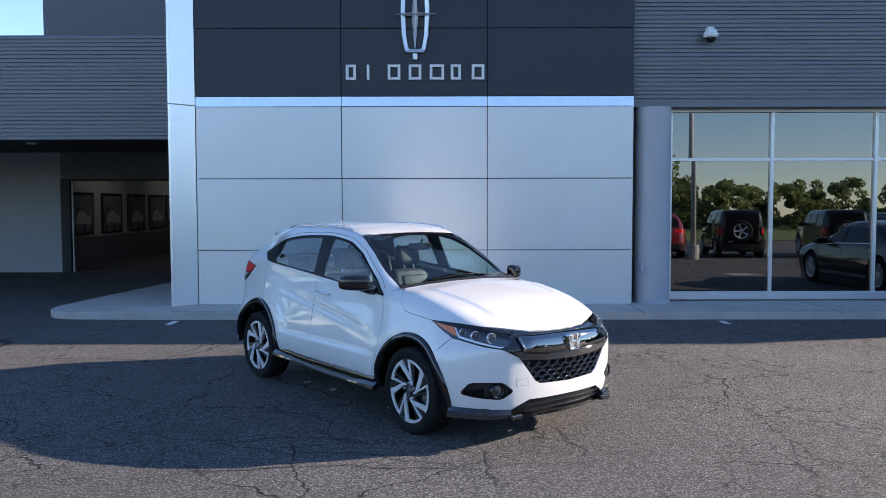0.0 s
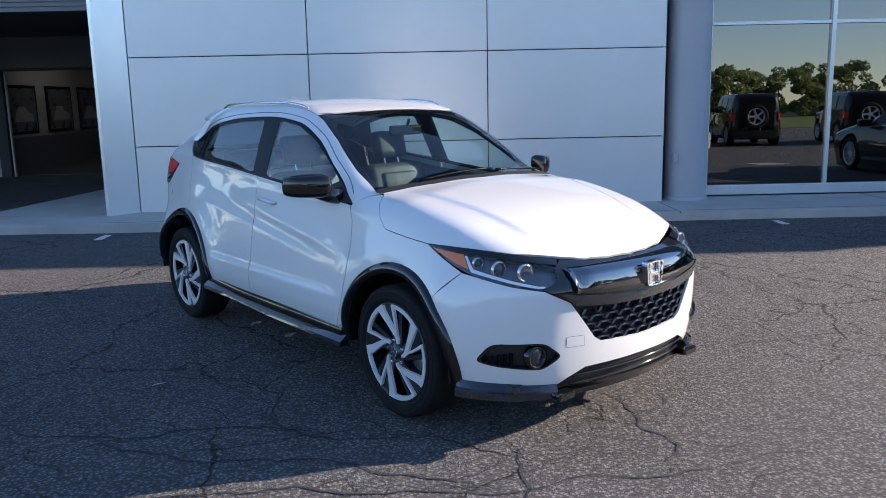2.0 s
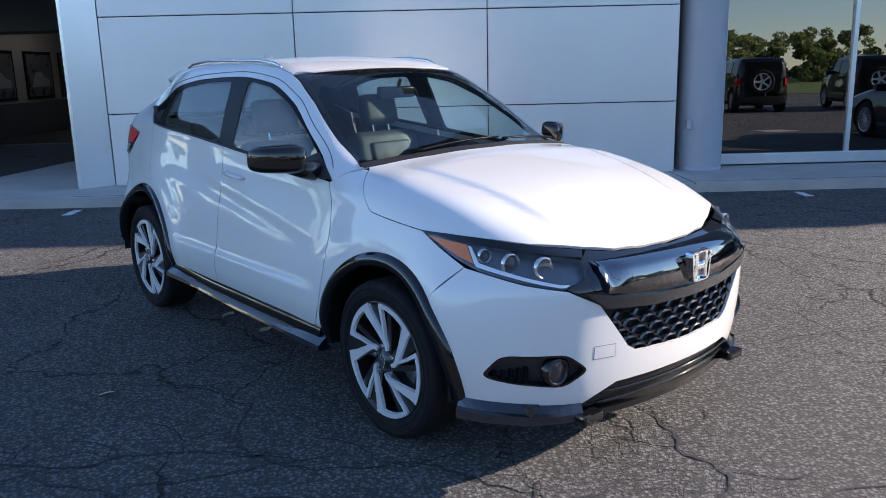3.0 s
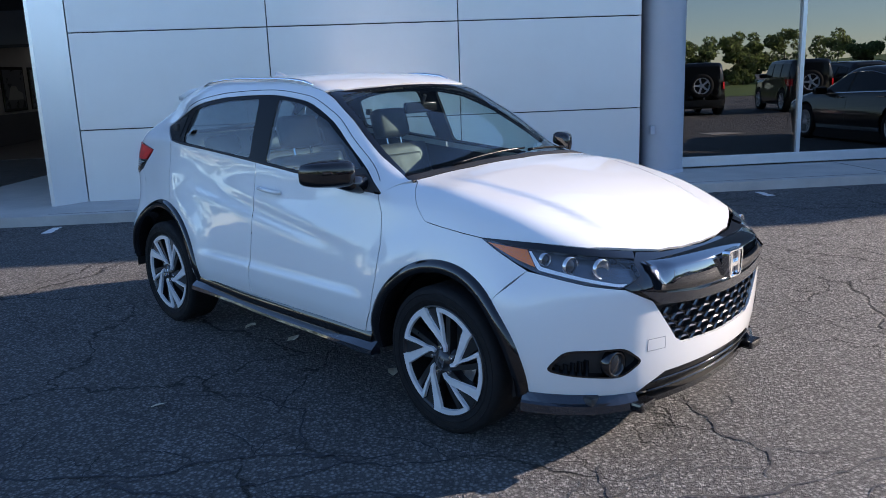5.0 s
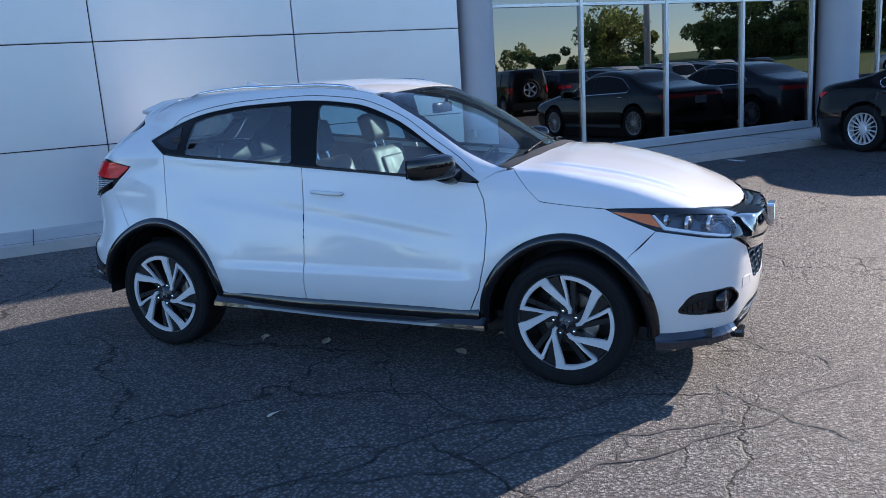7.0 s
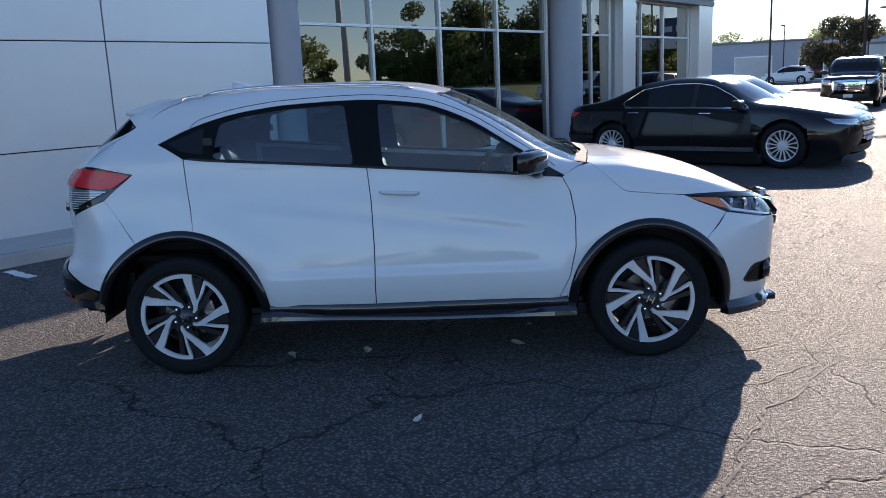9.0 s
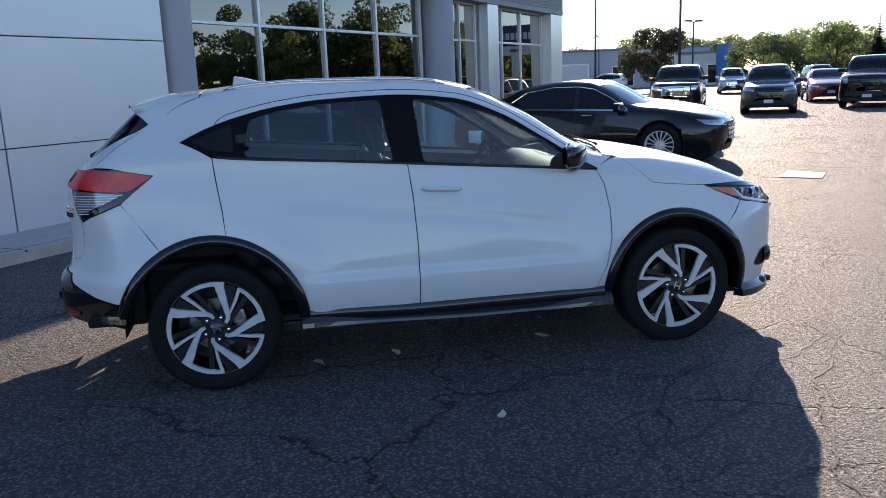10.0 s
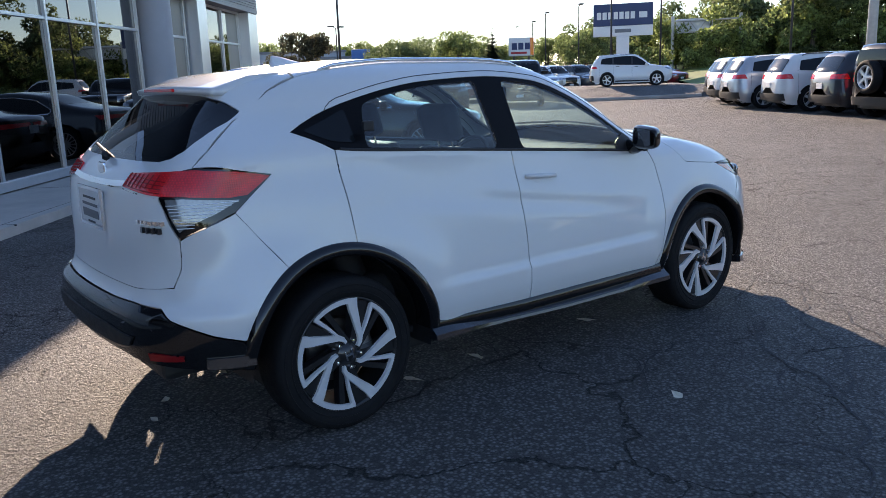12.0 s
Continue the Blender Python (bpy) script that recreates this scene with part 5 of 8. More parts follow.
part("grille_bar", swept(bar_rows), M["dark_chrome"], grille, "smooth gloss black wing bar", smooth=True)
ch_half = [A([(0.0, 0.644)])[0]] + list(A([(0.25, 0.650), (0.445, 0.668), (0.540, 0.735), (0.42, 0.712), (0.22, 0.690)])) + [A([(0.0, 0.686)])[0]]
HB.panel("grille_trim", "front", both_sides(ch_half), M["lip"], grille, step=0.025, off=0.012, thick=0.014, label="dark metallic grille strip")
lo_half = [A([(0.0, 0.462)])[0]] + list(A([(0.285, 0.472), (0.335, 0.500), (0.455, 0.655)])) + [A([(0.0, 0.642)])[0]]
HB.panel("intake_backing", "front", both_sides(lo_half), M["trim_black"], hero, step=0.04, off=-0.05, thick=0.0)
intake = new("honeycomb_intake")
intake.parent = hero
tagged(intake, label="black honeycomb lower grille")
poly = np.array([(0.0, 0.458), (0.29, 0.468), (0.345, 0.500), (0.462, 0.655), (0.0, 0.648), (-0.462, 0.655), (-0.345, 0.500), (-0.29, 0.468)])
hw, hh = 0.045, 0.042
hexv, hexf = [], []
cells = [((c + (r % 2) * 0.5) * hw * 2, 0.474 + r * hh * 0.86) for r in range(7) for c in range(-12, 13)]
cells = [c for c, ok in zip(cells, inside(poly, cells)) if ok]
six = np.array([(-1.0, 0.0), (-0.62, 0.56), (0.62, 0.56), (1.0, 0.0), (0.62, -0.56), (-0.62, -0.56)]) * [hw, hh]
ring = (np.array(cells)[:, None] + six[None]).reshape(-1, 2)
core = (np.array(cells)[:, None] + (six * [0.80, 0.72])[None]).reshape(-1, 2)
po, pi = A(np.abs(ring)), A(np.abs(core))
for c in range(len(cells)):
    b0, u = len(hexv), slice(6 * c, 6 * c + 6)
    hexv += [(p[0] - 0.012, y, p[2]) for (y, _), p in zip(ring[u], po[u])] + [(p[0] - 0.006, y, p[2]) for (y, _), p in zip(core[u], pi[u])] + [(p[0] - 0.034, cells[c][0] + (y - cells[c][0]) * 0.9, p[2]) for (y, _), p in zip(core[u], pi[u])]
    for k in range(6):
        l = (k + 1) % 6
        hexf += [(b0 + k, b0 + l, b0 + 6 + l, b0 + 6 + k), (b0 + 6 + k, b0 + 6 + l, b0 + 12 + l, b0 + 12 + k)]
tagged(part("honeycomb", (hexv, hexf), M["mesh_gloss"], intake, "gloss black honeycomb mesh"), kind="stuff")
# badge: a chrome rounded frame with two uprights and a bar
bx = BAR_X + 0.010
badge = new("front_badge")
badge.parent = grille
tagged(badge, label="chrome badge")
bp = rounded([(-0.066, 0.824), (0.066, 0.824), (0.052, 0.706), (-0.052, 0.706)], 0.02)
v = [(bx + 0.012, y, z) for y, z in bp] + [(bx + 0.012, y * 0.88, 0.765 + (z - 0.765) * 0.90) for y, z in bp] + [(bx - 0.02, y * 1.03, 0.765 + (z - 0.765) * 1.03) for y, z in bp] + [(bx - 0.004, y * 0.88, 0.765 + (z - 0.765) * 0.90) for y, z in bp]
n = len(bp)
f = []
for k in range(n):
    l = (k + 1) % n
    f += [(k, l, n + l, n + k), (2 * n + k, 2 * n + l, l, k), (n + k, n + l, 3 * n + l, 3 * n + k)]
f.append(tuple(3 * n + k for k in range(n)))
bd = bmesh.new()
vv = [bd.verts.new(q) for q in v]
for q in f:
    bd.faces.new([vv[i] for i in q])
for y0, y1, z0, z1, sk in ((-0.042, -0.024, 0.716, 0.816, 0.004), (0.024, 0.042, 0.716, 0.816, -0.004), (-0.024, 0.024, 0.753, 0.771, 0)):
    box(bd, bx - 0.004, bx + 0.010, y0, y1, z0, z1, 0.002)
bmesh.ops.recalc_face_normals(bd, faces=bd.faces)
part("badge_frame", bd, M["chrome"], badge)

# lower intake with slats, lip spoiler
lip_half = [A([(0.0, 0.235)])[0]] + list(A([(0.36, 0.238), (0.50, 0.262), (0.45, 0.322), (0.37, 0.362)])) + [A([(0.0, 0.365)])[0]]
HB.panel("lower_intake", "front", both_sides(lip_half), M["trim_black"], hero, step=0.04, off=-0.03, thick=0.0)
for z in (0.276, 0.322):
    ys = np.linspace(-0.43, 0.43, 22)
    row = A([(abs(y), z + 0.02 * abs(y) ** 3) for y in ys]) * np.stack([ys * 0 + 1, np.sign(ys), ys * 0 + 1], 1)
    part("intake_slat", tube([(p[0] - 0.006, p[1], p[2]) for p in row], 0.0075, 6), M["gloss_black"], hero, "gloss black intake slat", smooth=True)


def off_pts(p, d, dz=0.0):
    n = HB.grad(p)
    n[:, 2] = 0
    n /= np.linalg.norm(n, axis=1, keepdims=True)
    q = p + n * d
    q[:, 2] += dz
    return q


cl = np.vstack([A([(y, 0.235) for y in np.linspace(0.0, 0.50, 9)])])
for s in (-1, 1):
    line = np.vstack([A([(y, 0.262) for y in np.linspace(0.50, 0.68, 6)]), S([(x, 0.265) for x in np.linspace(1.98, 1.735, 8)])])
    rows = []
    for k, p in enumerate(line):
        t = k / (len(line) - 1)
        q = p[None]
        o = 0.040 + 0.014 * math.sin(math.pi * t)
        h = 0.036 + 0.010 * t
        rows.append([off_pts(q, -0.02, h)[0], off_pts(q, 0.016, h * 0.9)[0], off_pts(q, o * 0.75, 0.010)[0], off_pts(q, o, 0.002)[0], off_pts(q, o + 0.003, -0.026 - 0.008 * t)[0], off_pts(q, -0.03, -0.030 - 0.008 * t)[0]])
    rows = [[(p[0], s * p[1], p[2] - 0.002 * 0) for p in r] for r in rows]
    part("lip_blade", swept(rows, s < 0), M["lip"], hero, "dark grey metallic front lip blade")
    # small chin winglet beside the intake
    part("lip_tip", boxed(2.075, 2.135, min(s * 0.44, s * 0.55), max(s * 0.44, s * 0.55), 0.225, 0.265, 0.012), M["gloss_black"], hero, "gloss black lip end")
mid = [[(p[0] - 0.03, p[1], p[2] + 0.012), (p[0] + 0.012, p[1], p[2] + 0.008), (p[0] + 0.016, p[1], p[2] - 0.014), (p[0] - 0.05, p[1], p[2] - 0.02)] for p in list(cl[::-1] * [1, -1, 1]) + list(cl[1:])]
part("front_lip", swept(mid), M["gloss_black"], hero, "gloss black front lip", smooth=False)

for s in (-1, 1):
    # headlamp: dark housing, projector, reflector, light guide, amber corner, clear cover
    lamp = new("headlamp")
    lamp.parent = hero
    tagged(lamp, label="clear headlamp with amber corner and white light guide")
    out = head_up + head_low
    cover = [p for p in out]
    HB.panel("lamp_housing", "front", cover, M["lamp_bowl"], lamp, flip=s, step=0.025, off=-0.035, thick=0.0)
    HB.panel("lamp_cover", "front", cover, M["glass_lens"], lamp, flip=s, step=0.03, off=-0.001, thick=0.0)
    # brow over the lamp
    brow = list(S([(1.49, 0.916), (1.62, 0.916), (1.75, 0.910)])) + list(A([(0.60, 0.889), (0.44, 0.862), (0.47, 0.842), (0.60, 0.862)])) + list(S([(1.75, 0.888), (1.62, 0.900)]))
    HB.panel("lamp_brow", "front", brow, M["gloss_black"], lamp, flip=s, step=0.02, off=0.002, thick=0.03)
    amb = S([(1.53, 0.903), (1.62, 0.896), (1.71, 0.888), (1.765, 0.826), (1.68, 0.850), (1.60, 0.878)])
    HB.panel("amber_corner", "front", amb, M["amber"], lamp, flip=s, step=0.015, off=-0.008, thick=0.0)
    guide = list(S([(1.718, 0.884), (1.730, 0.882), (1.785, 0.829), (1.955, 0.790)])) + list(A([(0.60, 0.767), (0.57, 0.765), (0.585, 0.757), (0.60, 0.756)])) + list(S([(1.96, 0.778), (1.78, 0.816), (1.765, 0.830)]))
    HB.panel("light_guide", "front", guide, M["drl"], lamp, flip=s, step=0.012, off=-0.006, thick=0.01)
    for (y, z, r, kind) in ((0.680, 0.828, 0.034, "projector"), (0.722, 0.850, 0.024, "small_projector"), (0.605, 0.816, 0.036, "reflector")):
        c = A([(y, z)])[0]
        ring = lathe([(r * 1.12, 0.012), (r * 1.12, -0.004), (r, -0.004), (r * 0.9, 0.006)], 24, "z")
        lens = lathe([(r * 0.9, 0.004), (r * 0.7, -0.006), (r * 0.35, -0.013), (0.0, -0.015)] if "proj" in kind else [(r * 1.0, 0.0), (r * 0.6, 0.018), (r * 0.2, 0.024), (0.0, 0.025)], 24, "z")
        mt = look((c[0] - 0.032, s * c[1], c[2]), (c[0] + 1, s * (c[1] + 0.15), c[2]))
        part("lamp_ring", moved(ring, mt), M["lamp_chrome"], lamp, smooth=True)
        part(kind, moved(lens, mt), M["lamp_dark"] if "proj" in kind else M["clear_lens"], lamp, smooth=True)
    # fog lamp in its black bezel
    fl = new("fog_lamp")
    fl.parent = hero
    tagged(fl, label="round fog lamp in a black bezel")
    HB.panel("bezel", "front", fog3, M["trim_black"], fl, flip=s, step=0.025, off=-0.028, thick=0.0)
    rim_o = [np.array(p) for p in A(fogs)]
    rim_i = [np.array(p) for p in A([(0.655 + (y - 0.655) * 0.93, 0.438 + (z - 0.438) * 0.88) for y, z in fogs])]
    HB.panel("bezel_rim", "front", rim_o, M["gloss_black"], fl, holes=[rim_i], flip=s, step=0.02, off=0.001, thick=0.03)
    c = A([(0.605, 0.436)])[0]
    mt = look((c[0] - 0.01, s * c[1], c[2]), (c[0] + 1, s * (c[1] + 0.12), c[2]))
    part("fog_ring", moved(lathe([(0.055, 0.03), (0.055, -0.008), (0.043, -0.010), (0.040, 0.004)], 28, "z"), mt), M["gloss_black"], fl, smooth=True)
    part("fog_lens", moved(lathe([(0.041, 0.0), (0.025, -0.006), (0.0, -0.009)], 24, "z"), mt), M["lamp_dark"], fl, smooth=True)
    for k in range(6):
        y = 0.685 + 0.018 * k
        c = A([(y, 0.42)])[0]
        part("bezel_rib", boxed(c[0] - 0.035, c[0] - 0.015, s * y - 0.003, s * y + 0.003, 0.385, 0.455 - 0.006 * k), M["gloss_black"], fl)
tow = A([(0.395, 0.520), (0.485, 0.522), (0.485, 0.472), (0.390, 0.470)])
HB.panel("tow_cover", "front", tow, paint, bumper, flip=-1, step=0.03, off=0.0008, thick=0.0012)
part("tow_seam", tube([(p[0], -p[1], p[2]) for p in A(dense(np.array([(0.395, 0.520), (0.485, 0.522), (0.485, 0.472), (0.390, 0.470)]), 0.012))], 0.0012, 5, closed=True), M["rib"], bumper)

# rear: hatch with glass and spoiler, lamps, bumper
cutl = S([(-1.848, 1.187), (-1.778, 1.2465), (-1.6235, 1.3545), (-1.443, 1.4685)])
rw_half = [Bh([(0.0, 1.200)])[0]] + list(Bh([(0.35, 1.203), (0.50, 1.207), (0.560, 1.220), (0.590, 1.250), (0.592, 1.300), (0.575, 1.350), (0.548, 1.392), (0.505, 1.427), (0.44, 1.449), (0.30, 1.463)])) + [Bh([(0.0, 1.470)])[0]]
hatch_half = [Bh([(0.0, 0.705)])[0]] + list(Bh([(0.45, 0.707), (0.659, 0.727), (0.676, 0.80), (0.683, 0.915), (0.640, 1.03), (0.615, 1.073), (0.62, 1.17)])) + list(cutl) + list(T([(-1.31, 0.525), (-1.295, 0.30)])) + [T([(-1.28, 0.0)])[0]]
hatch = HB.panel("tailgate", "hatch", both_sides(hatch_half), paint, hero, holes=[both_sides(rw_half)], step=0.03)
HB.panel("rear_window", "hatch", both_sides(rw_half), M["glass_hatch"], hatch, step=0.05, off=-0.006, thick=0.0)
frit = [Bh([(0.0, 1.225)])[0]] + list(Bh([(0.34, 1.228), (0.49, 1.232), (0.545, 1.252), (0.552, 1.300), (0.522, 1.370), (0.465, 1.414), (0.28, 1.438)])) + [Bh([(0.0, 1.444)])[0]]
HB.panel("rear_window_border", "hatch", both_sides(rw_half), M["gloss_black"], hatch, holes=[both_sides(frit)], step=0.04, off=-0.009, thick=0.0)
# spoiler
rows = []
for y in np.linspace(-0.475, 0.475, 25):
    a = abs(y)
    tp = T([(-1.33, a * 0.96)])[0][2]
    xr = -1.715 + 0.27 * a ** 2 + 0.30 * max(0, a - 0.45) ** 2
    dz = 0.055 * a ** 2
    rows.append([(-1.33, y * 0.96, tp + 0.002), (-1.48, y * 0.985, tp - 0.010), (xr + 0.03, y, 1.502 - dz), (xr, y, 1.493 - dz), (xr + 0.004, y, 1.472 - dz), (xr + 0.13, y * 0.98, 1.452 - dz), (-1.45, y * 0.96, 1.462 - dz)])
part("roof_spoiler", swept(rows, True), paint, hatch, smooth=True)
part("high_brake_lamp", boxed(-1.718, -1.70, -0.18, 0.18, 1.475, 1.490, 0.003), M["red_lens"], hatch, "red high brake lamp")
# antenna fin
fv = []
for x, h, w in ((-0.96, 0.0, 0.012), (-1.02, 0.020, 0.022), (-1.09, 0.044, 0.024), (-1.13, 0.054, 0.016), (-1.14, 0.051, 0.012), (-1.15, 0.0, 0.022)):
    z = T([(x, 0.0)])[0][2] - 0.004
    fv.append([(x, -w - 0.012, z), (x, -w * 0.5, z + h * 0.6), (x, 0.0, z + h), (x, w * 0.5, z + h * 0.6), (x, w + 0.012, z)])
part("antenna_fin", swept(fv), paint, hero, smooth=True)
# garnish, plate, badge and script bars, wiper
gz = [Bh([(0.0, 1.095)])[0]] + list(Bh([(0.20, 1.097), (0.36, 1.105), (0.36, 1.125), (0.20, 1.118)])) + [Bh([(0.0, 1.116)])[0]]
HB.panel("tailgate_garnish", "hatch", both_sides(gz), M["chrome"], hatch, step=0.03, off=0.012, thick=0.014, label="chrome tailgate strip")
px = float(Bh([(0.0, 0.99)])[0][0])
plate = part("licence_plate", boxed(px - 0.012, px + 0.006, -0.155, 0.155, 0.920, 1.070, 0.006), M["sign_white"], hatch, "white dealer plate with grey bars")
for z, h, w, mtl in ((1.035, 0.010, 0.09, "sign_ink"), (1.005, 0.012, 0.11, "rib"), (0.965, 0.035, 0.115, "rib"), (0.928, 0.008, 0.05, "sign_ink")):
    part("plate_bar", boxed(px - 0.0155, px - 0.0125, -w, w, z - h / 2, z + h / 2), M[mtl], plate)
part("plate_frame", joined(*[(lambda a: ([(px - 0.016 if i & 4 else px - 0.004, a[0] if i & 1 else a[1], a[2] if i & 2 else a[3]) for i in range(8)], [(0, 1, 3, 2), (4, 6, 7, 5), (0, 4, 5, 1), (2, 3, 7, 6), (0, 2, 6, 4), (1, 5, 7, 3)]))(a) for a in ((-0.165, 0.165, 1.070, 1.084), (-0.165, 0.165, 0.906, 0.920), (-0.165, -0.153, 0.920, 1.070), (0.153, 0.165, 0.920, 1.070))]), M["chrome"], plate, "chrome plate frame")
rb = float(Bh([(0.0, 1.155)])[0][0])
part("rear_badge", boxed(rb - 0.015, rb + 0.004, -0.042, 0.042, 1.128, 1.185, 0.012), M["chrome"], hatch, "chrome badge")
for s, y0, y1, z, h in ((-1, 0.50, 0.655, 0.982, 0.016), (-1, 0.53, 0.645, 0.953, 0.024)):
    for k in range(6 if h < 0.02 else 4):
        n = 6 if h < 0.02 else 4
        ya = y0 + (y1 - y0) * k / n
        yb = ya + (y1 - y0) / n * 0.78
        c = Bh([(ya, z)])[0]
        part("script_bar", boxed(c[0] - 0.006, c[0] + 0.01, -yb, -ya, z - h / 2, z + h / 2), M["chrome"] if h < 0.02 else M["lip"], hatch, "small metal script bar")
part("rear_wiper", tube([Bh([(0.0, 1.205)])[0] + [-0.03, 0, 0], Bh([(0.10, 1.225)])[0] + [-0.028, 0, 0], Bh([(0.34, 1.245)])[0] + [-0.02, 0, 0]], [0.018, 0.010, 0.006], 6), M["trim_black"], hatch, smooth=True)
for s in (-1, 1):
    tl = new("tail_lamp")
    tl.parent = hero
    tagged(tl, label="red and clear wedge tail lamp")
    red = list(S([(-1.562, 1.137), (-1.70, 1.166), (-1.84, 1.178)])) + list(Bh([(0.60, 1.172), (0.355, 1.156), (0.345, 1.106), (0.625, 1.084)])) + list(S([(-1.90, 1.082), (-1.735, 1.066), (-1.665, 1.070)]))
    clear = list(S([(-1.70, 1.055), (-1.735, 1.057), (-1.90, 1.074)])) + list(Bh([(0.642, 1.072), (0.662, 1.01), (0.689, 0.946)])) + list(S([(-1.90, 0.968), (-1.80, 1.008)]))
    allr = list(S([(-1.550, 1.140), (-1.70, 1.174), (-1.84, 1.186)])) + list(Bh([(0.60, 1.180), (0.345, 1.163), (0.335, 1.098), (0.618, 1.075), (0.644, 1.025), (0.688, 0.918)])) + list(S([(-1.90, 0.936), (-1.80, 0.979), (-1.718, 1.010)]))
    HB.panel("lamp_surround", "rear", allr, M["gloss_black"], tl, flip=s, step=0.03, off=-0.001, thick=0.03)
    HB.panel("red_lens", "rear", red, M["red_lens"], tl, flip=s, step=0.025, off=0.009, thick=0.014)
    HB.panel("clear_lens", "rear", clear, M["clear_lens"], tl, flip=s, step=0.025, off=0.009, thick=0.014)
    for k in range(8):
        z = 0.962 + 0.0125 * k
        seg = np.vstack([Bh([(y, z) for y in np.linspace(0.692 - 0.0062 * k, 0.72, 4)]), S([(x, z) for x in np.linspace(-1.93, -1.690 - (1.055 - z) / 0.407, 6)])])
        seg = seg + HB.grad(seg) * 0.0105
        part("lens_rib", tube([(p[0], s * p[1], p[2]) for p in seg], 0.0017, 5), M["drl"], tl)
    for k in range(4):
        seg = Bh([(0.36 + 0.26 * t, 1.112 - 0.018 * t + 0.013 * k) for t in np.linspace(0, 1, 7)])
        seg = seg + HB.grad(seg) * 0.0105
        part("lens_line", tube([(p[0], s * p[1], p[2]) for p in seg], 0.0018, 4), M["red_dark"], tl)
    for k in range(7):
        seg = Bh([(0.37 + 0.035 * k, z) for z in np.linspace(1.108, 1.158, 4)])
        seg = seg + HB.grad(seg) * 0.0105
        part("lens_line", tube([(p[0], s * p[1], p[2]) for p in seg], 0.0015, 4), M["red_dark"], tl)
# bumpers
wl_line = list(Bh([(0.30, 0.650), (0.48, 0.655), (0.64, 0.650), (0.70, 0.610)])) + list(S([(-1.88, 0.545), (-1.78, 0.515), (-1.72, 0.505)]))
rb_half = [Bh([(0.0, 0.650)])[0]] + wl_line + list(S(circle_pts(AXR, RR, math.degrees(math.atan2(0.505 - HUB, -1.715 - AXR)), math.degrees(math.atan2(0.735 - HUB, -1.53 - AXR)), 12))) + list(S([(-1.548, 0.765), (-1.633, 0.88), (-1.722, 1.002), (-1.80, 0.972), (-1.90, 0.930)])) + list(Bh([(0.686, 0.912), (0.679, 0.80), (0.662, 0.724), (0.45, 0.7035)])) + [Bh([(0.0, 0.7015)])[0]]
HB.panel("rear_bumper", "rear", both_sides(rb_half), paint, hero, step=0.028)
lowr = [Bh([(0.0, 0.452)])[0]] + list(Bh([(0.45, 0.446), (0.60, 0.430)])) + list(S([(-1.93, 0.408), (-1.76, 0.392), (-1.745, 0.46)])) + [p - np.array([0, 0, 0.006]) for p in wl_line[::-1][1:]] + [Bh([(0.0, 0.643)])[0]]
rl = HB.panel("rear_bumper_lower", "rear", both_sides(lowr), M["gloss_black"], hero, step=0.03, off=0.006, thick=0.03, label="gloss black lower rear bumper")
dif = [Bh([(0.0, 0.478)])[0]] + list(Bh([(0.40, 0.478), (0.52, 0.492), (0.55, 0.53), (0.30, 0.545)])) + [Bh([(0.0, 0.545)])[0]]
HB.panel("rear_valance", "rear", both_sides(dif), M["trim_black"], rl, step=0.03, off=0.016, thick=0.014, label="matt black rear valance")
for s in (-1, 1):
    ref = list(Bh([(0.62, 0.446), (0.68, 0.446), (0.735, 0.449), (0.735, 0.468), (0.68, 0.474), (0.62, 0.478)]))
    HB.panel("rear_reflector", "rear", ref, M["red_dark"], rl, flip=s, step=0.02, off=0.014, thick=0.012, label="red bumper reflector")
    line = S([(x, 0.424) for x in np.linspace(-1.90, -1.735, 7)])
    rows = []
    for k, p in enumerate(line):
        q = p[None]
        rows.append([off_pts(q, -0.01, 0.035)[0], off_pts(q, 0.020, 0.028)[0], off_pts(q, 0.026, -0.012)[0], off_pts(q, -0.02, -0.02)[0]])
    part("rear_lip_blade", swept([[(a, s * b, c) for a, b, c in r] for r in rows], s > 0), M["lip"], hero, "dark grey metallic rear lip blade")

# underbody
part("underbody", boxed(-1.62, 2.0, -0.70, 0.70, 0.22, 0.30, 0.02), M["trim_black"], hero)
# unseen block added under the tail to keep sun off the ground behind
part("rear_sun_block", boxed(-2.0, -1.68, -0.55, 0.60, 0.31, 0.55, 0.03), M["trim_black"], hero)
part("exhaust", tube([(-1.2, -0.35, 0.30), (-1.80, -0.35, 0.33)], 0.03, 12), M["steel"], hero)
part("engine_block", boxed(1.0, 1.95, -0.5, 0.5, 0.30, 0.80, 0.05), M["trim_black"], hero)


# wheels
def tyre_data(r, rim, w):
    return lathe([(rim, -w * 0.40), (rim + 0.010, -w * 0.445), (rim + (r - rim) * 0.45, -w * 0.485), (r - 0.022, -w * 0.475), (r - 0.006, -w * 0.42), (r, -w * 0.30), (r, w * 0.30), (r - 0.006, w * 0.42), (r - 0.022, w * 0.50), (rim + (r - rim) * 0.45, w * 0.52), (rim + 0.012, w * 0.47), (rim, w * 0.40)], 72, "y")


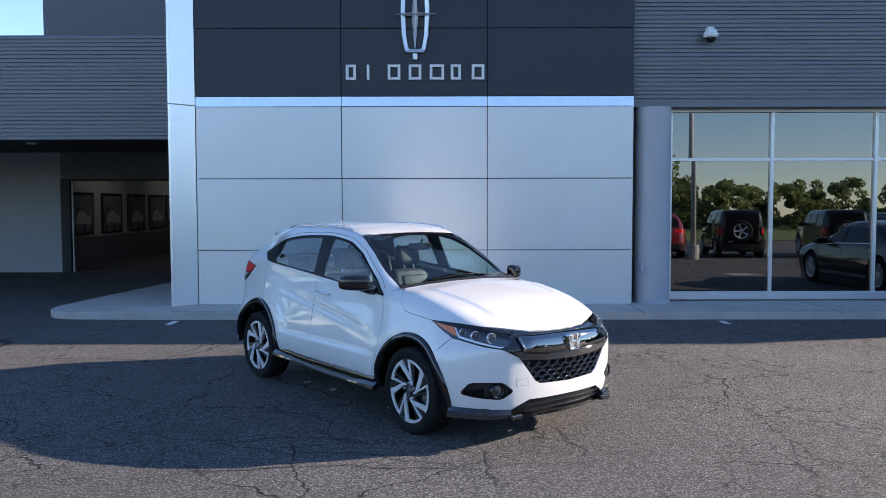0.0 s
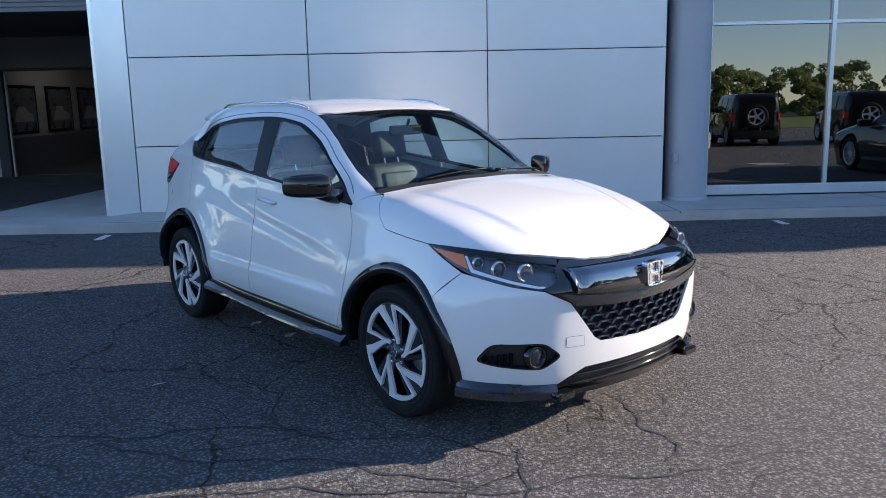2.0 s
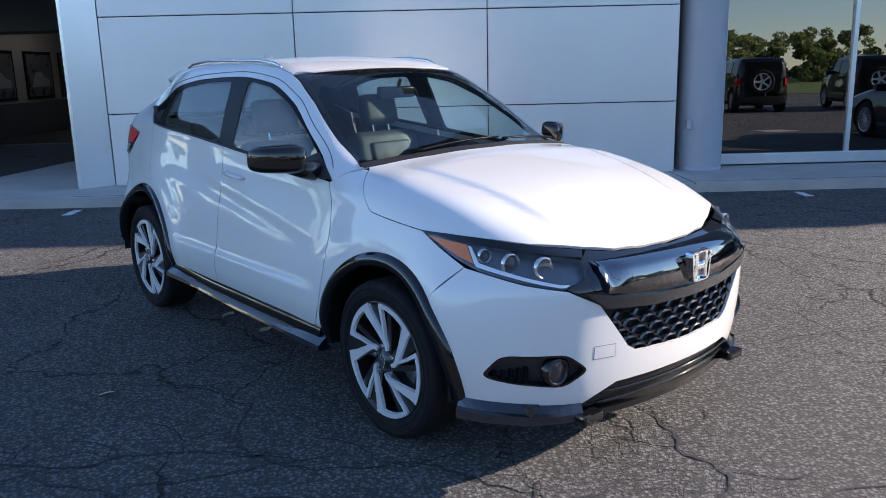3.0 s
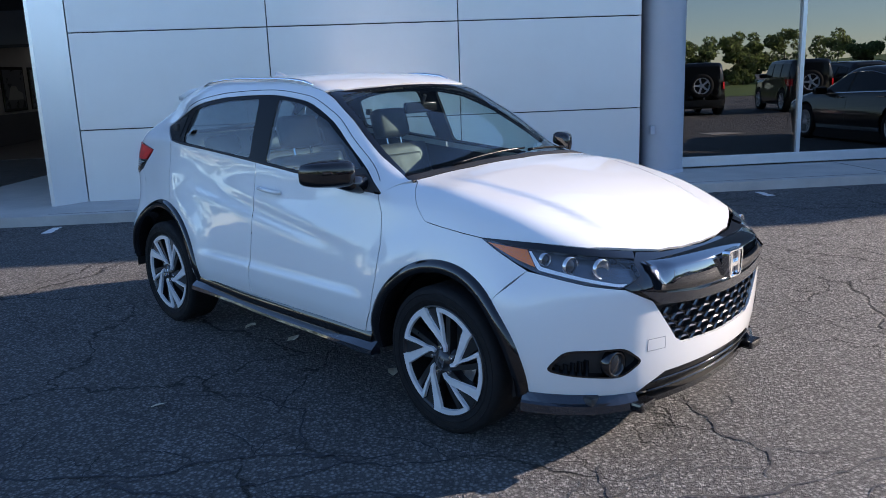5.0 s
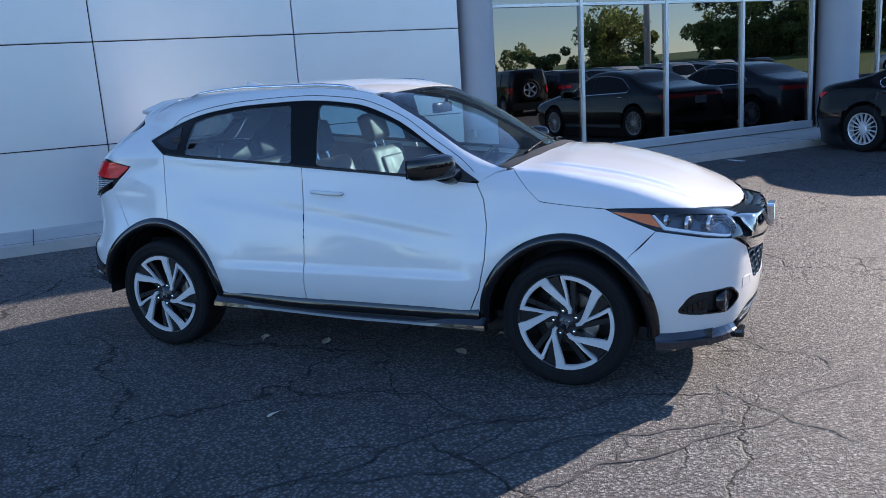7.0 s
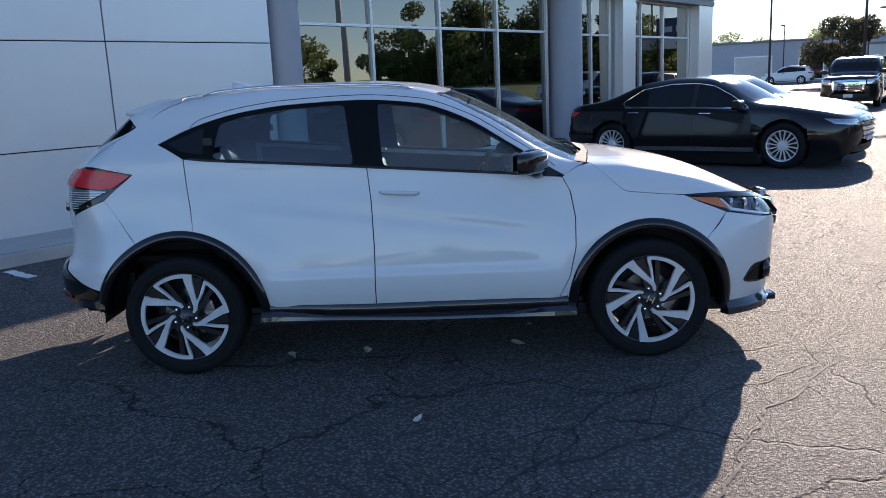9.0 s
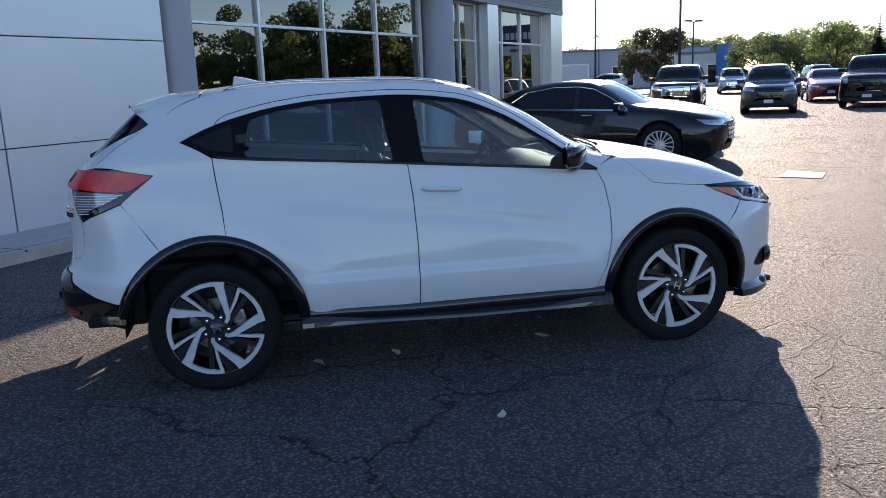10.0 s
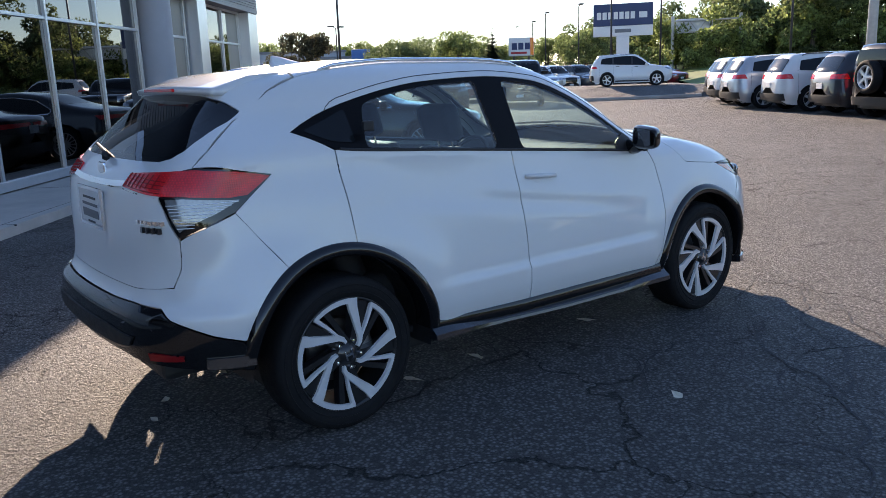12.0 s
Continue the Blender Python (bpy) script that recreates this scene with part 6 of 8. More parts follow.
def ribbon(pts, widths, depth, y):
    """A flat bar in the wheel's plane (x, z), with bevelled edges, face at y (towards -y)."""
    v, f = [], []
    n = len(pts)
    for i, (x, z) in enumerate(pts):
        a, b = pts[max(0, i - 1)], pts[min(n - 1, i + 1)]
        tx, tz = b[0] - a[0], b[1] - a[1]
        l = math.hypot(tx, tz)
        nx, nz = -tz / l, tx / l
        w = widths[i] / 2
        v += [(x - nx * (w + 0.003), y + depth, z - nz * (w + 0.003)), (x - nx * w, y, z - nz * w), (x + nx * w, y, z + nz * w), (x + nx * (w + 0.003), y + depth, z + nz * (w + 0.003))]
    for i in range(n - 1):
        for k in range(3):
            f.append((4 * i + k, 4 * i + k + 1, 4 * i + k + 5, 4 * i + k + 4))
    f += [(0, 1, 2, 3), tuple(4 * (n - 1) + k for k in range(4))]
    return v, f


def polar(r, a):
    return (r * math.cos(radians(a)), r * math.sin(radians(a)))


def hero_wheel(parent, m, closed=True):
    w = new("wheel")
    w.parent = parent
    w.matrix_local = m
    tagged(w, label="two-tone alloy wheel with black tyre")
    part("tyre", tyre_data(TR, 0.249, 0.225), M["tyre"], w, smooth=True)
    for y, r0 in ((-0.1095, 0.275), (-0.1105, 0.306)):
        part("tyre_ring", lathe([(r0, y + 0.003), (r0 + 0.002, y), (r0 + 0.005, y), (r0 + 0.007, y + 0.003)], 72, "y"), M["tyre"], w)
    part("rim_barrel", lathe([(0.255, -0.095), (0.253, -0.101), (0.248, -0.101), (0.240, -0.075), (0.215, 0.06), (0.235, 0.09)], 64, "y"), M["rim_black"], w, smooth=True)
    part("brake_disc", lathe([(0.0, 0.0), (0.14, 0.0), (0.145, 0.006), (0.145, 0.02)], 40, "y"), M["steel"], w, "steel brake disc")
    part("caliper", boxed(0.085, 0.16, -0.050, 0.03, -0.075, 0.05, 0.018), M["steel"], w, "grey brake caliper")
    if closed:
        part("wheel_backing", lathe([(0.20, 0.045), (0.05, 0.05), (0.0, 0.05)], 40, "y"), M["trim_black"], w)
    face = -0.1035
    for k in range(5):
        o = 72 * k
        # dark spoke web behind, in the gap between two bright pieces
        part("dark_spoke", joined(ribbon([polar(0.04, o + 28), polar(0.12, o + 50), polar(0.238, o + 58)], [0.045, 0.050, 0.075], 0.045, face + 0.012), ribbon([polar(0.045, o + 70), polar(0.13, o + 95), polar(0.235, o + 103)], [0.03, 0.024, 0.028], 0.04, face + 0.012)), M["rim_black"], w)
        blade = ribbon([polar(0.055, o + 15), polar(0.074, o + 22), polar(0.092, o + 33), polar(0.122, o + 50), polar(0.165, o + 61), polar(0.205, o + 67), polar(0.246, o + 69.5)], [0.012, 0.018, 0.022, 0.027, 0.034, 0.041, 0.050], 0.014, face)
        band = ribbon([polar(0.2375, o + a) for a in np.linspace(63.5, 117.5, 16)], list(np.linspace(0.024, 0.017, 16)), 0.014, face - 0.0006)
        strut = ribbon([polar(0.240, o + 115.8), polar(0.165, o + 111), polar(0.094, o + 103)], [0.017, 0.013, 0.009], 0.014, face - 0.0003)
        part("spoke", joined(blade, band, strut), M["machined"], w, "machined silver spoke")
        part("wheel_nut", moved(lathe([(0.0, -0.012), (0.008, -0.010), (0.010, 0.0), (0.010, 0.02)], 10, "y"), pose(polar(0.062, o + 50)[0], face + 0.010, polar(0.062, o + 50)[1])), M["chrome"], w, "chrome wheel nut")
    part("hub", lathe([(0.0, face - 0.002), (0.032, face - 0.001), (0.037, face + 0.006), (0.07, face + 0.022), (0.08, face + 0.05)], 32, "y"), M["rim_black"], w, smooth=True)
    b = bmesh.new()
    box(b, -0.020, -0.012, face - 0.006, face, -0.021, 0.021, 0.001)
    box(b, 0.012, 0.020, face - 0.006, face, -0.021, 0.021, 0.001)
    box(b, -0.012, 0.012, face - 0.0058, face, -0.005, 0.005)
    part("hub_badge", b, M["chrome"], w, "chrome hub badge")
    return w


hero_wheel(hero, pose(AXF, -0.757, HUB, 0, 23, 0))
hero_wheel(hero, pose(AXR, -0.757, HUB, 0, -13, 0))
hero_wheel(hero, pose(AXF, 0.757, HUB, 0, 20, 180), closed=False)
hero_wheel(hero, pose(AXR, 0.757, HUB, 0, 40, 180), closed=False)

# cabin
def soft_box(x0, x1, y0, y1, z0, z1, r, m=None):
    return boxed(x0, x1, y0, y1, z0, z1, r, m)


def seat(x, y):
    st = new("front_seat")
    st.parent = hero
    tagged(st, label="black and grey leather front seat")
    m = pose(x, y, 0)
    tilt = pose(-0.22, 0, 0.58, 0, -17, 0)
    part("cushion", soft_box(-0.26, 0.26, -0.25, 0.25, 0.42, 0.58, 0.05, m), M["fabric"], st, smooth=True)
    part("cushion_insert", soft_box(-0.20, 0.24, -0.16, 0.16, 0.54, 0.595, 0.02, m), M["fabric"], st, smooth=True)
    part("backrest", soft_box(-0.07, 0.06, -0.25, 0.25, -0.05, 0.58, 0.055, m @ tilt), M["fabric"], st, smooth=True)
    part("backrest_insert", soft_box(0.03, 0.075, -0.15, 0.15, 0.0, 0.50, 0.02, m @ tilt), M["fabric"], st, smooth=True)
    for d in (-0.205, 0.205):
        part("bolster", soft_box(0.0, 0.10, d - 0.034, d + 0.034, 0.02, 0.36, 0.025, m @ tilt), M["fabric_light"], st, "grey leather side bolster", smooth=True)
    part("headrest", soft_box(-0.05, 0.05, -0.135, 0.135, 0.62, 0.82, 0.045, m @ tilt), M["fabric"], st, smooth=True)
    for d in (-0.06, 0.06):
        part("headrest_post", tube([(m @ tilt) @ Vector((0, d, 0.56)), (m @ tilt) @ Vector((0, d, 0.64))], 0.007, 6), M["chrome"], st)


seat(0.05, -0.37)
seat(0.05, 0.37)
rs = new("rear_bench")
rs.parent = hero
tagged(rs, label="black and grey leather rear bench")
part("cushion", soft_box(-1.10, -0.62, -0.62, 0.62, 0.45, 0.60, 0.05), M["fabric"], rs, smooth=True)
tilt = pose(-1.08, 0, 0.58, 0, -22, 0)
part("backrest", soft_box(-0.07, 0.07, -0.62, 0.62, 0.0, 0.52, 0.05, tilt), M["fabric"], rs, smooth=True)
for y in (-0.36, 0.36):
    part("backrest_insert", soft_box(0.04, 0.085, y - 0.2, y + 0.2, 0.05, 0.46, 0.02, tilt), M["fabric_light"], rs, smooth=True)
for y in (-0.36, 0.0, 0.36):
    part("headrest", soft_box(-0.045, 0.045, y - 0.125, y + 0.125, 0.54, 0.68, 0.04, tilt), M["fabric"], rs, smooth=True)
dash_rows = []
for y in np.linspace(-0.70, 0.70, 21):
    k = 0.03 * math.exp(-((y - 0.37) / 0.2) ** 2)
    dash_rows.append([(0.95 - 0.15 * y * y, y, 1.06), (0.72, y, 1.06 + k), (0.60, y, 1.03 + k), (0.56, y, 0.95), (0.62, y, 0.70), (0.75, y, 0.50)])
part("dashboard", swept(dash_rows), M["dash"], hero, smooth=True)
part("screen", boxed(0.575, 0.60, -0.10, 0.10, 0.90, 1.03, 0.006, pose(0, 0, 0)), M["gloss_black"], hero)
sw = new("steering_wheel")
sw.parent = hero
mt = pose(0.42, 0.37, 0.94, 0, -62, 0)
part("steering_rim", ([mt @ Vector(v) for v in tube([(0.182 * math.cos(a), 0.182 * math.sin(a), 0) for a in np.linspace(0, 2 * math.pi, 33)[:-1]], 0.015, 8, closed=True)[0]], tube([(math.cos(a), math.sin(a), 0) for a in np.linspace(0, 2 * math.pi, 33)[:-1]], 0.015, 8, closed=True)[1]), M["dash"], sw, smooth=True)
part("steering_hub", boxed(-0.07, 0.09, -0.10, 0.10, -0.03, 0.02, 0.02, mt), M["dash"], sw, smooth=True)
part("steering_spoke", boxed(-0.02, 0.02, -0.18, 0.18, -0.012, 0.006, 0.004, mt), M["dash"], sw)
part("console", boxed(-0.30, 0.62, -0.11, 0.11, 0.35, 0.68, 0.03), M["dash"], hero)
part("interior_mirror", boxed(0.30, 0.335, -0.12, 0.12, 1.37, 1.432, 0.012), M["pillar_black"], hero, "black interior mirror", smooth=True)
part("mirror_stalk", tube([(0.335, 0, 1.42), (0.36, 0, 1.47)], 0.010, 6), M["dash"], hero)
part("parcel_floor", boxed(-1.9, -1.2, -0.55, 0.55, 0.60, 0.64, 0.01), M["dash"], hero)
part("cabin_floor", boxed(-1.2, 0.95, -0.72, 0.72, 0.31, 0.34), M["dash"], hero)
hl_half = [T([(-1.25, 0.0)])[0]] + list(T([(-1.25, 0.50), (-0.6, 0.54), (0.0, 0.54), (0.15, 0.50)])) + [T([(0.18, 0.0)])[0]]
HB.panel("headliner", "barrel", both_sides(hl_half), M["headliner"], hero, step=0.10, off=-0.035, thick=0.0)
for s in (-1, 1):
    trim = [(0.80, 0.42), (0.80, 1.025), (-0.20, 1.10), (-1.15, 1.175), (-1.15, 0.80), (-0.80, 0.45)]
    HB.panel("door_trim", "barrel", S(trim), M["dash"], hero, flip=s, step=0.08, off=-0.065, thick=0.0)
    part("armrest", boxed(-0.15, 0.5, s * 0.74 - 0.05, s * 0.74 + 0.05, 0.78, 0.84, 0.02), M["fabric_light"], hero)
    cp = [(-1.20, 0.80), (-1.20, 1.22), (-1.34, 1.30), (-1.15, 1.39), (-1.35, 1.42), (-1.60, 1.28), (-1.75, 1.10), (-1.75, 0.80)]
    HB.panel("rear_trim", "barrel", S(cp), M["dash"], hero, flip=s, step=0.08, off=-0.05, thick=0.0)

# ---------------------------------------------------------------- other vehicles
def shell_mesh(B, half, hubs, arch, name, paint):
    """The painted skin of a car in one sheet, cut round the wheels."""
    xe = half - 0.55
    rows = []
    for tau in np.linspace(-84, -8, 8):
        rows.append((-xe, radians(tau)))
    for x in np.linspace(-xe, xe, 60):
        rows.append((x, 0.0))
    for tau in np.linspace(8, 84, 8):
        rows.append((xe, radians(tau)))
    phis = np.linspace(-radians(126), radians(126), 73)
    org, way = [], []
    for x, t in rows:
        for p in phis:
            org.append((x, 0, B.zc))
            way.append((math.sin(t), math.cos(t) * math.sin(p), math.cos(t) * math.cos(p)))
    P = B.cast(np.array(org), np.array(way), 3.6)
    n = len(phis)
    cell = 0.035
    keep_side = np.abs(P[:, 1]) > 0.6
    for hx, hz in hubs:
        d = np.stack([P[:, 0] - hx, P[:, 2] - hz], 1)
        r = np.linalg.norm(d, axis=1)
        snap = keep_side & (np.abs(r - arch) < cell)
        P[snap, 0] = hx + d[snap, 0] / r[snap] * arch
        P[snap, 2] = hz + d[snap, 1] / r[snap] * arch
    faces = []
    for i in range(len(rows) - 1):
        for k in range(n - 1):
            q = (i * n + k, i * n + k + 1, (i + 1) * n + k + 1, (i + 1) * n + k)
            c = P[list(q)].mean(0)
            if abs(c[1]) > 0.6 and any((c[0] - hx) ** 2 + (c[2] - hz) ** 2 < (arch - 0.004) ** 2 for hx, hz in hubs):
                continue
            faces.append(q)
    verts = [tuple(p) for p in P]
    for i, sgn in ((0, -1), (len(rows) - 1, 1)):
        c = P[i * n:(i + 1) * n].mean(0)
        verts.append(tuple(c))
        for k in range(n - 1):
            f = (len(verts) - 1, i * n + k + 1, i * n + k)
            faces.append(f if sgn < 0 else f[::-1])
    return mesh_of(name, verts, faces, paint, True)


wheel_mesh = {}


def far_wheel(parent, x, y, r, w, style, turn):
    key = (r, w, style)
    rim = r * 0.70
    if key not in wheel_mesh:
        n = 16 if style == "many" else 5
        sp = []
        for k in range(n):
            a = 360 / n * k
            if style == "many":
                sp.append(ribbon([polar(0.05, a), polar(rim * 0.6, a + 1), polar(rim * 0.97, a)], [0.015, 0.013, 0.022], 0.03, -w * 0.40))
            else:
                sp.append(ribbon([polar(0.04, a), polar(rim * 0.6, a), polar(rim * 0.97, a)], [0.055, 0.06, 0.085], 0.04, -w * 0.40))
        band = lathe([(rim * 0.99, -w * 0.46), (rim * 0.93, -w * 0.44), (rim * 0.93, -w * 0.2), (rim * 0.90, 0.0)], 36, "y")
        hub = lathe([(0.0, -w * 0.43), (0.05, -w * 0.42), (0.075, -w * 0.36), (0.08, 0)], 18, "y")
        metal = M["rim_black"] if style == "dark" else M["machined"]
        wheel_mesh[key] = (mesh_of("tyre", *lathe([(rim, -w * 0.42), (rim + 0.02, -w * 0.5), (r - 0.03, -w * 0.5), (r, -w * 0.34), (r, w * 0.34), (r - 0.03, w * 0.5), (rim, w * 0.4)], 40, "y"), M["tyre"], True),
                           mesh_of("rim", *joined(band, hub, *sp), metal),
                           mesh_of("brake", *lathe([(0.0, 0.02), (rim * 0.9, 0.02)], 24, "y"), M["trim_black"]))
    wh = new("wheel")
    wh.parent = parent
    wh.matrix_local = pose(x, y, r, 0, turn, 0 if y < 0 else 180)
    for nm, me in zip(("tyre", "rim", "brake"), wheel_mesh[key]):
        part(nm, me, parent=wh)


SPEC = dict(
    sedan=dict(half=2.55, wid=0.93, wb=2.99, r=0.36, zc=0.70,
               top=([-2.7, -2.4, -1.85, -1.55, -0.95, -0.3, 0.2, 0.5, 1.12, 1.6, 2.2, 2.6], [0.95, 1.04, 1.13, 1.20, 1.42, 1.49, 1.46, 1.36, 1.06, 0.99, 0.88, 0.76]),
               nose=([0, 0.25, 0.5, 0.7, 0.85, 1.1], [2.42, 2.50, 2.55, 2.54, 2.46, 2.2]), tail=([0, 0.3, 0.55, 0.8, 1.0, 1.2], [-2.40, -2.50, -2.54, -2.52, -2.45, -2.3]),
               belt=([-2.6, -1.4, 0, 1.2, 2.6], [0.98, 0.97, 0.95, 0.92, 0.88]), glass=(0.45, 1.1),
               dlo=([(0.95, 0.96), (0.05, 0.985), (0.05, 1.37), (0.30, 1.33), (0.62, 1.17)], [(-0.03, 0.985), (-1.25, 1.01), (-1.30, 1.08), (-0.95, 1.30), (-0.45, 1.375), (-0.03, 1.375)]),
               ws=[(0.42, 0.0), (0.38, 0.35), (0.36, 0.56), (0.98, 0.66), (1.10, 0.35), (1.14, 0.0)], rear=("above", [(-0.98, 0.0), (-0.98, 0.54), (-1.52, 0.60), (-1.56, 0.0)]),
               lamp=[(0.50, 0.66), (0.86, 0.70), (0.84, 0.78), (0.50, 0.755)], tail_lamp=[(0.05, 0.86), (0.84, 0.84), (0.84, 0.93), (0.05, 0.92)],
               grille=[(0.0, 0.42), (0.32, 0.44), (0.40, 0.70), (0.36, 0.78), (0.0, 0.79)], intake=[(0.0, 0.24), (0.60, 0.25), (0.58, 0.34), (0.0, 0.36)]),
    suv=dict(half=2.38, wid=0.95, wb=2.84, r=0.37, zc=0.85,
             top=([-2.6, -2.25, -1.95, -1.4, -0.3, 0.25, 0.55, 1.15, 1.6, 2.1, 2.5], [1.45, 1.60, 1.68, 1.72, 1.745, 1.70, 1.58, 1.16, 1.09, 1.0, 0.86]),
             nose=([0, 0.25, 0.5, 0.8, 0.95, 1.2], [2.24, 2.33, 2.38, 2.37, 2.28, 2.0]), tail=([0, 0.3, 0.55, 0.9, 1.1, 1.5, 1.75], [-2.25, -2.33, -2.38, -2.36, -2.30, -2.05, -1.88]),
             belt=([-2.5, -1.2, 0, 1.2, 2.5], [1.16, 1.14, 1.10, 1.06, 1.0]), glass=(0.4, 1.1),
             dlo=([(0.98, 1.09), (0.05, 1.135), (0.05, 1.60), (0.25, 1.57), (0.60, 1.38)], [(-0.03, 1.14), (-1.00, 1.175), (-1.05, 1.57), (-0.45, 1.615), (-0.03, 1.61)], [(-1.12, 1.18), (-1.80, 1.22), (-1.72, 1.50), (-1.13, 1.565)]),
             ws=[(0.36, 0.0), (0.33, 0.35), (0.30, 0.57), (0.98, 0.69), (1.10, 0.35), (1.14, 0.0)], rear=("behind", [(0.0, 1.16), (0.62, 1.18), (0.58, 1.50), (0.50, 1.56), (0.0, 1.58)]),
             lamp=[(0.48, 0.80), (0.86, 0.86), (0.84, 0.96), (0.48, 0.90)], tail_lamp=[(0.45, 0.98), (0.86, 0.98), (0.84, 1.12), (0.45, 1.10)],
             grille=[(0.0, 0.58), (0.42, 0.60), (0.45, 0.90), (0.0, 0.93)], intake=[(0.0, 0.30), (0.65, 0.31), (0.60, 0.45), (0.0, 0.47)]),
    big=dict(half=2.60, wid=1.01, wb=2.95, r=0.40, zc=0.95,
             top=([-2.8, -2.5, -2.2, -1.4, -0.2, 0.45, 0.75, 1.25, 1.7, 2.3, 2.7], [1.70, 1.80, 1.86, 1.89, 1.89, 1.84, 1.72, 1.30, 1.24, 1.18, 1.08]),
             nose=([0, 0.25, 0.5, 0.9, 1.1, 1.35], [2.48, 2.56, 2.60, 2.60, 2.54, 2.2]), tail=([0, 0.3, 0.55, 1.0, 1.3, 1.7, 1.95], [-2.48, -2.56, -2.60, -2.58, -2.52, -2.38, -2.25]),
             belt=([-2.7, -1.2, 0, 1.2, 2.7], [1.26, 1.25, 1.24, 1.22, 1.16]), glass=(0.6, 1.2),
             dlo=([(1.10, 1.26), (0.15, 1.27), (0.15, 1.74), (0.45, 1.70), (0.78, 1.50)], [(0.07, 1.27), (-0.95, 1.28), (-0.95, 1.75), (0.07, 1.75)], [(-1.05, 1.28), (-2.15, 1.29), (-2.08, 1.70), (-1.05, 1.75)]),
             ws=[(0.56, 0.0), (0.53, 0.35), (0.50, 0.62), (1.10, 0.74), (1.20, 0.35), (1.24, 0.0)], rear=("behind", [(0.0, 1.30), (0.68, 1.31), (0.64, 1.70), (0.0, 1.74)]),
             lamp=[(0.60, 0.86), (0.94, 0.88), (0.92, 1.06), (0.60, 1.04)], tail_lamp=[(0.74, 0.95), (0.93, 0.95), (0.92, 1.35), (0.76, 1.35)],
             grille=[(0.0, 0.66), (0.54, 0.68), (0.56, 1.02), (0.0, 1.05)], intake=[(0.0, 0.36), (0.72, 0.38), (0.68, 0.52), (0.0, 0.54)]),
    pickup=dict(half=2.92, wid=1.02, wb=3.68, r=0.42, zc=0.95,
                top=([-3.1, -2.9, -0.92, -0.82, -0.60, 0.0, 0.55, 0.85, 1.35, 1.8, 2.5, 3.0], [1.36, 1.36, 1.37, 1.45, 1.90, 1.96, 1.93, 1.82, 1.38, 1.33, 1.27, 1.15]),
                nose=([0, 0.25, 0.5, 0.95, 1.2, 1.4], [2.80, 2.88, 2.92, 2.92, 2.86, 2.5]), tail=([0, 0.4, 0.6, 1.3, 1.5], [-2.80, -2.90, -2.92, -2.90, -2.85]),
                belt=([-3, -1.2, 0, 1.2, 3], [1.34, 1.33, 1.32, 1.30, 1.24]), glass=(0.7, 1.3),
                dlo=([(1.20, 1.34), (0.25, 1.345), (0.25, 1.80), (0.55, 1.77), (0.86, 1.58)], [(0.17, 1.345), (-0.55, 1.35), (-0.50, 1.76), (0.17, 1.80)]),
                ws=[(0.66, 0.0), (0.63, 0.35), (0.60, 0.64), (1.20, 0.76), (1.30, 0.35), (1.34, 0.0)], rear=None,
                lamp=[(0.66, 0.92), (0.97, 0.93), (0.95, 1.18), (0.66, 1.17)], tail_lamp=[(0.80, 0.95), (0.97, 0.95), (0.96, 1.28), (0.80, 1.28)],
                grille=[(0.0, 0.78), (0.64, 0.80), (0.64, 1.16), (0.0, 1.18)], intake=[(0.0, 0.44), (0.76, 0.46), (0.72, 0.62), (0.0, 0.64)]),
    boxy=dict(half=2.15, wid=0.90, wb=2.75, r=0.41, zc=1.0,
              top=([-2.3, -2.1, -1.9, -0.3, 0.35, 0.5, 0.85, 1.0, 1.6, 2.1, 2.3], [1.80, 1.83, 1.85, 1.87, 1.84, 1.76, 1.24, 1.20, 1.17, 1.12, 1.02]),
              nose=([0, 0.3, 0.5, 0.95, 1.1, 1.3], [2.05, 2.12, 2.15, 2.14, 2.10, 1.9]), tail=([0, 0.4, 0.6, 1.3, 1.8, 1.95], [-2.05, -2.10, -2.12, -2.12, -2.08, -2.04]),
              belt=([-2.3, -1.2, 0, 1.2, 2.3], [1.22, 1.22, 1.21, 1.19, 1.12]), glass=(0.45, 0.85),
              dlo=([(0.70, 1.24), (-0.15, 1.24), (-0.15, 1.72), (0.36, 1.72)], [(-0.25, 1.24), (-1.05, 1.24), (-1.05, 1.72), (-0.25, 1.72)], [(-1.17, 1.24), (-1.90, 1.24), (-1.88, 1.70), (-1.17, 1.72)]),
              ws=[(0.46, 0.0), (0.46, 0.35), (0.46, 0.60), (0.76, 0.66), (0.80, 0.35), (0.80, 0.0)], rear=("behind", [(0.0, 1.26), (0.62, 1.26), (0.60, 1.70), (0.0, 1.72)]),
              lamp=[(0.46, 0.90), (0.64, 0.90), (0.64, 1.06), (0.46, 1.06)], tail_lamp=[(0.72, 0.92), (0.84, 0.92), (0.84, 1.16), (0.72, 1.16)],
              grille=[(0.0, 0.82), (0.40, 0.84), (0.40, 1.06), (0.0, 1.08)], intake=[(0.0, 0.52), (0.70, 0.53), (0.68, 0.66), (0.0, 0.68)]),
)


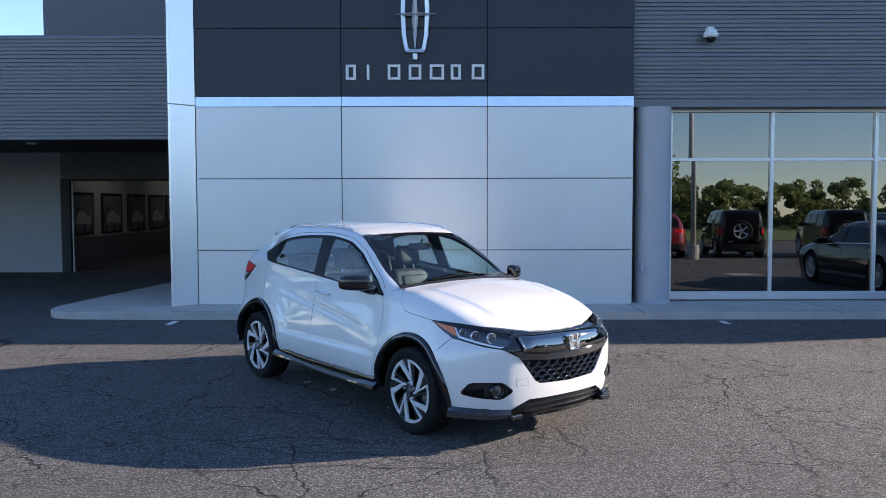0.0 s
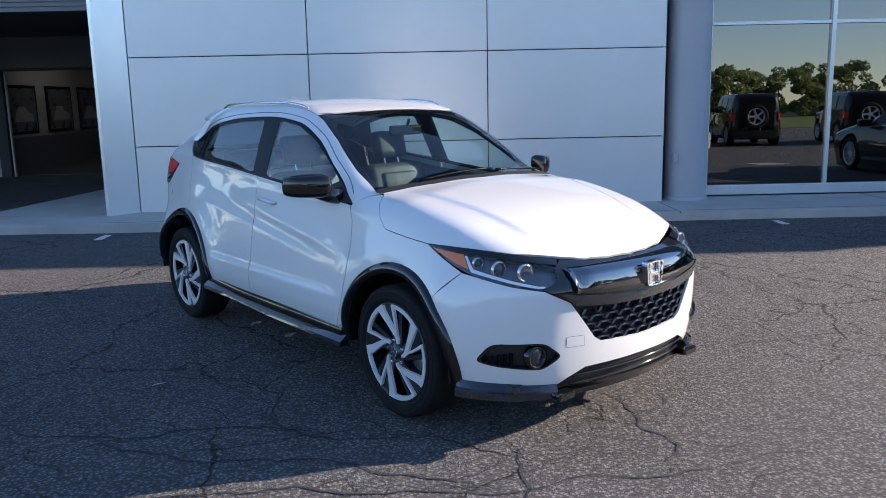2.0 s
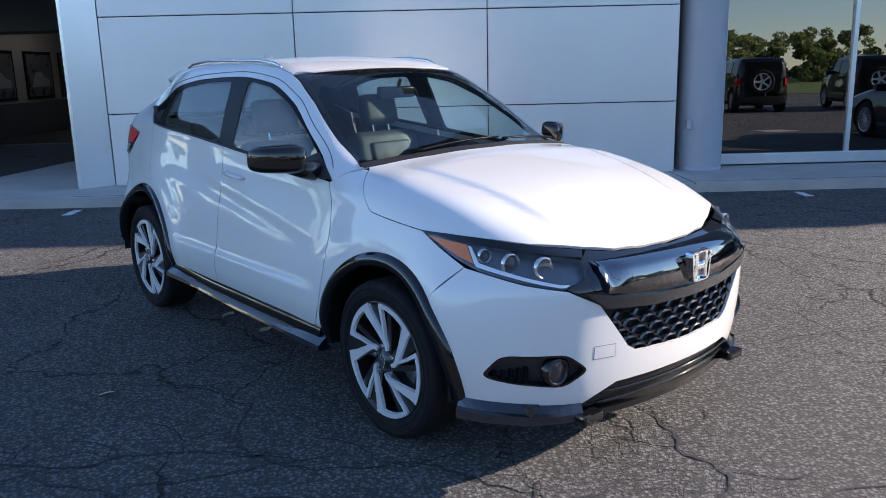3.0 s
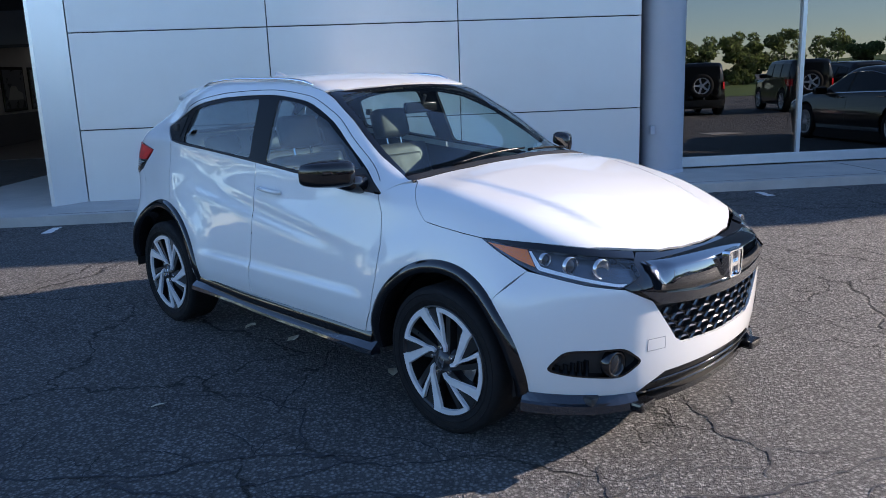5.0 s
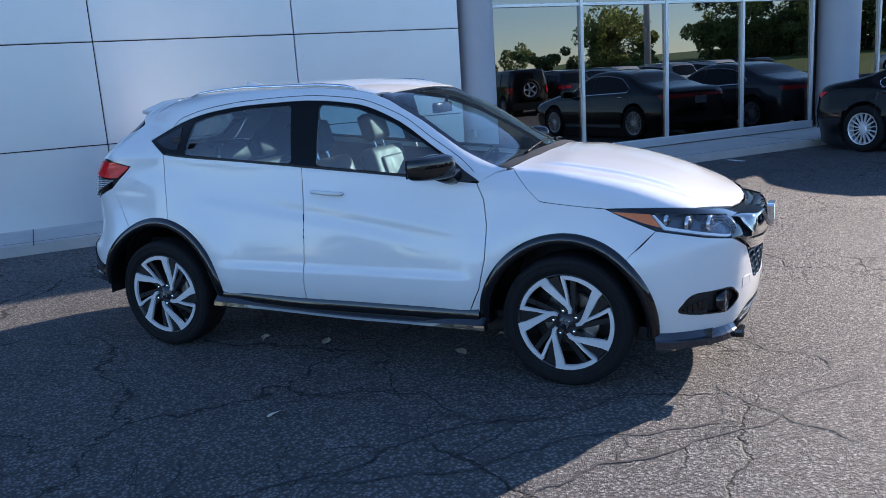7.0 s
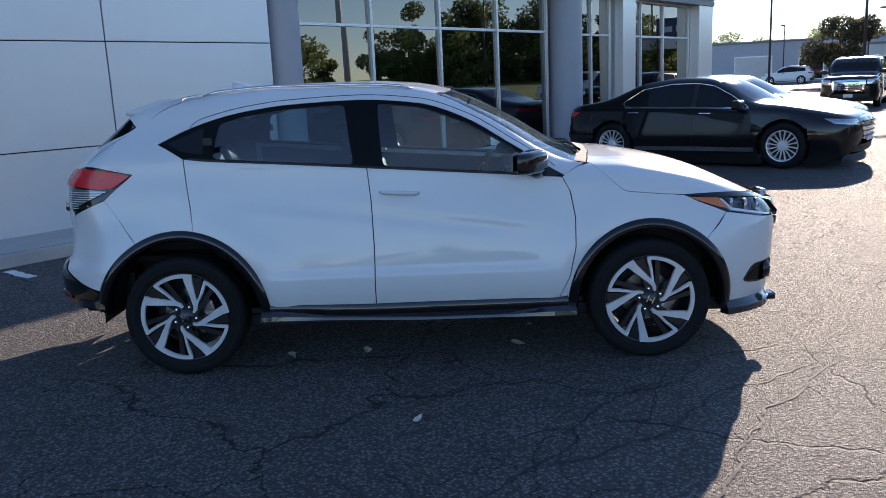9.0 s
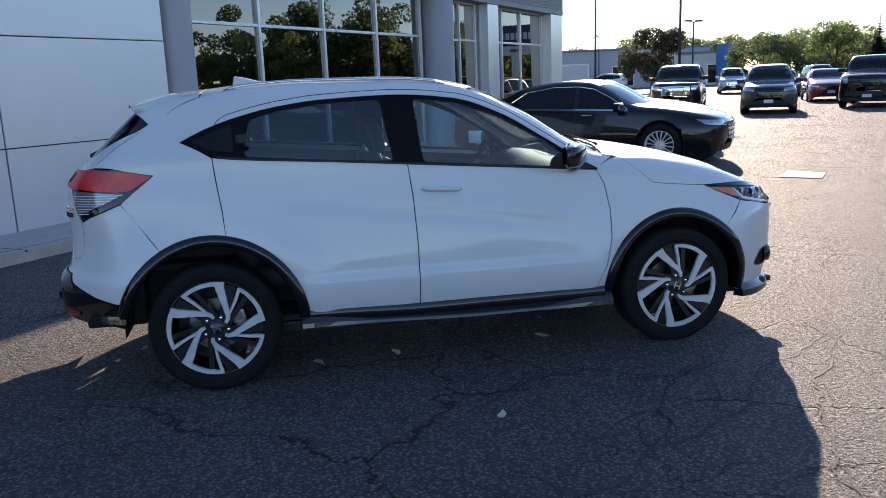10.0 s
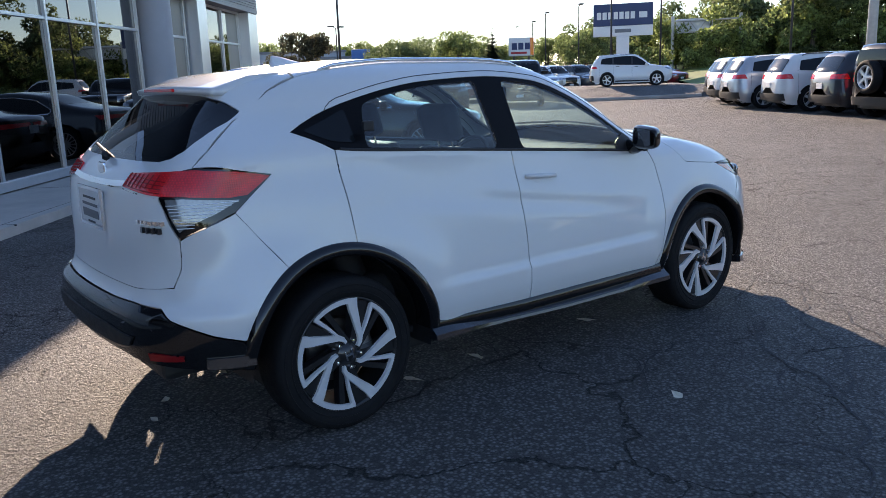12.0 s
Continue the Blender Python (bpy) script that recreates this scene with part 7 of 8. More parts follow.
def vehicle(name, kind, paint, place, label, category="car", style="five", chrome=True, spare=False, two_tone=False):
    q = SPEC[kind]
    w, h = q["wid"], q["half"]
    boxlike = kind in ("boxy", "pickup", "big")
    B = Body(top=q["top"], plan=([-h - 0.1, -h + 0.4, -0.6, 0.6, h - 0.4, h + 0.1], [w * 0.90, w * 0.98, w, w, w * 0.98, w * 0.90]), nose=q["nose"], tail=q["tail"], belt=q["belt"],
             tumble=0.16 if kind == "boxy" else (0.28 if boxlike else 0.40), crown=0.05, wrap=0.06 if kind == "boxy" else 0.18, kside=0.07 if boxlike else 0.11, knose=0.05 if kind == "boxy" else 0.14, ktop=0.08, ktail=0.06,
             nose_bow=(0.06, 0.06) if boxlike else (0.14, 0.16), tail_bow=(0.03, 0.03) if boxlike else (0.08, 0.12), zc=q["zc"], lean=0.04 if boxlike else 0.08, taper=0.01, glass=q["glass"])
    car = empty(name, place, label=label, category=category)
    hubs = [(q["wb"] / 2, q["r"]), (-q["wb"] / 2, q["r"])]
    part("body", shell_mesh(B, h, hubs, q["r"] * 1.17, "body", paint), parent=car)
    for hx, _ in hubs:
        for s in (-1, 1):
            far_wheel(car, hx, s * (w - 0.13), q["r"], 0.24, style, random.uniform(0, 72))
            lv, lf = [], []
            for k, a in enumerate(np.linspace(-20, 200, 16)):
                for y in (0.45, w - 0.035):
                    lv.append((hx + q["r"] * 1.18 * math.cos(radians(a)), s * y, q["r"] + q["r"] * 1.18 * math.sin(radians(a))))
            lf = [(2 * k, 2 * k + 1, 2 * k + 3, 2 * k + 2) for k in range(15)]
            lv.append((hx, s * 0.45, q["r"]))
            lf += [(len(lv) - 1, 2 * k, 2 * k + 2) for k in range(15)]
            part("wheel_well", (lv, lf), M["trim_black"], car)
    part("underbody", boxed(-h + 0.25, h - 0.25, -w + 0.22, w - 0.22, 0.24, 0.5, 0.03), M["trim_black"], car)
    for s in (-1, 1):
        pts = sorted(set(p for d in q["dlo"] for p in d))
        low, high = [], []
        for chain, turn in ((low, 1), (high, -1)):
            for p in pts:
                while len(chain) > 1 and turn * ((chain[-1][0] - chain[-2][0]) * (p[1] - chain[-2][1]) - (chain[-1][1] - chain[-2][1]) * (p[0] - chain[-2][0])) <= 0:
                    chain.pop()
                chain.append(p)
        B.panel("window_surround", "barrel", B.side(rounded(low + high[::-1][1:-1], 0.04, 3)), M["trim_black"], car, flip=s, step=0.08, off=0.007, thick=0.0, label="black window surround")
        if kind == "sedan":
            rim = B.side(dense(np.array(rounded(low + high[::-1][1:-1], 0.04, 3)), 0.06))
            part("window_trim", tube([(p[0], s * (p[1] + 0.010), p[2]) for p in rim], 0.009, 5, closed=True), M["chrome"], car, "chrome window trim")
        for d in q["dlo"]:
            B.panel("side_window", "barrel", B.side(rounded(d, 0.05, 3)), M["car_glass"], car, flip=s, step=0.08, off=0.013, thick=0.0)
        if chrome:
            lo = [p for d in q["dlo"] for p in d[:2]]
            line = B.side([(x, z - 0.02) for x, z in sorted(lo, reverse=True)])
            part("belt_trim", tube([(p[0], s * (p[1] + 0.002), p[2]) for p in line], 0.010, 5), M["chrome"], car)
        B.panel("headlamp", "front", B.ahead(q["lamp"]), M["lamp_chrome"], car, flip=s, step=0.06, off=0.006, thick=0.01, label="clear headlamp")
        B.panel("tail_lamp", "rear", B.behind(q["tail_lamp"]), M["red_lens"], car, flip=s, step=0.08, off=0.006, thick=0.01, label="red tail lamp")
        B.panel("sill", "barrel", B.side([(q["wb"] / 2 - q["r"] * 1.25, 0.26), (q["wb"] / 2 - q["r"] * 1.25, 0.33), (-q["wb"] / 2 + q["r"] * 1.25, 0.33), (-q["wb"] / 2 + q["r"] * 1.25, 0.26)]), M["chrome"] if kind == "sedan" else M["trim_black"], car, flip=s, step=0.3, off=0.008, thick=0.015)
        ym = float(B.side([(q["glass"][1] - 0.28, q["dlo"][0][0][1] - 0.05)])[0][1])
        mb = bmesh.new()
        box(mb, q["glass"][1] - 0.36, q["glass"][1] - 0.22, min(s * (ym - 0.02), s * (ym + 0.24)), max(s * (ym - 0.02), s * (ym + 0.24)), q["dlo"][0][0][1] - 0.02, q["dlo"][0][0][1] + 0.13, 0.035)
        part("door_mirror", mb, paint, car)
        for d in q["dlo"][:2]:
            hz = d[1][1] - 0.10
            hp = B.side([(d[1][0] + 0.08, hz), (d[1][0] + 0.28, hz)])
            part("door_handle", tube([(p[0], s * (p[1] + 0.018), p[2]) for p in hp], 0.013, 6), M["chrome"] if chrome else M["trim_black"], car)
        # shut lines
        for d in q["dlo"]:
            xs = d[1][0] - 0.04
            ln = B.side([(xs, z) for z in np.linspace(0.38, d[1][1], 8)])
            part("shut_line", tube([(p[0], s * (p[1] - 0.0005), p[2]) for p in ln], 0.004, 4), M["trim_black"], car)
    B.panel("windscreen", "barrel", both_sides(list(B.above(q["ws"]))), M["car_glass"], car, step=0.15, off=0.004, thick=0.0)
    if q["rear"]:
        way, pts = q["rear"]
        if way == "above":
            B.panel("rear_window", "barrel", both_sides(list(B.above(pts))), M["car_glass"], car, step=0.15, off=0.004, thick=0.0)
        else:
            B.panel("rear_window", "hatch", both_sides(list(B.behind(pts))), M["car_glass"], car, step=0.15, off=0.004, thick=0.0)
    B.panel("grille", "front", both_sides(list(B.ahead(q["grille"]))), M["chrome"] if chrome else M["gloss_black"], car, step=0.1, off=0.008, thick=0.02, label="bright grille" if chrome else "dark grille")
    for k in range(4):
        z0, z1 = q["grille"][0][1], q["grille"][-1][1]
        z = z0 + (z1 - z0) * (k + 0.8) / 4.8
        ys = np.linspace(-0.34, 0.34, 7)
        row = B.ahead([(abs(y), z) for y in ys]) * np.stack([ys * 0 + 1, np.where(ys >= 0, 1, -1), ys * 0 + 1], 1)
        part("grille_slat", tube([(p[0] + 0.010, p[1], p[2]) for p in row], 0.012, 5), M["trim_black"], car)
    B.panel("front_intake", "front", both_sides(list(B.ahead(q["intake"]))), M["trim_black"], car, step=0.15, off=0.006, thick=0.01)
    rb = [(0.0, 0.34), (w - 0.12, 0.35), (w - 0.12, 0.55), (0.0, 0.56)]
    B.panel("rear_valance", "rear", both_sides(list(B.behind(rb))), M["trim_black"] if kind != "sedan" else paint, car, step=0.08, off=0.022, thick=0.015)
    pr = float(B.behind([(0.0, 0.80)])[0][0])
    part("plate", boxed(pr - 0.016, pr + 0.004, -0.155, 0.155, 0.72, 0.87, 0.004), M["sign_white"], car, "white number plate")
    pf = float(B.ahead([(0.0, 0.45)])[0][0])
    part("front_plate", boxed(pf - 0.004, pf + 0.016, -0.155, 0.155, 0.40, 0.52, 0.004), M["sign_white"], car, "white number plate")
    if spare:
        sp = new("spare_wheel")
        sp.parent = car
        sp.matrix_local = pose(-h - 0.13, -0.08, 1.05, 0, 0, -90)
        key = (q["r"], 0.24, style)
        for nm, me in zip(("tyre", "rim", "brake"), wheel_mesh[key]):
            part(nm, me, parent=sp)
        part("spare_bracket", boxed(-h - 0.06, -h + 0.08, -0.2, 0.05, 0.9, 1.2, 0.01), M["trim_black"], car)
    if two_tone:
        B.panel("roof_cap", "barrel", both_sides(list(B.above([(0.28, 0.0), (0.24, 0.55), (-0.8, 0.60), (-1.85, 0.55), (-1.88, 0.0)]))), M["gloss_black"], car, step=0.12, off=0.004, thick=0.0, label="black roof")
        B.panel("lower_trim", "rear", both_sides(list(B.behind([(0.0, 0.34), (w - 0.1, 0.35), (w - 0.1, 0.62), (0.0, 0.64)]))), M["trim_black"], car, step=0.12, off=0.014, thick=0.01)
    if kind in ("suv", "big") and not two_tone:
        for s in (-1, 1):
            rr = B.above([(0.1, 0.60), (0.0, 0.60), (-1.5, 0.60), (-1.65, 0.60)]) + [[0, 0, 0.0], [0, 0, 0.035], [0, 0, 0.04], [0, 0, 0.0]]
            part("roof_rail", tube([(p[0], s * p[1], p[2]) for p in rr], 0.016, 6), M["bright_metal"] if chrome else M["trim_black"], car)
    return car


def at(x, y, heading, z=0.0):
    return pose(x, y, z, 0, 0, heading)


sedan_a = vehicle("parked_sedan", "sedan", M["black_car"], at(10.2, 9.83, -90), "black luxury sedan with chrome trim parked beside the showroom", style="many")
sedan_b = vehicle("parked_sedan", "sedan", M["grey_car"], at(12.9, 10.5, -90), "dark grey luxury sedan parked beside another sedan", style="many")
tall_suv = vehicle("parked_suv", "big", M["black_car"], at(31.2, 12.25, 187), "large black sport utility car with a bright chrome grille")
dark_suv = vehicle("parked_suv", "suv", M["grey_car"], at(28.2, 8.4, 185), "dark grey sport utility car facing the drive", chrome=False, style="dark")
red_sedan = vehicle("parked_sedan", "sedan", M["red_car"], at(38.5, 6.9, 188), "dark red sedan parked in the far row", style="five", chrome=False)
truck = vehicle("pickup_truck", "pickup", M["black_car"], at(32.2, 4.9, 175), "tall black pickup truck facing the drive", category="truck", chrome=False, style="dark")
mound_suv = vehicle("parked_suv", "suv", M["white_car"], at(38.3, -1.3, -97, 0.50), "white sport utility car with black roof on a raised mound", chrome=False, two_tone=True)
mound_suv.scale = (0.88, 0.92, 0.94)
row_silver = vehicle("parked_suv", "suv", M["silver_car"], at(23.0, -3.65, -88), "silver sport utility car with red tail lamps in a row")
row_white = vehicle("parked_suv", "suv", M["white_car"], at(20.55, -4.15, -88), "white sport utility car with black lower trim in a row", chrome=False)
row_grey = vehicle("parked_suv", "suv", M["grey_car"], at(18.05, -4.6, -87), "dark grey sport utility car with bright bumper in a row")
off_road_a = vehicle("off_road_car", "boxy", M["black_car"], at(16.0, -4.6, -80), "black boxy off-road car with a rear spare wheel", chrome=False, spare=True)
off_road_b = tagged(copy_thing(off_road_a, at(11.95, -4.9, -82)), group="off-road cars")
tagged(off_road_a, group="off-road cars")
red_suv = vehicle("parked_suv", "suv", M["red_car"], at(8.9, -5.2, -84), "dark red sport utility car at the end of a row", chrome=False)
# farther cars repeat the same shapes
for src, x, y, hd in ((row_white, 26.0, -4.1, -88), (dark_suv, 29.0, -4.9, -88), (row_silver, 49.0, 2.6, 200), (dark_suv, 47.0, 4.6, 195), (dark_suv, 52.0, -0.5, 205), (row_white, 51.0, 1.3, 205),
                      (dark_suv, 56.0, -3.0, 205), (row_grey, 58.5, -5.0, 205), (row_white, 61.0, -7.0, 205), (red_sedan, 63.0, -9.0, 205), (row_silver, 56.0, 13.5, 190), (sedan_b, 52.0, 17.0, 185), (row_white, 80.0, 29.5, 95),
                      (sedan_b, 48.0, 9.6, 190), (dark_suv, 58.0, 8.0, 195), (row_grey, 5.9, -5.6, -86), (sedan_a, 3.0, -6.0, -88), (row_white, 0.2, -6.4, -90), (row_silver, 33.0, -16.0, -60), (row_white, 37.0, -17.5, -60), (dark_suv, 29.0, -14.5, -60)):
    copy_thing(src, at(x, y, hd))

# ---------------------------------------------------------------- mound, grass, distance
def sloped(name, outline, heights, material, label, category):
    bm = bmesh.new()
    top = [bm.verts.new((x, y, z)) for (x, y), z in zip(outline, heights)]
    bot = [bm.verts.new((x, y, -0.05)) for x, y in outline]
    n = len(outline)
    for i in range(n):
        bm.faces.new((bot[i], bot[(i + 1) % n], top[(i + 1) % n], top[i]))
    bmesh.ops.triangulate(bm, faces=[bm.faces.new(top)])
    bmesh.ops.recalc_face_normals(bm, faces=bm.faces)
    return structure(name, bm, material, label, category)


sloped("ground_mound", [(32.6, 2.6), (33.6, -3.6), (35.6, -4.6), (42.5, -4.6), (42.5, 3.4), (35.4, 3.6)], [0.14, 0.14, 0.50, 0.50, 0.50, 0.50], M["asphalt"], "raised asphalt display mound with a low kerb", "mound")
part("mound_kerb", boxed(-0.07, 0.07, -3.15, 3.15, 0.0, 0.15, 0.02, pose(33.05, -0.5, 0, 0, 0, 9)), M["concrete"], bpy.data.objects["ground_mound"])
bank = structure("ground_bank", ([(43, -7, 0.02), (62, -10, 0.3), (120, -16, 1.2), (43, -12, 0.7), (60, -18, 1.5), (115, -32, 3.2), (40, -60, 2.0), (70, -70, 3.5), (130, -80, 5.0)],
                 [(0, 3, 4, 1), (1, 4, 5, 2), (3, 6, 7, 4), (4, 7, 8, 5)]), M["grass"], "sunlit grass bank beyond the car rows", "grass")
structure("ground_verge", ([(-80, -26, 0.02), (38, -26, 0.02), (38, -30, 0.3), (-80, -30, 0.3), (38, -70, 1.2), (-80, -70, 1.2)], [(1, 0, 3, 2), (2, 3, 5, 4)]), M["grass"], "grass verge behind the car park", "grass")


# trees
def leaf_cloud(blobs, count, size, rng):
    """Small leaf clumps scattered in a set of balls (x, y, z, r): verts and faces of bent quads."""
    w = np.array([b[3] ** 2 for b in blobs])
    pick = rng.choice(len(blobs), count, p=w / w.sum())
    d = rng.normal(size=(count, 3))
    d /= np.linalg.norm(d, axis=1, keepdims=True)
    rad = rng.uniform(0.45, 1.05, count) ** 0.6
    bl = np.array(blobs)[pick]
    c = bl[:, :3] + d * (rad * bl[:, 3])[:, None] * [1, 1, 0.8]
    a = rng.normal(size=(count, 3))
    a /= np.linalg.norm(a, axis=1, keepdims=True)
    b = np.cross(a, rng.normal(size=(count, 3)))
    b /= np.linalg.norm(b, axis=1, keepdims=True)
    s = (size * rng.uniform(0.5, 1.3, count))[:, None]
    n = np.cross(a, b)
    v = np.stack([c - a * s, c - b * s * 0.6 + n * s * 0.15, c + a * s, c + b * s * 0.6 - n * s * 0.1], 1).reshape(-1, 3)
    f = np.arange(count * 4).reshape(-1, 4)
    return v, f


def broadleaf(h, spread, leaf, seed, count=2600, size=0.17, skirt=0):
    rng = np.random.default_rng(seed)
    tr = empty("tree", None, category="tree")
    segs = [tube([(0, 0, -0.1), (0.03 * h * 0.1, 0, h * 0.2), (0.05, 0.03, h * 0.42), (0.02, 0.05, h * 0.75)], [h * 0.026, h * 0.020, h * 0.014, h * 0.004], 7)]
    blobs = [(0, 0, h * 0.80, spread * 0.30)]
    for k in range(9):
        a = k * 2.4 + rng.uniform(-0.4, 0.4)
        z0 = h * rng.uniform(0.22, 0.45)
        rr = spread * rng.uniform(0.30, 0.55)
        z1 = h * rng.uniform(0.42, 0.85)
        tip = (rr * math.cos(a), rr * math.sin(a), z1)
        segs.append(tube([(0.03, 0.02, z0), (tip[0] * 0.5, tip[1] * 0.5, z0 + (z1 - z0) * 0.4), tip], [h * 0.011, h * 0.007, h * 0.002], 5))
        blobs.append((*tip, spread * rng.uniform(0.16, 0.30)))
        blobs.append((tip[0] * 1.2, tip[1] * 1.2, z1 - h * 0.12, spread * rng.uniform(0.10, 0.20)))
    for k in range(skirt):
        a, rr = k * 2.4, spread * rng.uniform(0.10, 0.42)
        blobs.append((rr * math.cos(a), rr * math.sin(a), h * rng.uniform(0.22, 0.55), spread * rng.uniform(0.14, 0.22)))
    part("trunk", joined(*segs), M["bark"], tr, smooth=True)
    part("crown", leaf_cloud(blobs, count, size, rng), leaf, tr)
    return tr


def fir(h, seed):
    rng = np.random.default_rng(seed)
    tr = empty("fir_tree", None, category="tree")
    part("trunk", tube([(0, 0, -0.1), (0, 0, h * 0.98)], [h * 0.02, h * 0.003], 6), M["bark"], tr)
    v, f = [], []
    for lev in np.linspace(0.06, 0.98, 44):
        n = int(9 + 34 * (1 - lev))
        for k in range(n):
            a = rng.uniform(0, 2 * math.pi)
            L = h * 0.33 * (1 - lev) ** 0.85 * rng.uniform(0.7, 1.15) + 0.05
            z = h * lev
            u = np.array([math.cos(a), math.sin(a), -0.25])
            s = np.array([-math.sin(a), math.cos(a), 0]) * (0.05 * h * (1 - lev) + 0.03)
            p = np.array([0, 0, z])
            b = len(v)
            v += [p, p + u * L * 0.5 + s, p + u * L, p + u * L * 0.5 - s]
            f.append((b, b + 1, b + 2, b + 3))
    part("crown", (v, f), M["needle"], tr)
    return tr


plum = broadleaf(5.5, 3.9, M["leaf_red"], 3, 11000, 0.11, skirt=8)
plum.matrix_world = pose(64.5, 21.0, 0)
tagged(plum, label="spreading dull dark-leaved tree by the far building")
t1 = broadleaf(5.6, 4.6, M["leaf_a"], 5, 7000, 0.12)
t1.matrix_world = pose(80, 7.6, 0)
tagged(t1, label="open-crowned green tree against the sky", group="background trees")
t2 = broadleaf(6.0, 5.2, M["leaf_b"], 8, 7000, 0.12)
t2.matrix_world = pose(116, 44, 0)
tagged(t2, label="dark green broadleaf tree behind the car park", group="background trees")
t3 = broadleaf(5.2, 5.0, M["leaf_b"], 11, 7000, 0.12)
t3.matrix_world = pose(86, 14.5, 0)
tagged(t3, label="mid green broadleaf tree behind the car park", group="background trees")
fir_a = fir(5.9, 4)
fir_a.matrix_world = pose(75, 4.3, 0)
tagged(fir_a, label="small dark pointed fir tree against the sky")
srcs = (t1, t2, t3)
rnd = random.Random(7)
for i, (x, y, s) in enumerate(((110, 22, 1.1), (88, 10.5, 0.9), (112, 18, 1.1), (118, 36, 1.2), (90, 5.0, 0.8), (98, 1.0, 0.9), (92, -3, 0.9), (120, 50, 1.2), (113, 27, 1.2), (86, 3.5, 0.75), (96, 12, 1.0), (104, 8, 1.1), (84, -6, 1.0), (90, -10, 1.15))):
    c = copy_thing(srcs[i % 3], pose(x, y, 0, 0, 0, rnd.uniform(0, 360)))
    c.scale = (s, s, s)


def woods(name, spots, leaf, seed, label, count=900, size=0.28):
    """A belt of trees as one piece: trunks and leaf clumps."""
    rng = np.random.default_rng(seed)
    V, F, o = [], [], 0
    TV, TF = [], []
    for x, y, z, h in spots:
        sp = h * rng.uniform(0.5, 0.75)
        blobs = [(x + rng.normal() * sp * 0.32, y + rng.normal() * sp * 0.32, z + h * rng.uniform(0.06, 0.86), sp * rng.uniform(0.16, 0.30)) for _ in range(11)] + [(x, y, z + h * 0.86, sp * 0.2)]
        v, f = leaf_cloud(blobs, count, size, rng)
        V.append(v)
        F.append(f + o)
        o += len(v)
        TV.append(tube([(x, y, z - 0.2), (x + 0.1, y, z + h * 0.6)], [h * 0.022, h * 0.008], 5))
    ob = part(name, (np.vstack(V), np.vstack(F)), leaf)
    tagged(ob, label=label, category="woods", kind="stuff")
    tb = part(name + "_trunks", joined(*TV), M["bark"])
    tagged(tb, label="brown tree trunks of the wood edge", category="trunks", kind="stuff")


def belt_of(n, a, b, depth, zf, h0, h1, seed):
    r = random.Random(seed)
    out = []
    for k in range(n):
        t = (k + r.uniform(-0.4, 0.4)) / n
        x = a[0] + (b[0] - a[0]) * t + r.uniform(-depth, depth)
        y = a[1] + (b[1] - a[1]) * t + r.uniform(-depth, depth)
        out.append((x, y, zf(x, y), r.uniform(h0, h1)))
    return out


bank_z = lambda x, y: max(0.0, 0.05 * (-y - 8))
woods("woodland", belt_of(46, (88, -16), (48, -44), 5, bank_z, 4.2, 7.2, 21), M["leaf_c"], 22, "sunlit green wood edge on the grass bank", 2600, 0.16)
woods("woodland", belt_of(9, (84, -22), (62, -37), 4, bank_z, 8.6, 11.5, 31), M["leaf_b"], 32, "tall round-crowned trees over the grass bank", 4200, 0.20)
woods("woodland", belt_of(30, (110, -6), (70, -40), 5, bank_z, 6.0, 9.5, 23), M["leaf_b"], 24, "taller dark green wood on the bank", 2400, 0.17)
woods("woodland", belt_of(105, (45, -44), (-75, -50), 6, lambda x, y: 0.6, 2.6, 5.0, 25) + [(20.5, -45, 0.6, 7.2), (19.0, -48, 0.6, 6.6), (-12, -47, 0.6, 7.5)], M["leaf_a"], 26, "green tree belt behind the car park", 2400, 0.15)
woods("woodland", belt_of(26, (-70, -46), (-78, 40), 6, lambda x, y: 0.0, 5.0, 9.0, 27), M["leaf_b"], 28, "dark green tree belt at the side of the lot", 1500, 0.22)
woods("woodland", belt_of(34, (112, -2), (100, 46), 5, lambda x, y: 0.0, 3.2, 5.4, 29), M["leaf_a"], 30, "low hazy tree line in the distance", 1800, 0.20)

# far buildings
def low_building(name, x, y, heading, w, d, h, material, label, doors):
    b = empty(name, pose(x, y, 0, 0, 0, heading), label=label, category="building")
    part("wall", boxed(-d / 2, d / 2, -w / 2, w / 2, 0, h), material, b)
    part("roof", boxed(-d / 2 - 0.15, d / 2 + 0.15, -w / 2 - 0.15, w / 2 + 0.15, h, h + 0.25), M["rib"], b)
    for y0, dw, z0, z1, mt in doors:
        o = part("window", boxed(-d / 2 - 0.06, -d / 2 - 0.004, y0 - dw / 2, y0 + dw / 2, z0, z1), M["frame"], b)
        part("pane", boxed(-d / 2 - 0.075, -d / 2 - 0.062, y0 - dw / 2 + 0.1, y0 + dw / 2 - 0.1, z0 + 0.1, z1 - 0.1), mt, o)
    return b


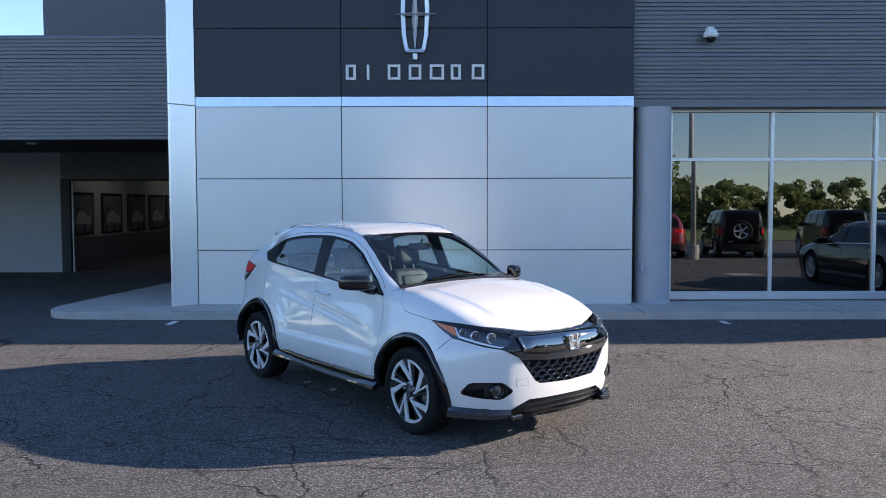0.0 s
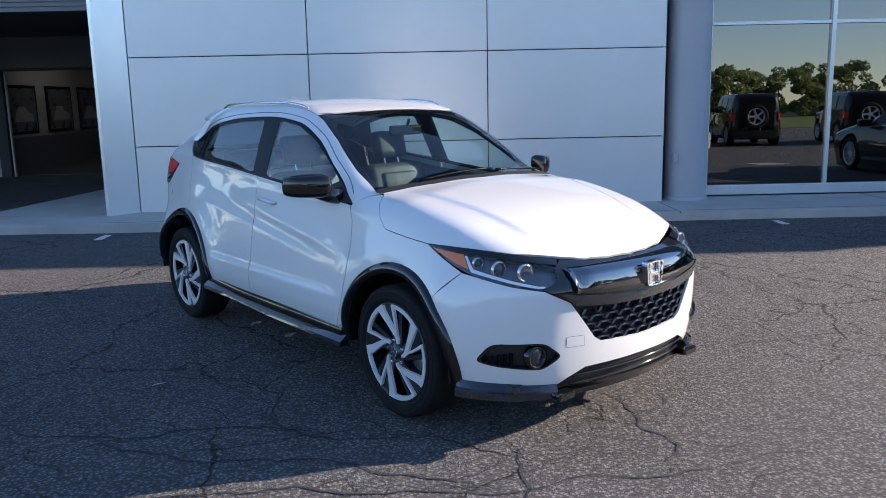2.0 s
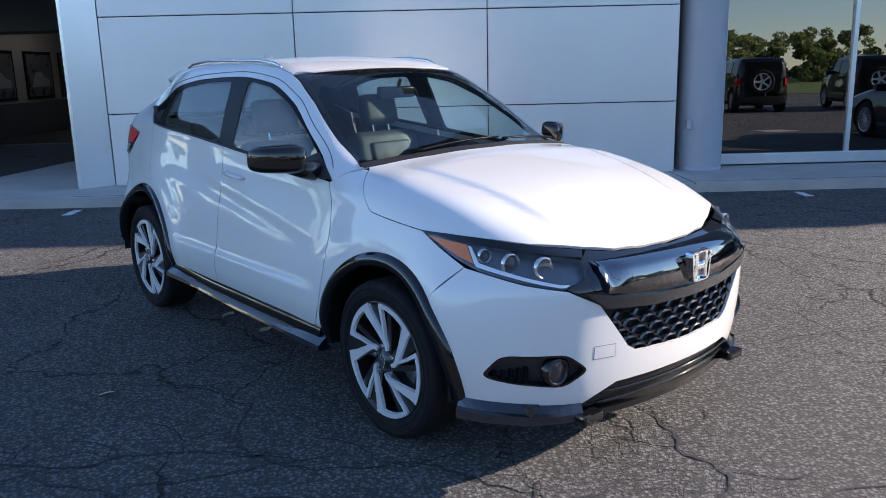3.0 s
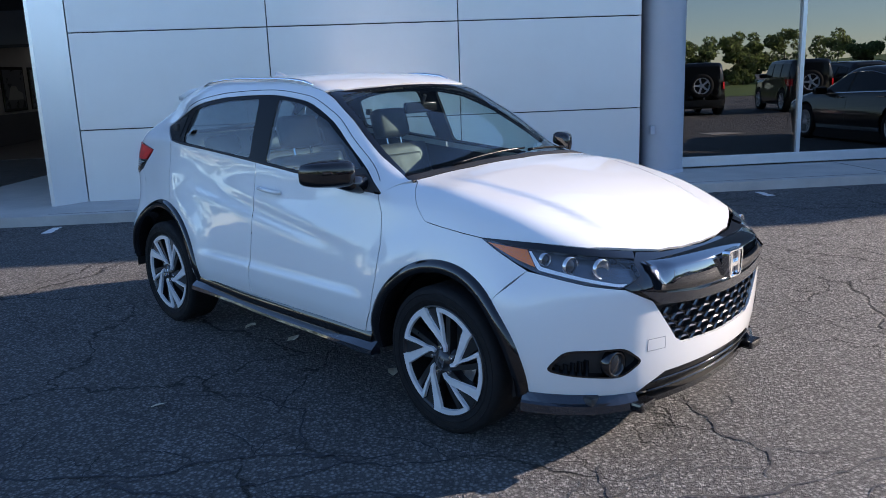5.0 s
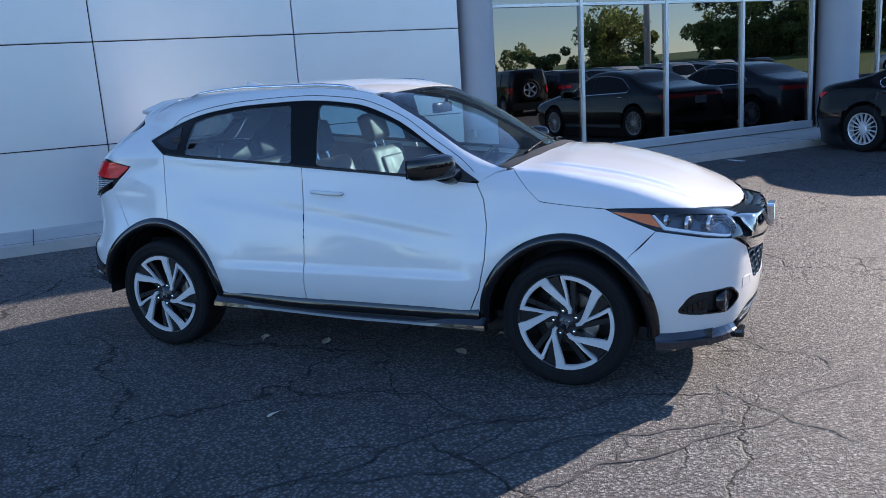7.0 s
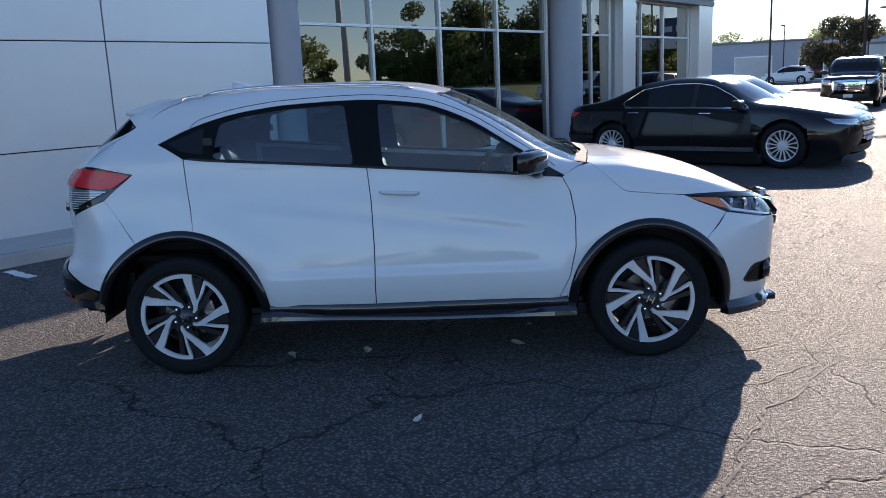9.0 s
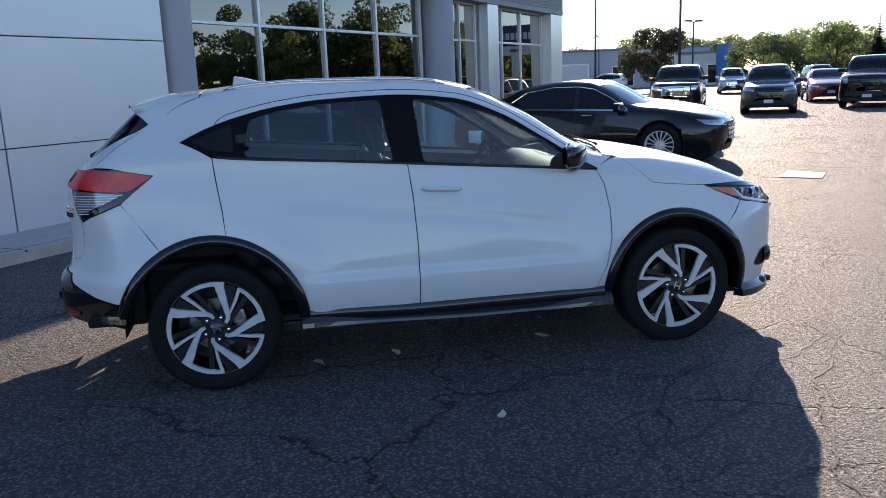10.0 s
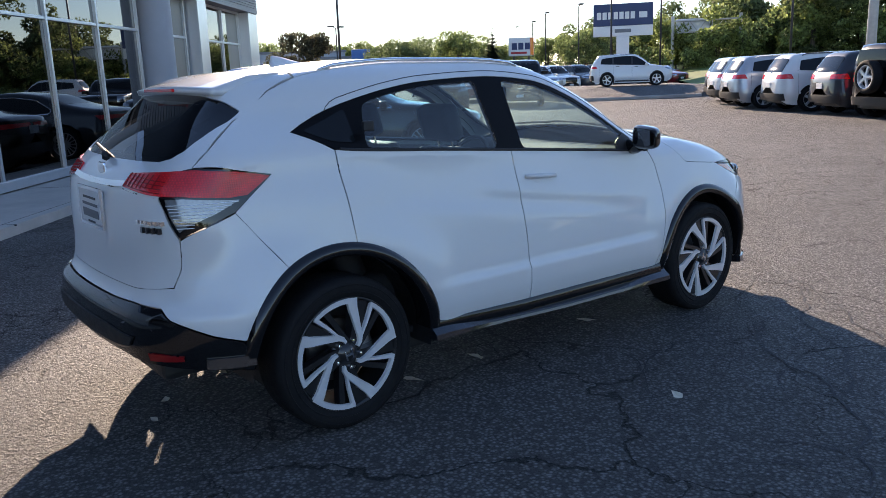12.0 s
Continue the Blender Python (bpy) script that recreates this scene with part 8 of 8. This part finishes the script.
low_building("store_building", 98, 36, 20, 26, 14, 4.4, M["column"], "long low blue-grey store building", [(-9, 3.2, 0, 2.6, M["car_glass"]), (-3, 2.6, 0.2, 2.6, M["car_glass"]), (3, 4, 0, 3.0, M["pale_wall"]), (9, 3, 0.2, 2.4, M["car_glass"])])
blue = low_building("shop_building", 97, 22.5, 12, 7, 8, 3.6, M["pale_wall"], "white shop building with a blue entrance gable", [(-1.6, 2.4, 0.2, 2.4, M["car_glass"]), (1.8, 2.4, 0.2, 2.4, M["car_glass"])])
part("blue_gable", boxed(-4.5, -4.02, -3.6, -1.4, 0.0, 4.6, 0.05), M["blue_wall"], blue, "blue entrance gable")


# lamp posts
def lamp_post(x, y, h, r, arms, material, label, heading=0, tagname="car park lamps"):
    p = empty("street_lamp", pose(x, y, 0, 0, 0, heading), label=label, category="street lamp", group=tagname)
    part("base", lathe([(r * 2.2, 0.0), (r * 2.2, 0.5), (r * 1.9, 0.55), (0.0, 0.55)], 16, "z"), M["concrete"], p)
    part("pole", tube([(0, 0, 0.5), (0, 0, h)], [r, r * 0.7], 10), material, p, smooth=True)
    for s in arms:
        part("arm", tube([(0, 0, h - 0.05), (0, s * 0.45, h + 0.05)], 0.035, 6), material, p)
        part("lamp_head", boxed(-0.17, 0.17, min(s * 0.35, s * 0.95), max(s * 0.35, s * 0.95), h + 0.02, h + 0.15, 0.03), material, p)
    return p


pd = M["pole_dark"]
for x, y, h, arms, hd in ((45.5, 20.2, 6.2, (1,), 90), (41.5, 14.3, 9.5, (1, -1), 0), (80.5, -1.4, 7.0, (1,), 100), (71.0, -3.4, 7.0, (1,), 100), (95.0, -1.4, 7.0, (1,), 100), (106, -0.2, 7.0, (1,), 100), (53.5, -3.1, 9.5, (1, -1), 0), (52.5, -6.3, 10.0, (1, -1), 0),
                          (45.0, -12.2, 10.0, (1, -1), 0), (66, 18, 5.6, (1, -1), 60), (78, 22, 4.8, (1, -1), 20), (90, 33, 6, (1,), 90)):
    lamp_post(x, y, h, 0.075, arms, pd, "dark slender car park lamp post", hd)
for x, y, r in ((26.4, -7.75, 0.19), (9.6, -2.2, 0.10)):
    lamp_post(x, y, 9.5, r, (1, -1), M["pole_pale"], "pale thick lamp post beside parked cars", 20, "pale lamps")

# roadside signs, lettering as plain bars
sg = empty("pylon_sign", pose(68.5, -6.9, 0, 0, 0, 169), label="tall blue and white roadside pylon sign", category="sign")
part("sign_box", boxed(-0.25, 0.25, -2.55, 2.55, 5.0, 6.85, 0.05), M["sign_blue"], sg)
part("lower_panel", boxed(-0.25, 0.25, -2.55, 2.55, 4.1, 4.98, 0.04), M["sign_white"], sg)
part("pillar", boxed(-0.3, 0.3, -0.55, 0.55, 0, 4.1, 0.05), M["sign_white"], sg)
for k in range(7):
    part("sign_bar", boxed(0.252, 0.27, 1.0 - k * 0.48 - 0.36, 1.0 - k * 0.48, 5.55, 6.15), M["sign_white"], sg)
part("sign_mark", boxed(0.252, 0.27, 1.35, 2.05, 5.6, 6.1, 0.008), M["sign_white"], sg)
part("panel_bar", boxed(0.252, 0.27, -0.7, 0.7, 4.4, 4.7), M["rib"], sg)
ns_ = empty("roadside_sign", pose(84.5, 0.8, 0, 0, 0, 174), label="white roadside sign with purple and red bars", category="sign")
part("sign_box", boxed(-0.2, 0.2, -1.35, 1.35, 3.0, 4.9, 0.04), M["sign_white"], ns_)
part("post", boxed(-0.12, 0.12, -0.9, -0.7, 0, 3.0), M["pole_dark"], ns_)
part("post", boxed(-0.12, 0.12, 0.7, 0.9, 0, 3.0), M["pole_dark"], ns_)
for k in range(3):
    part("sign_bar", boxed(0.202, 0.22, 0.95 - k * 0.7 - 0.55, 0.95 - k * 0.7, 3.65, 4.35), M["sign_blue"], ns_)
part("sign_stripe", boxed(0.202, 0.22, -1.1, 0.6, 3.2, 3.42), M["sign_red"], ns_)
part("sign_patch", boxed(0.202, 0.215, 0.97, 1.33, 3.05, 4.85), M["amber"], ns_, "orange end patch")
gn = empty("road_gantry", pose(78.0, -17.0, 0, 0, 0, 162), label="grey overhead road sign gantry seen from behind", category="gantry")
for y in (-3.2, 3.2):
    part("gantry_post", tube([(0, y, 0), (0, y, 6.2)], 0.16, 8), M["pole_pale"], gn)
for z in (4.6, 5.7):
    part("gantry_beam", tube([(0, -3.3, z), (0, 3.3, z)], 0.09, 6), M["pole_pale"], gn)
for k in range(8):
    part("gantry_brace", tube([(0, -3.2 + 0.8 * k, 4.6 if k % 2 else 5.7), (0, -2.4 + 0.8 * k, 5.7 if k % 2 else 4.6)], 0.04, 5), M["pole_pale"], gn)
part("gantry_panel", boxed(-0.3, -0.2, -2.9, 0.6, 4.5, 5.9, 0.02), M["sign_white"], gn)

# fallen leaves on the asphalt, pale because several stand in for sun flecks
for k, (x, y) in enumerate(((-0.12, 7.00), (0.23, 7.13), (0.31, 7.33), (-1.22, 9.20), (-0.84, 9.03), (-0.73, 7.66), (-1.03, 8.01), (-1.33, 6.74), (-1.45, 9.17))):
    rl_ = random.Random(k)
    n = 7
    s = rl_.uniform(0.028, 0.055)
    pts = [(0, 0, 0.006)] + [(s * (1.6 if i == 0 else rl_.uniform(0.5, 0.95)) * math.cos(2 * math.pi * i / n), s * rl_.uniform(0.4, 0.8) * math.sin(2 * math.pi * i / n), 0.004 + rl_.uniform(0, 0.014)) for i in range(n)]
    ob = part("leaf_and_fleck", (pts, [(0, i + 1, (i + 1) % n + 1) for i in range(n)]), M["leaf_fleck"])
    ob.matrix_world = pose(x, y, 0.0, 0, 0, rl_.uniform(0, 360))
    tagged(ob, label="small pale dry leaf shape, also standing in for sun flecks on asphalt", category="leaf", group="fallen leaves")
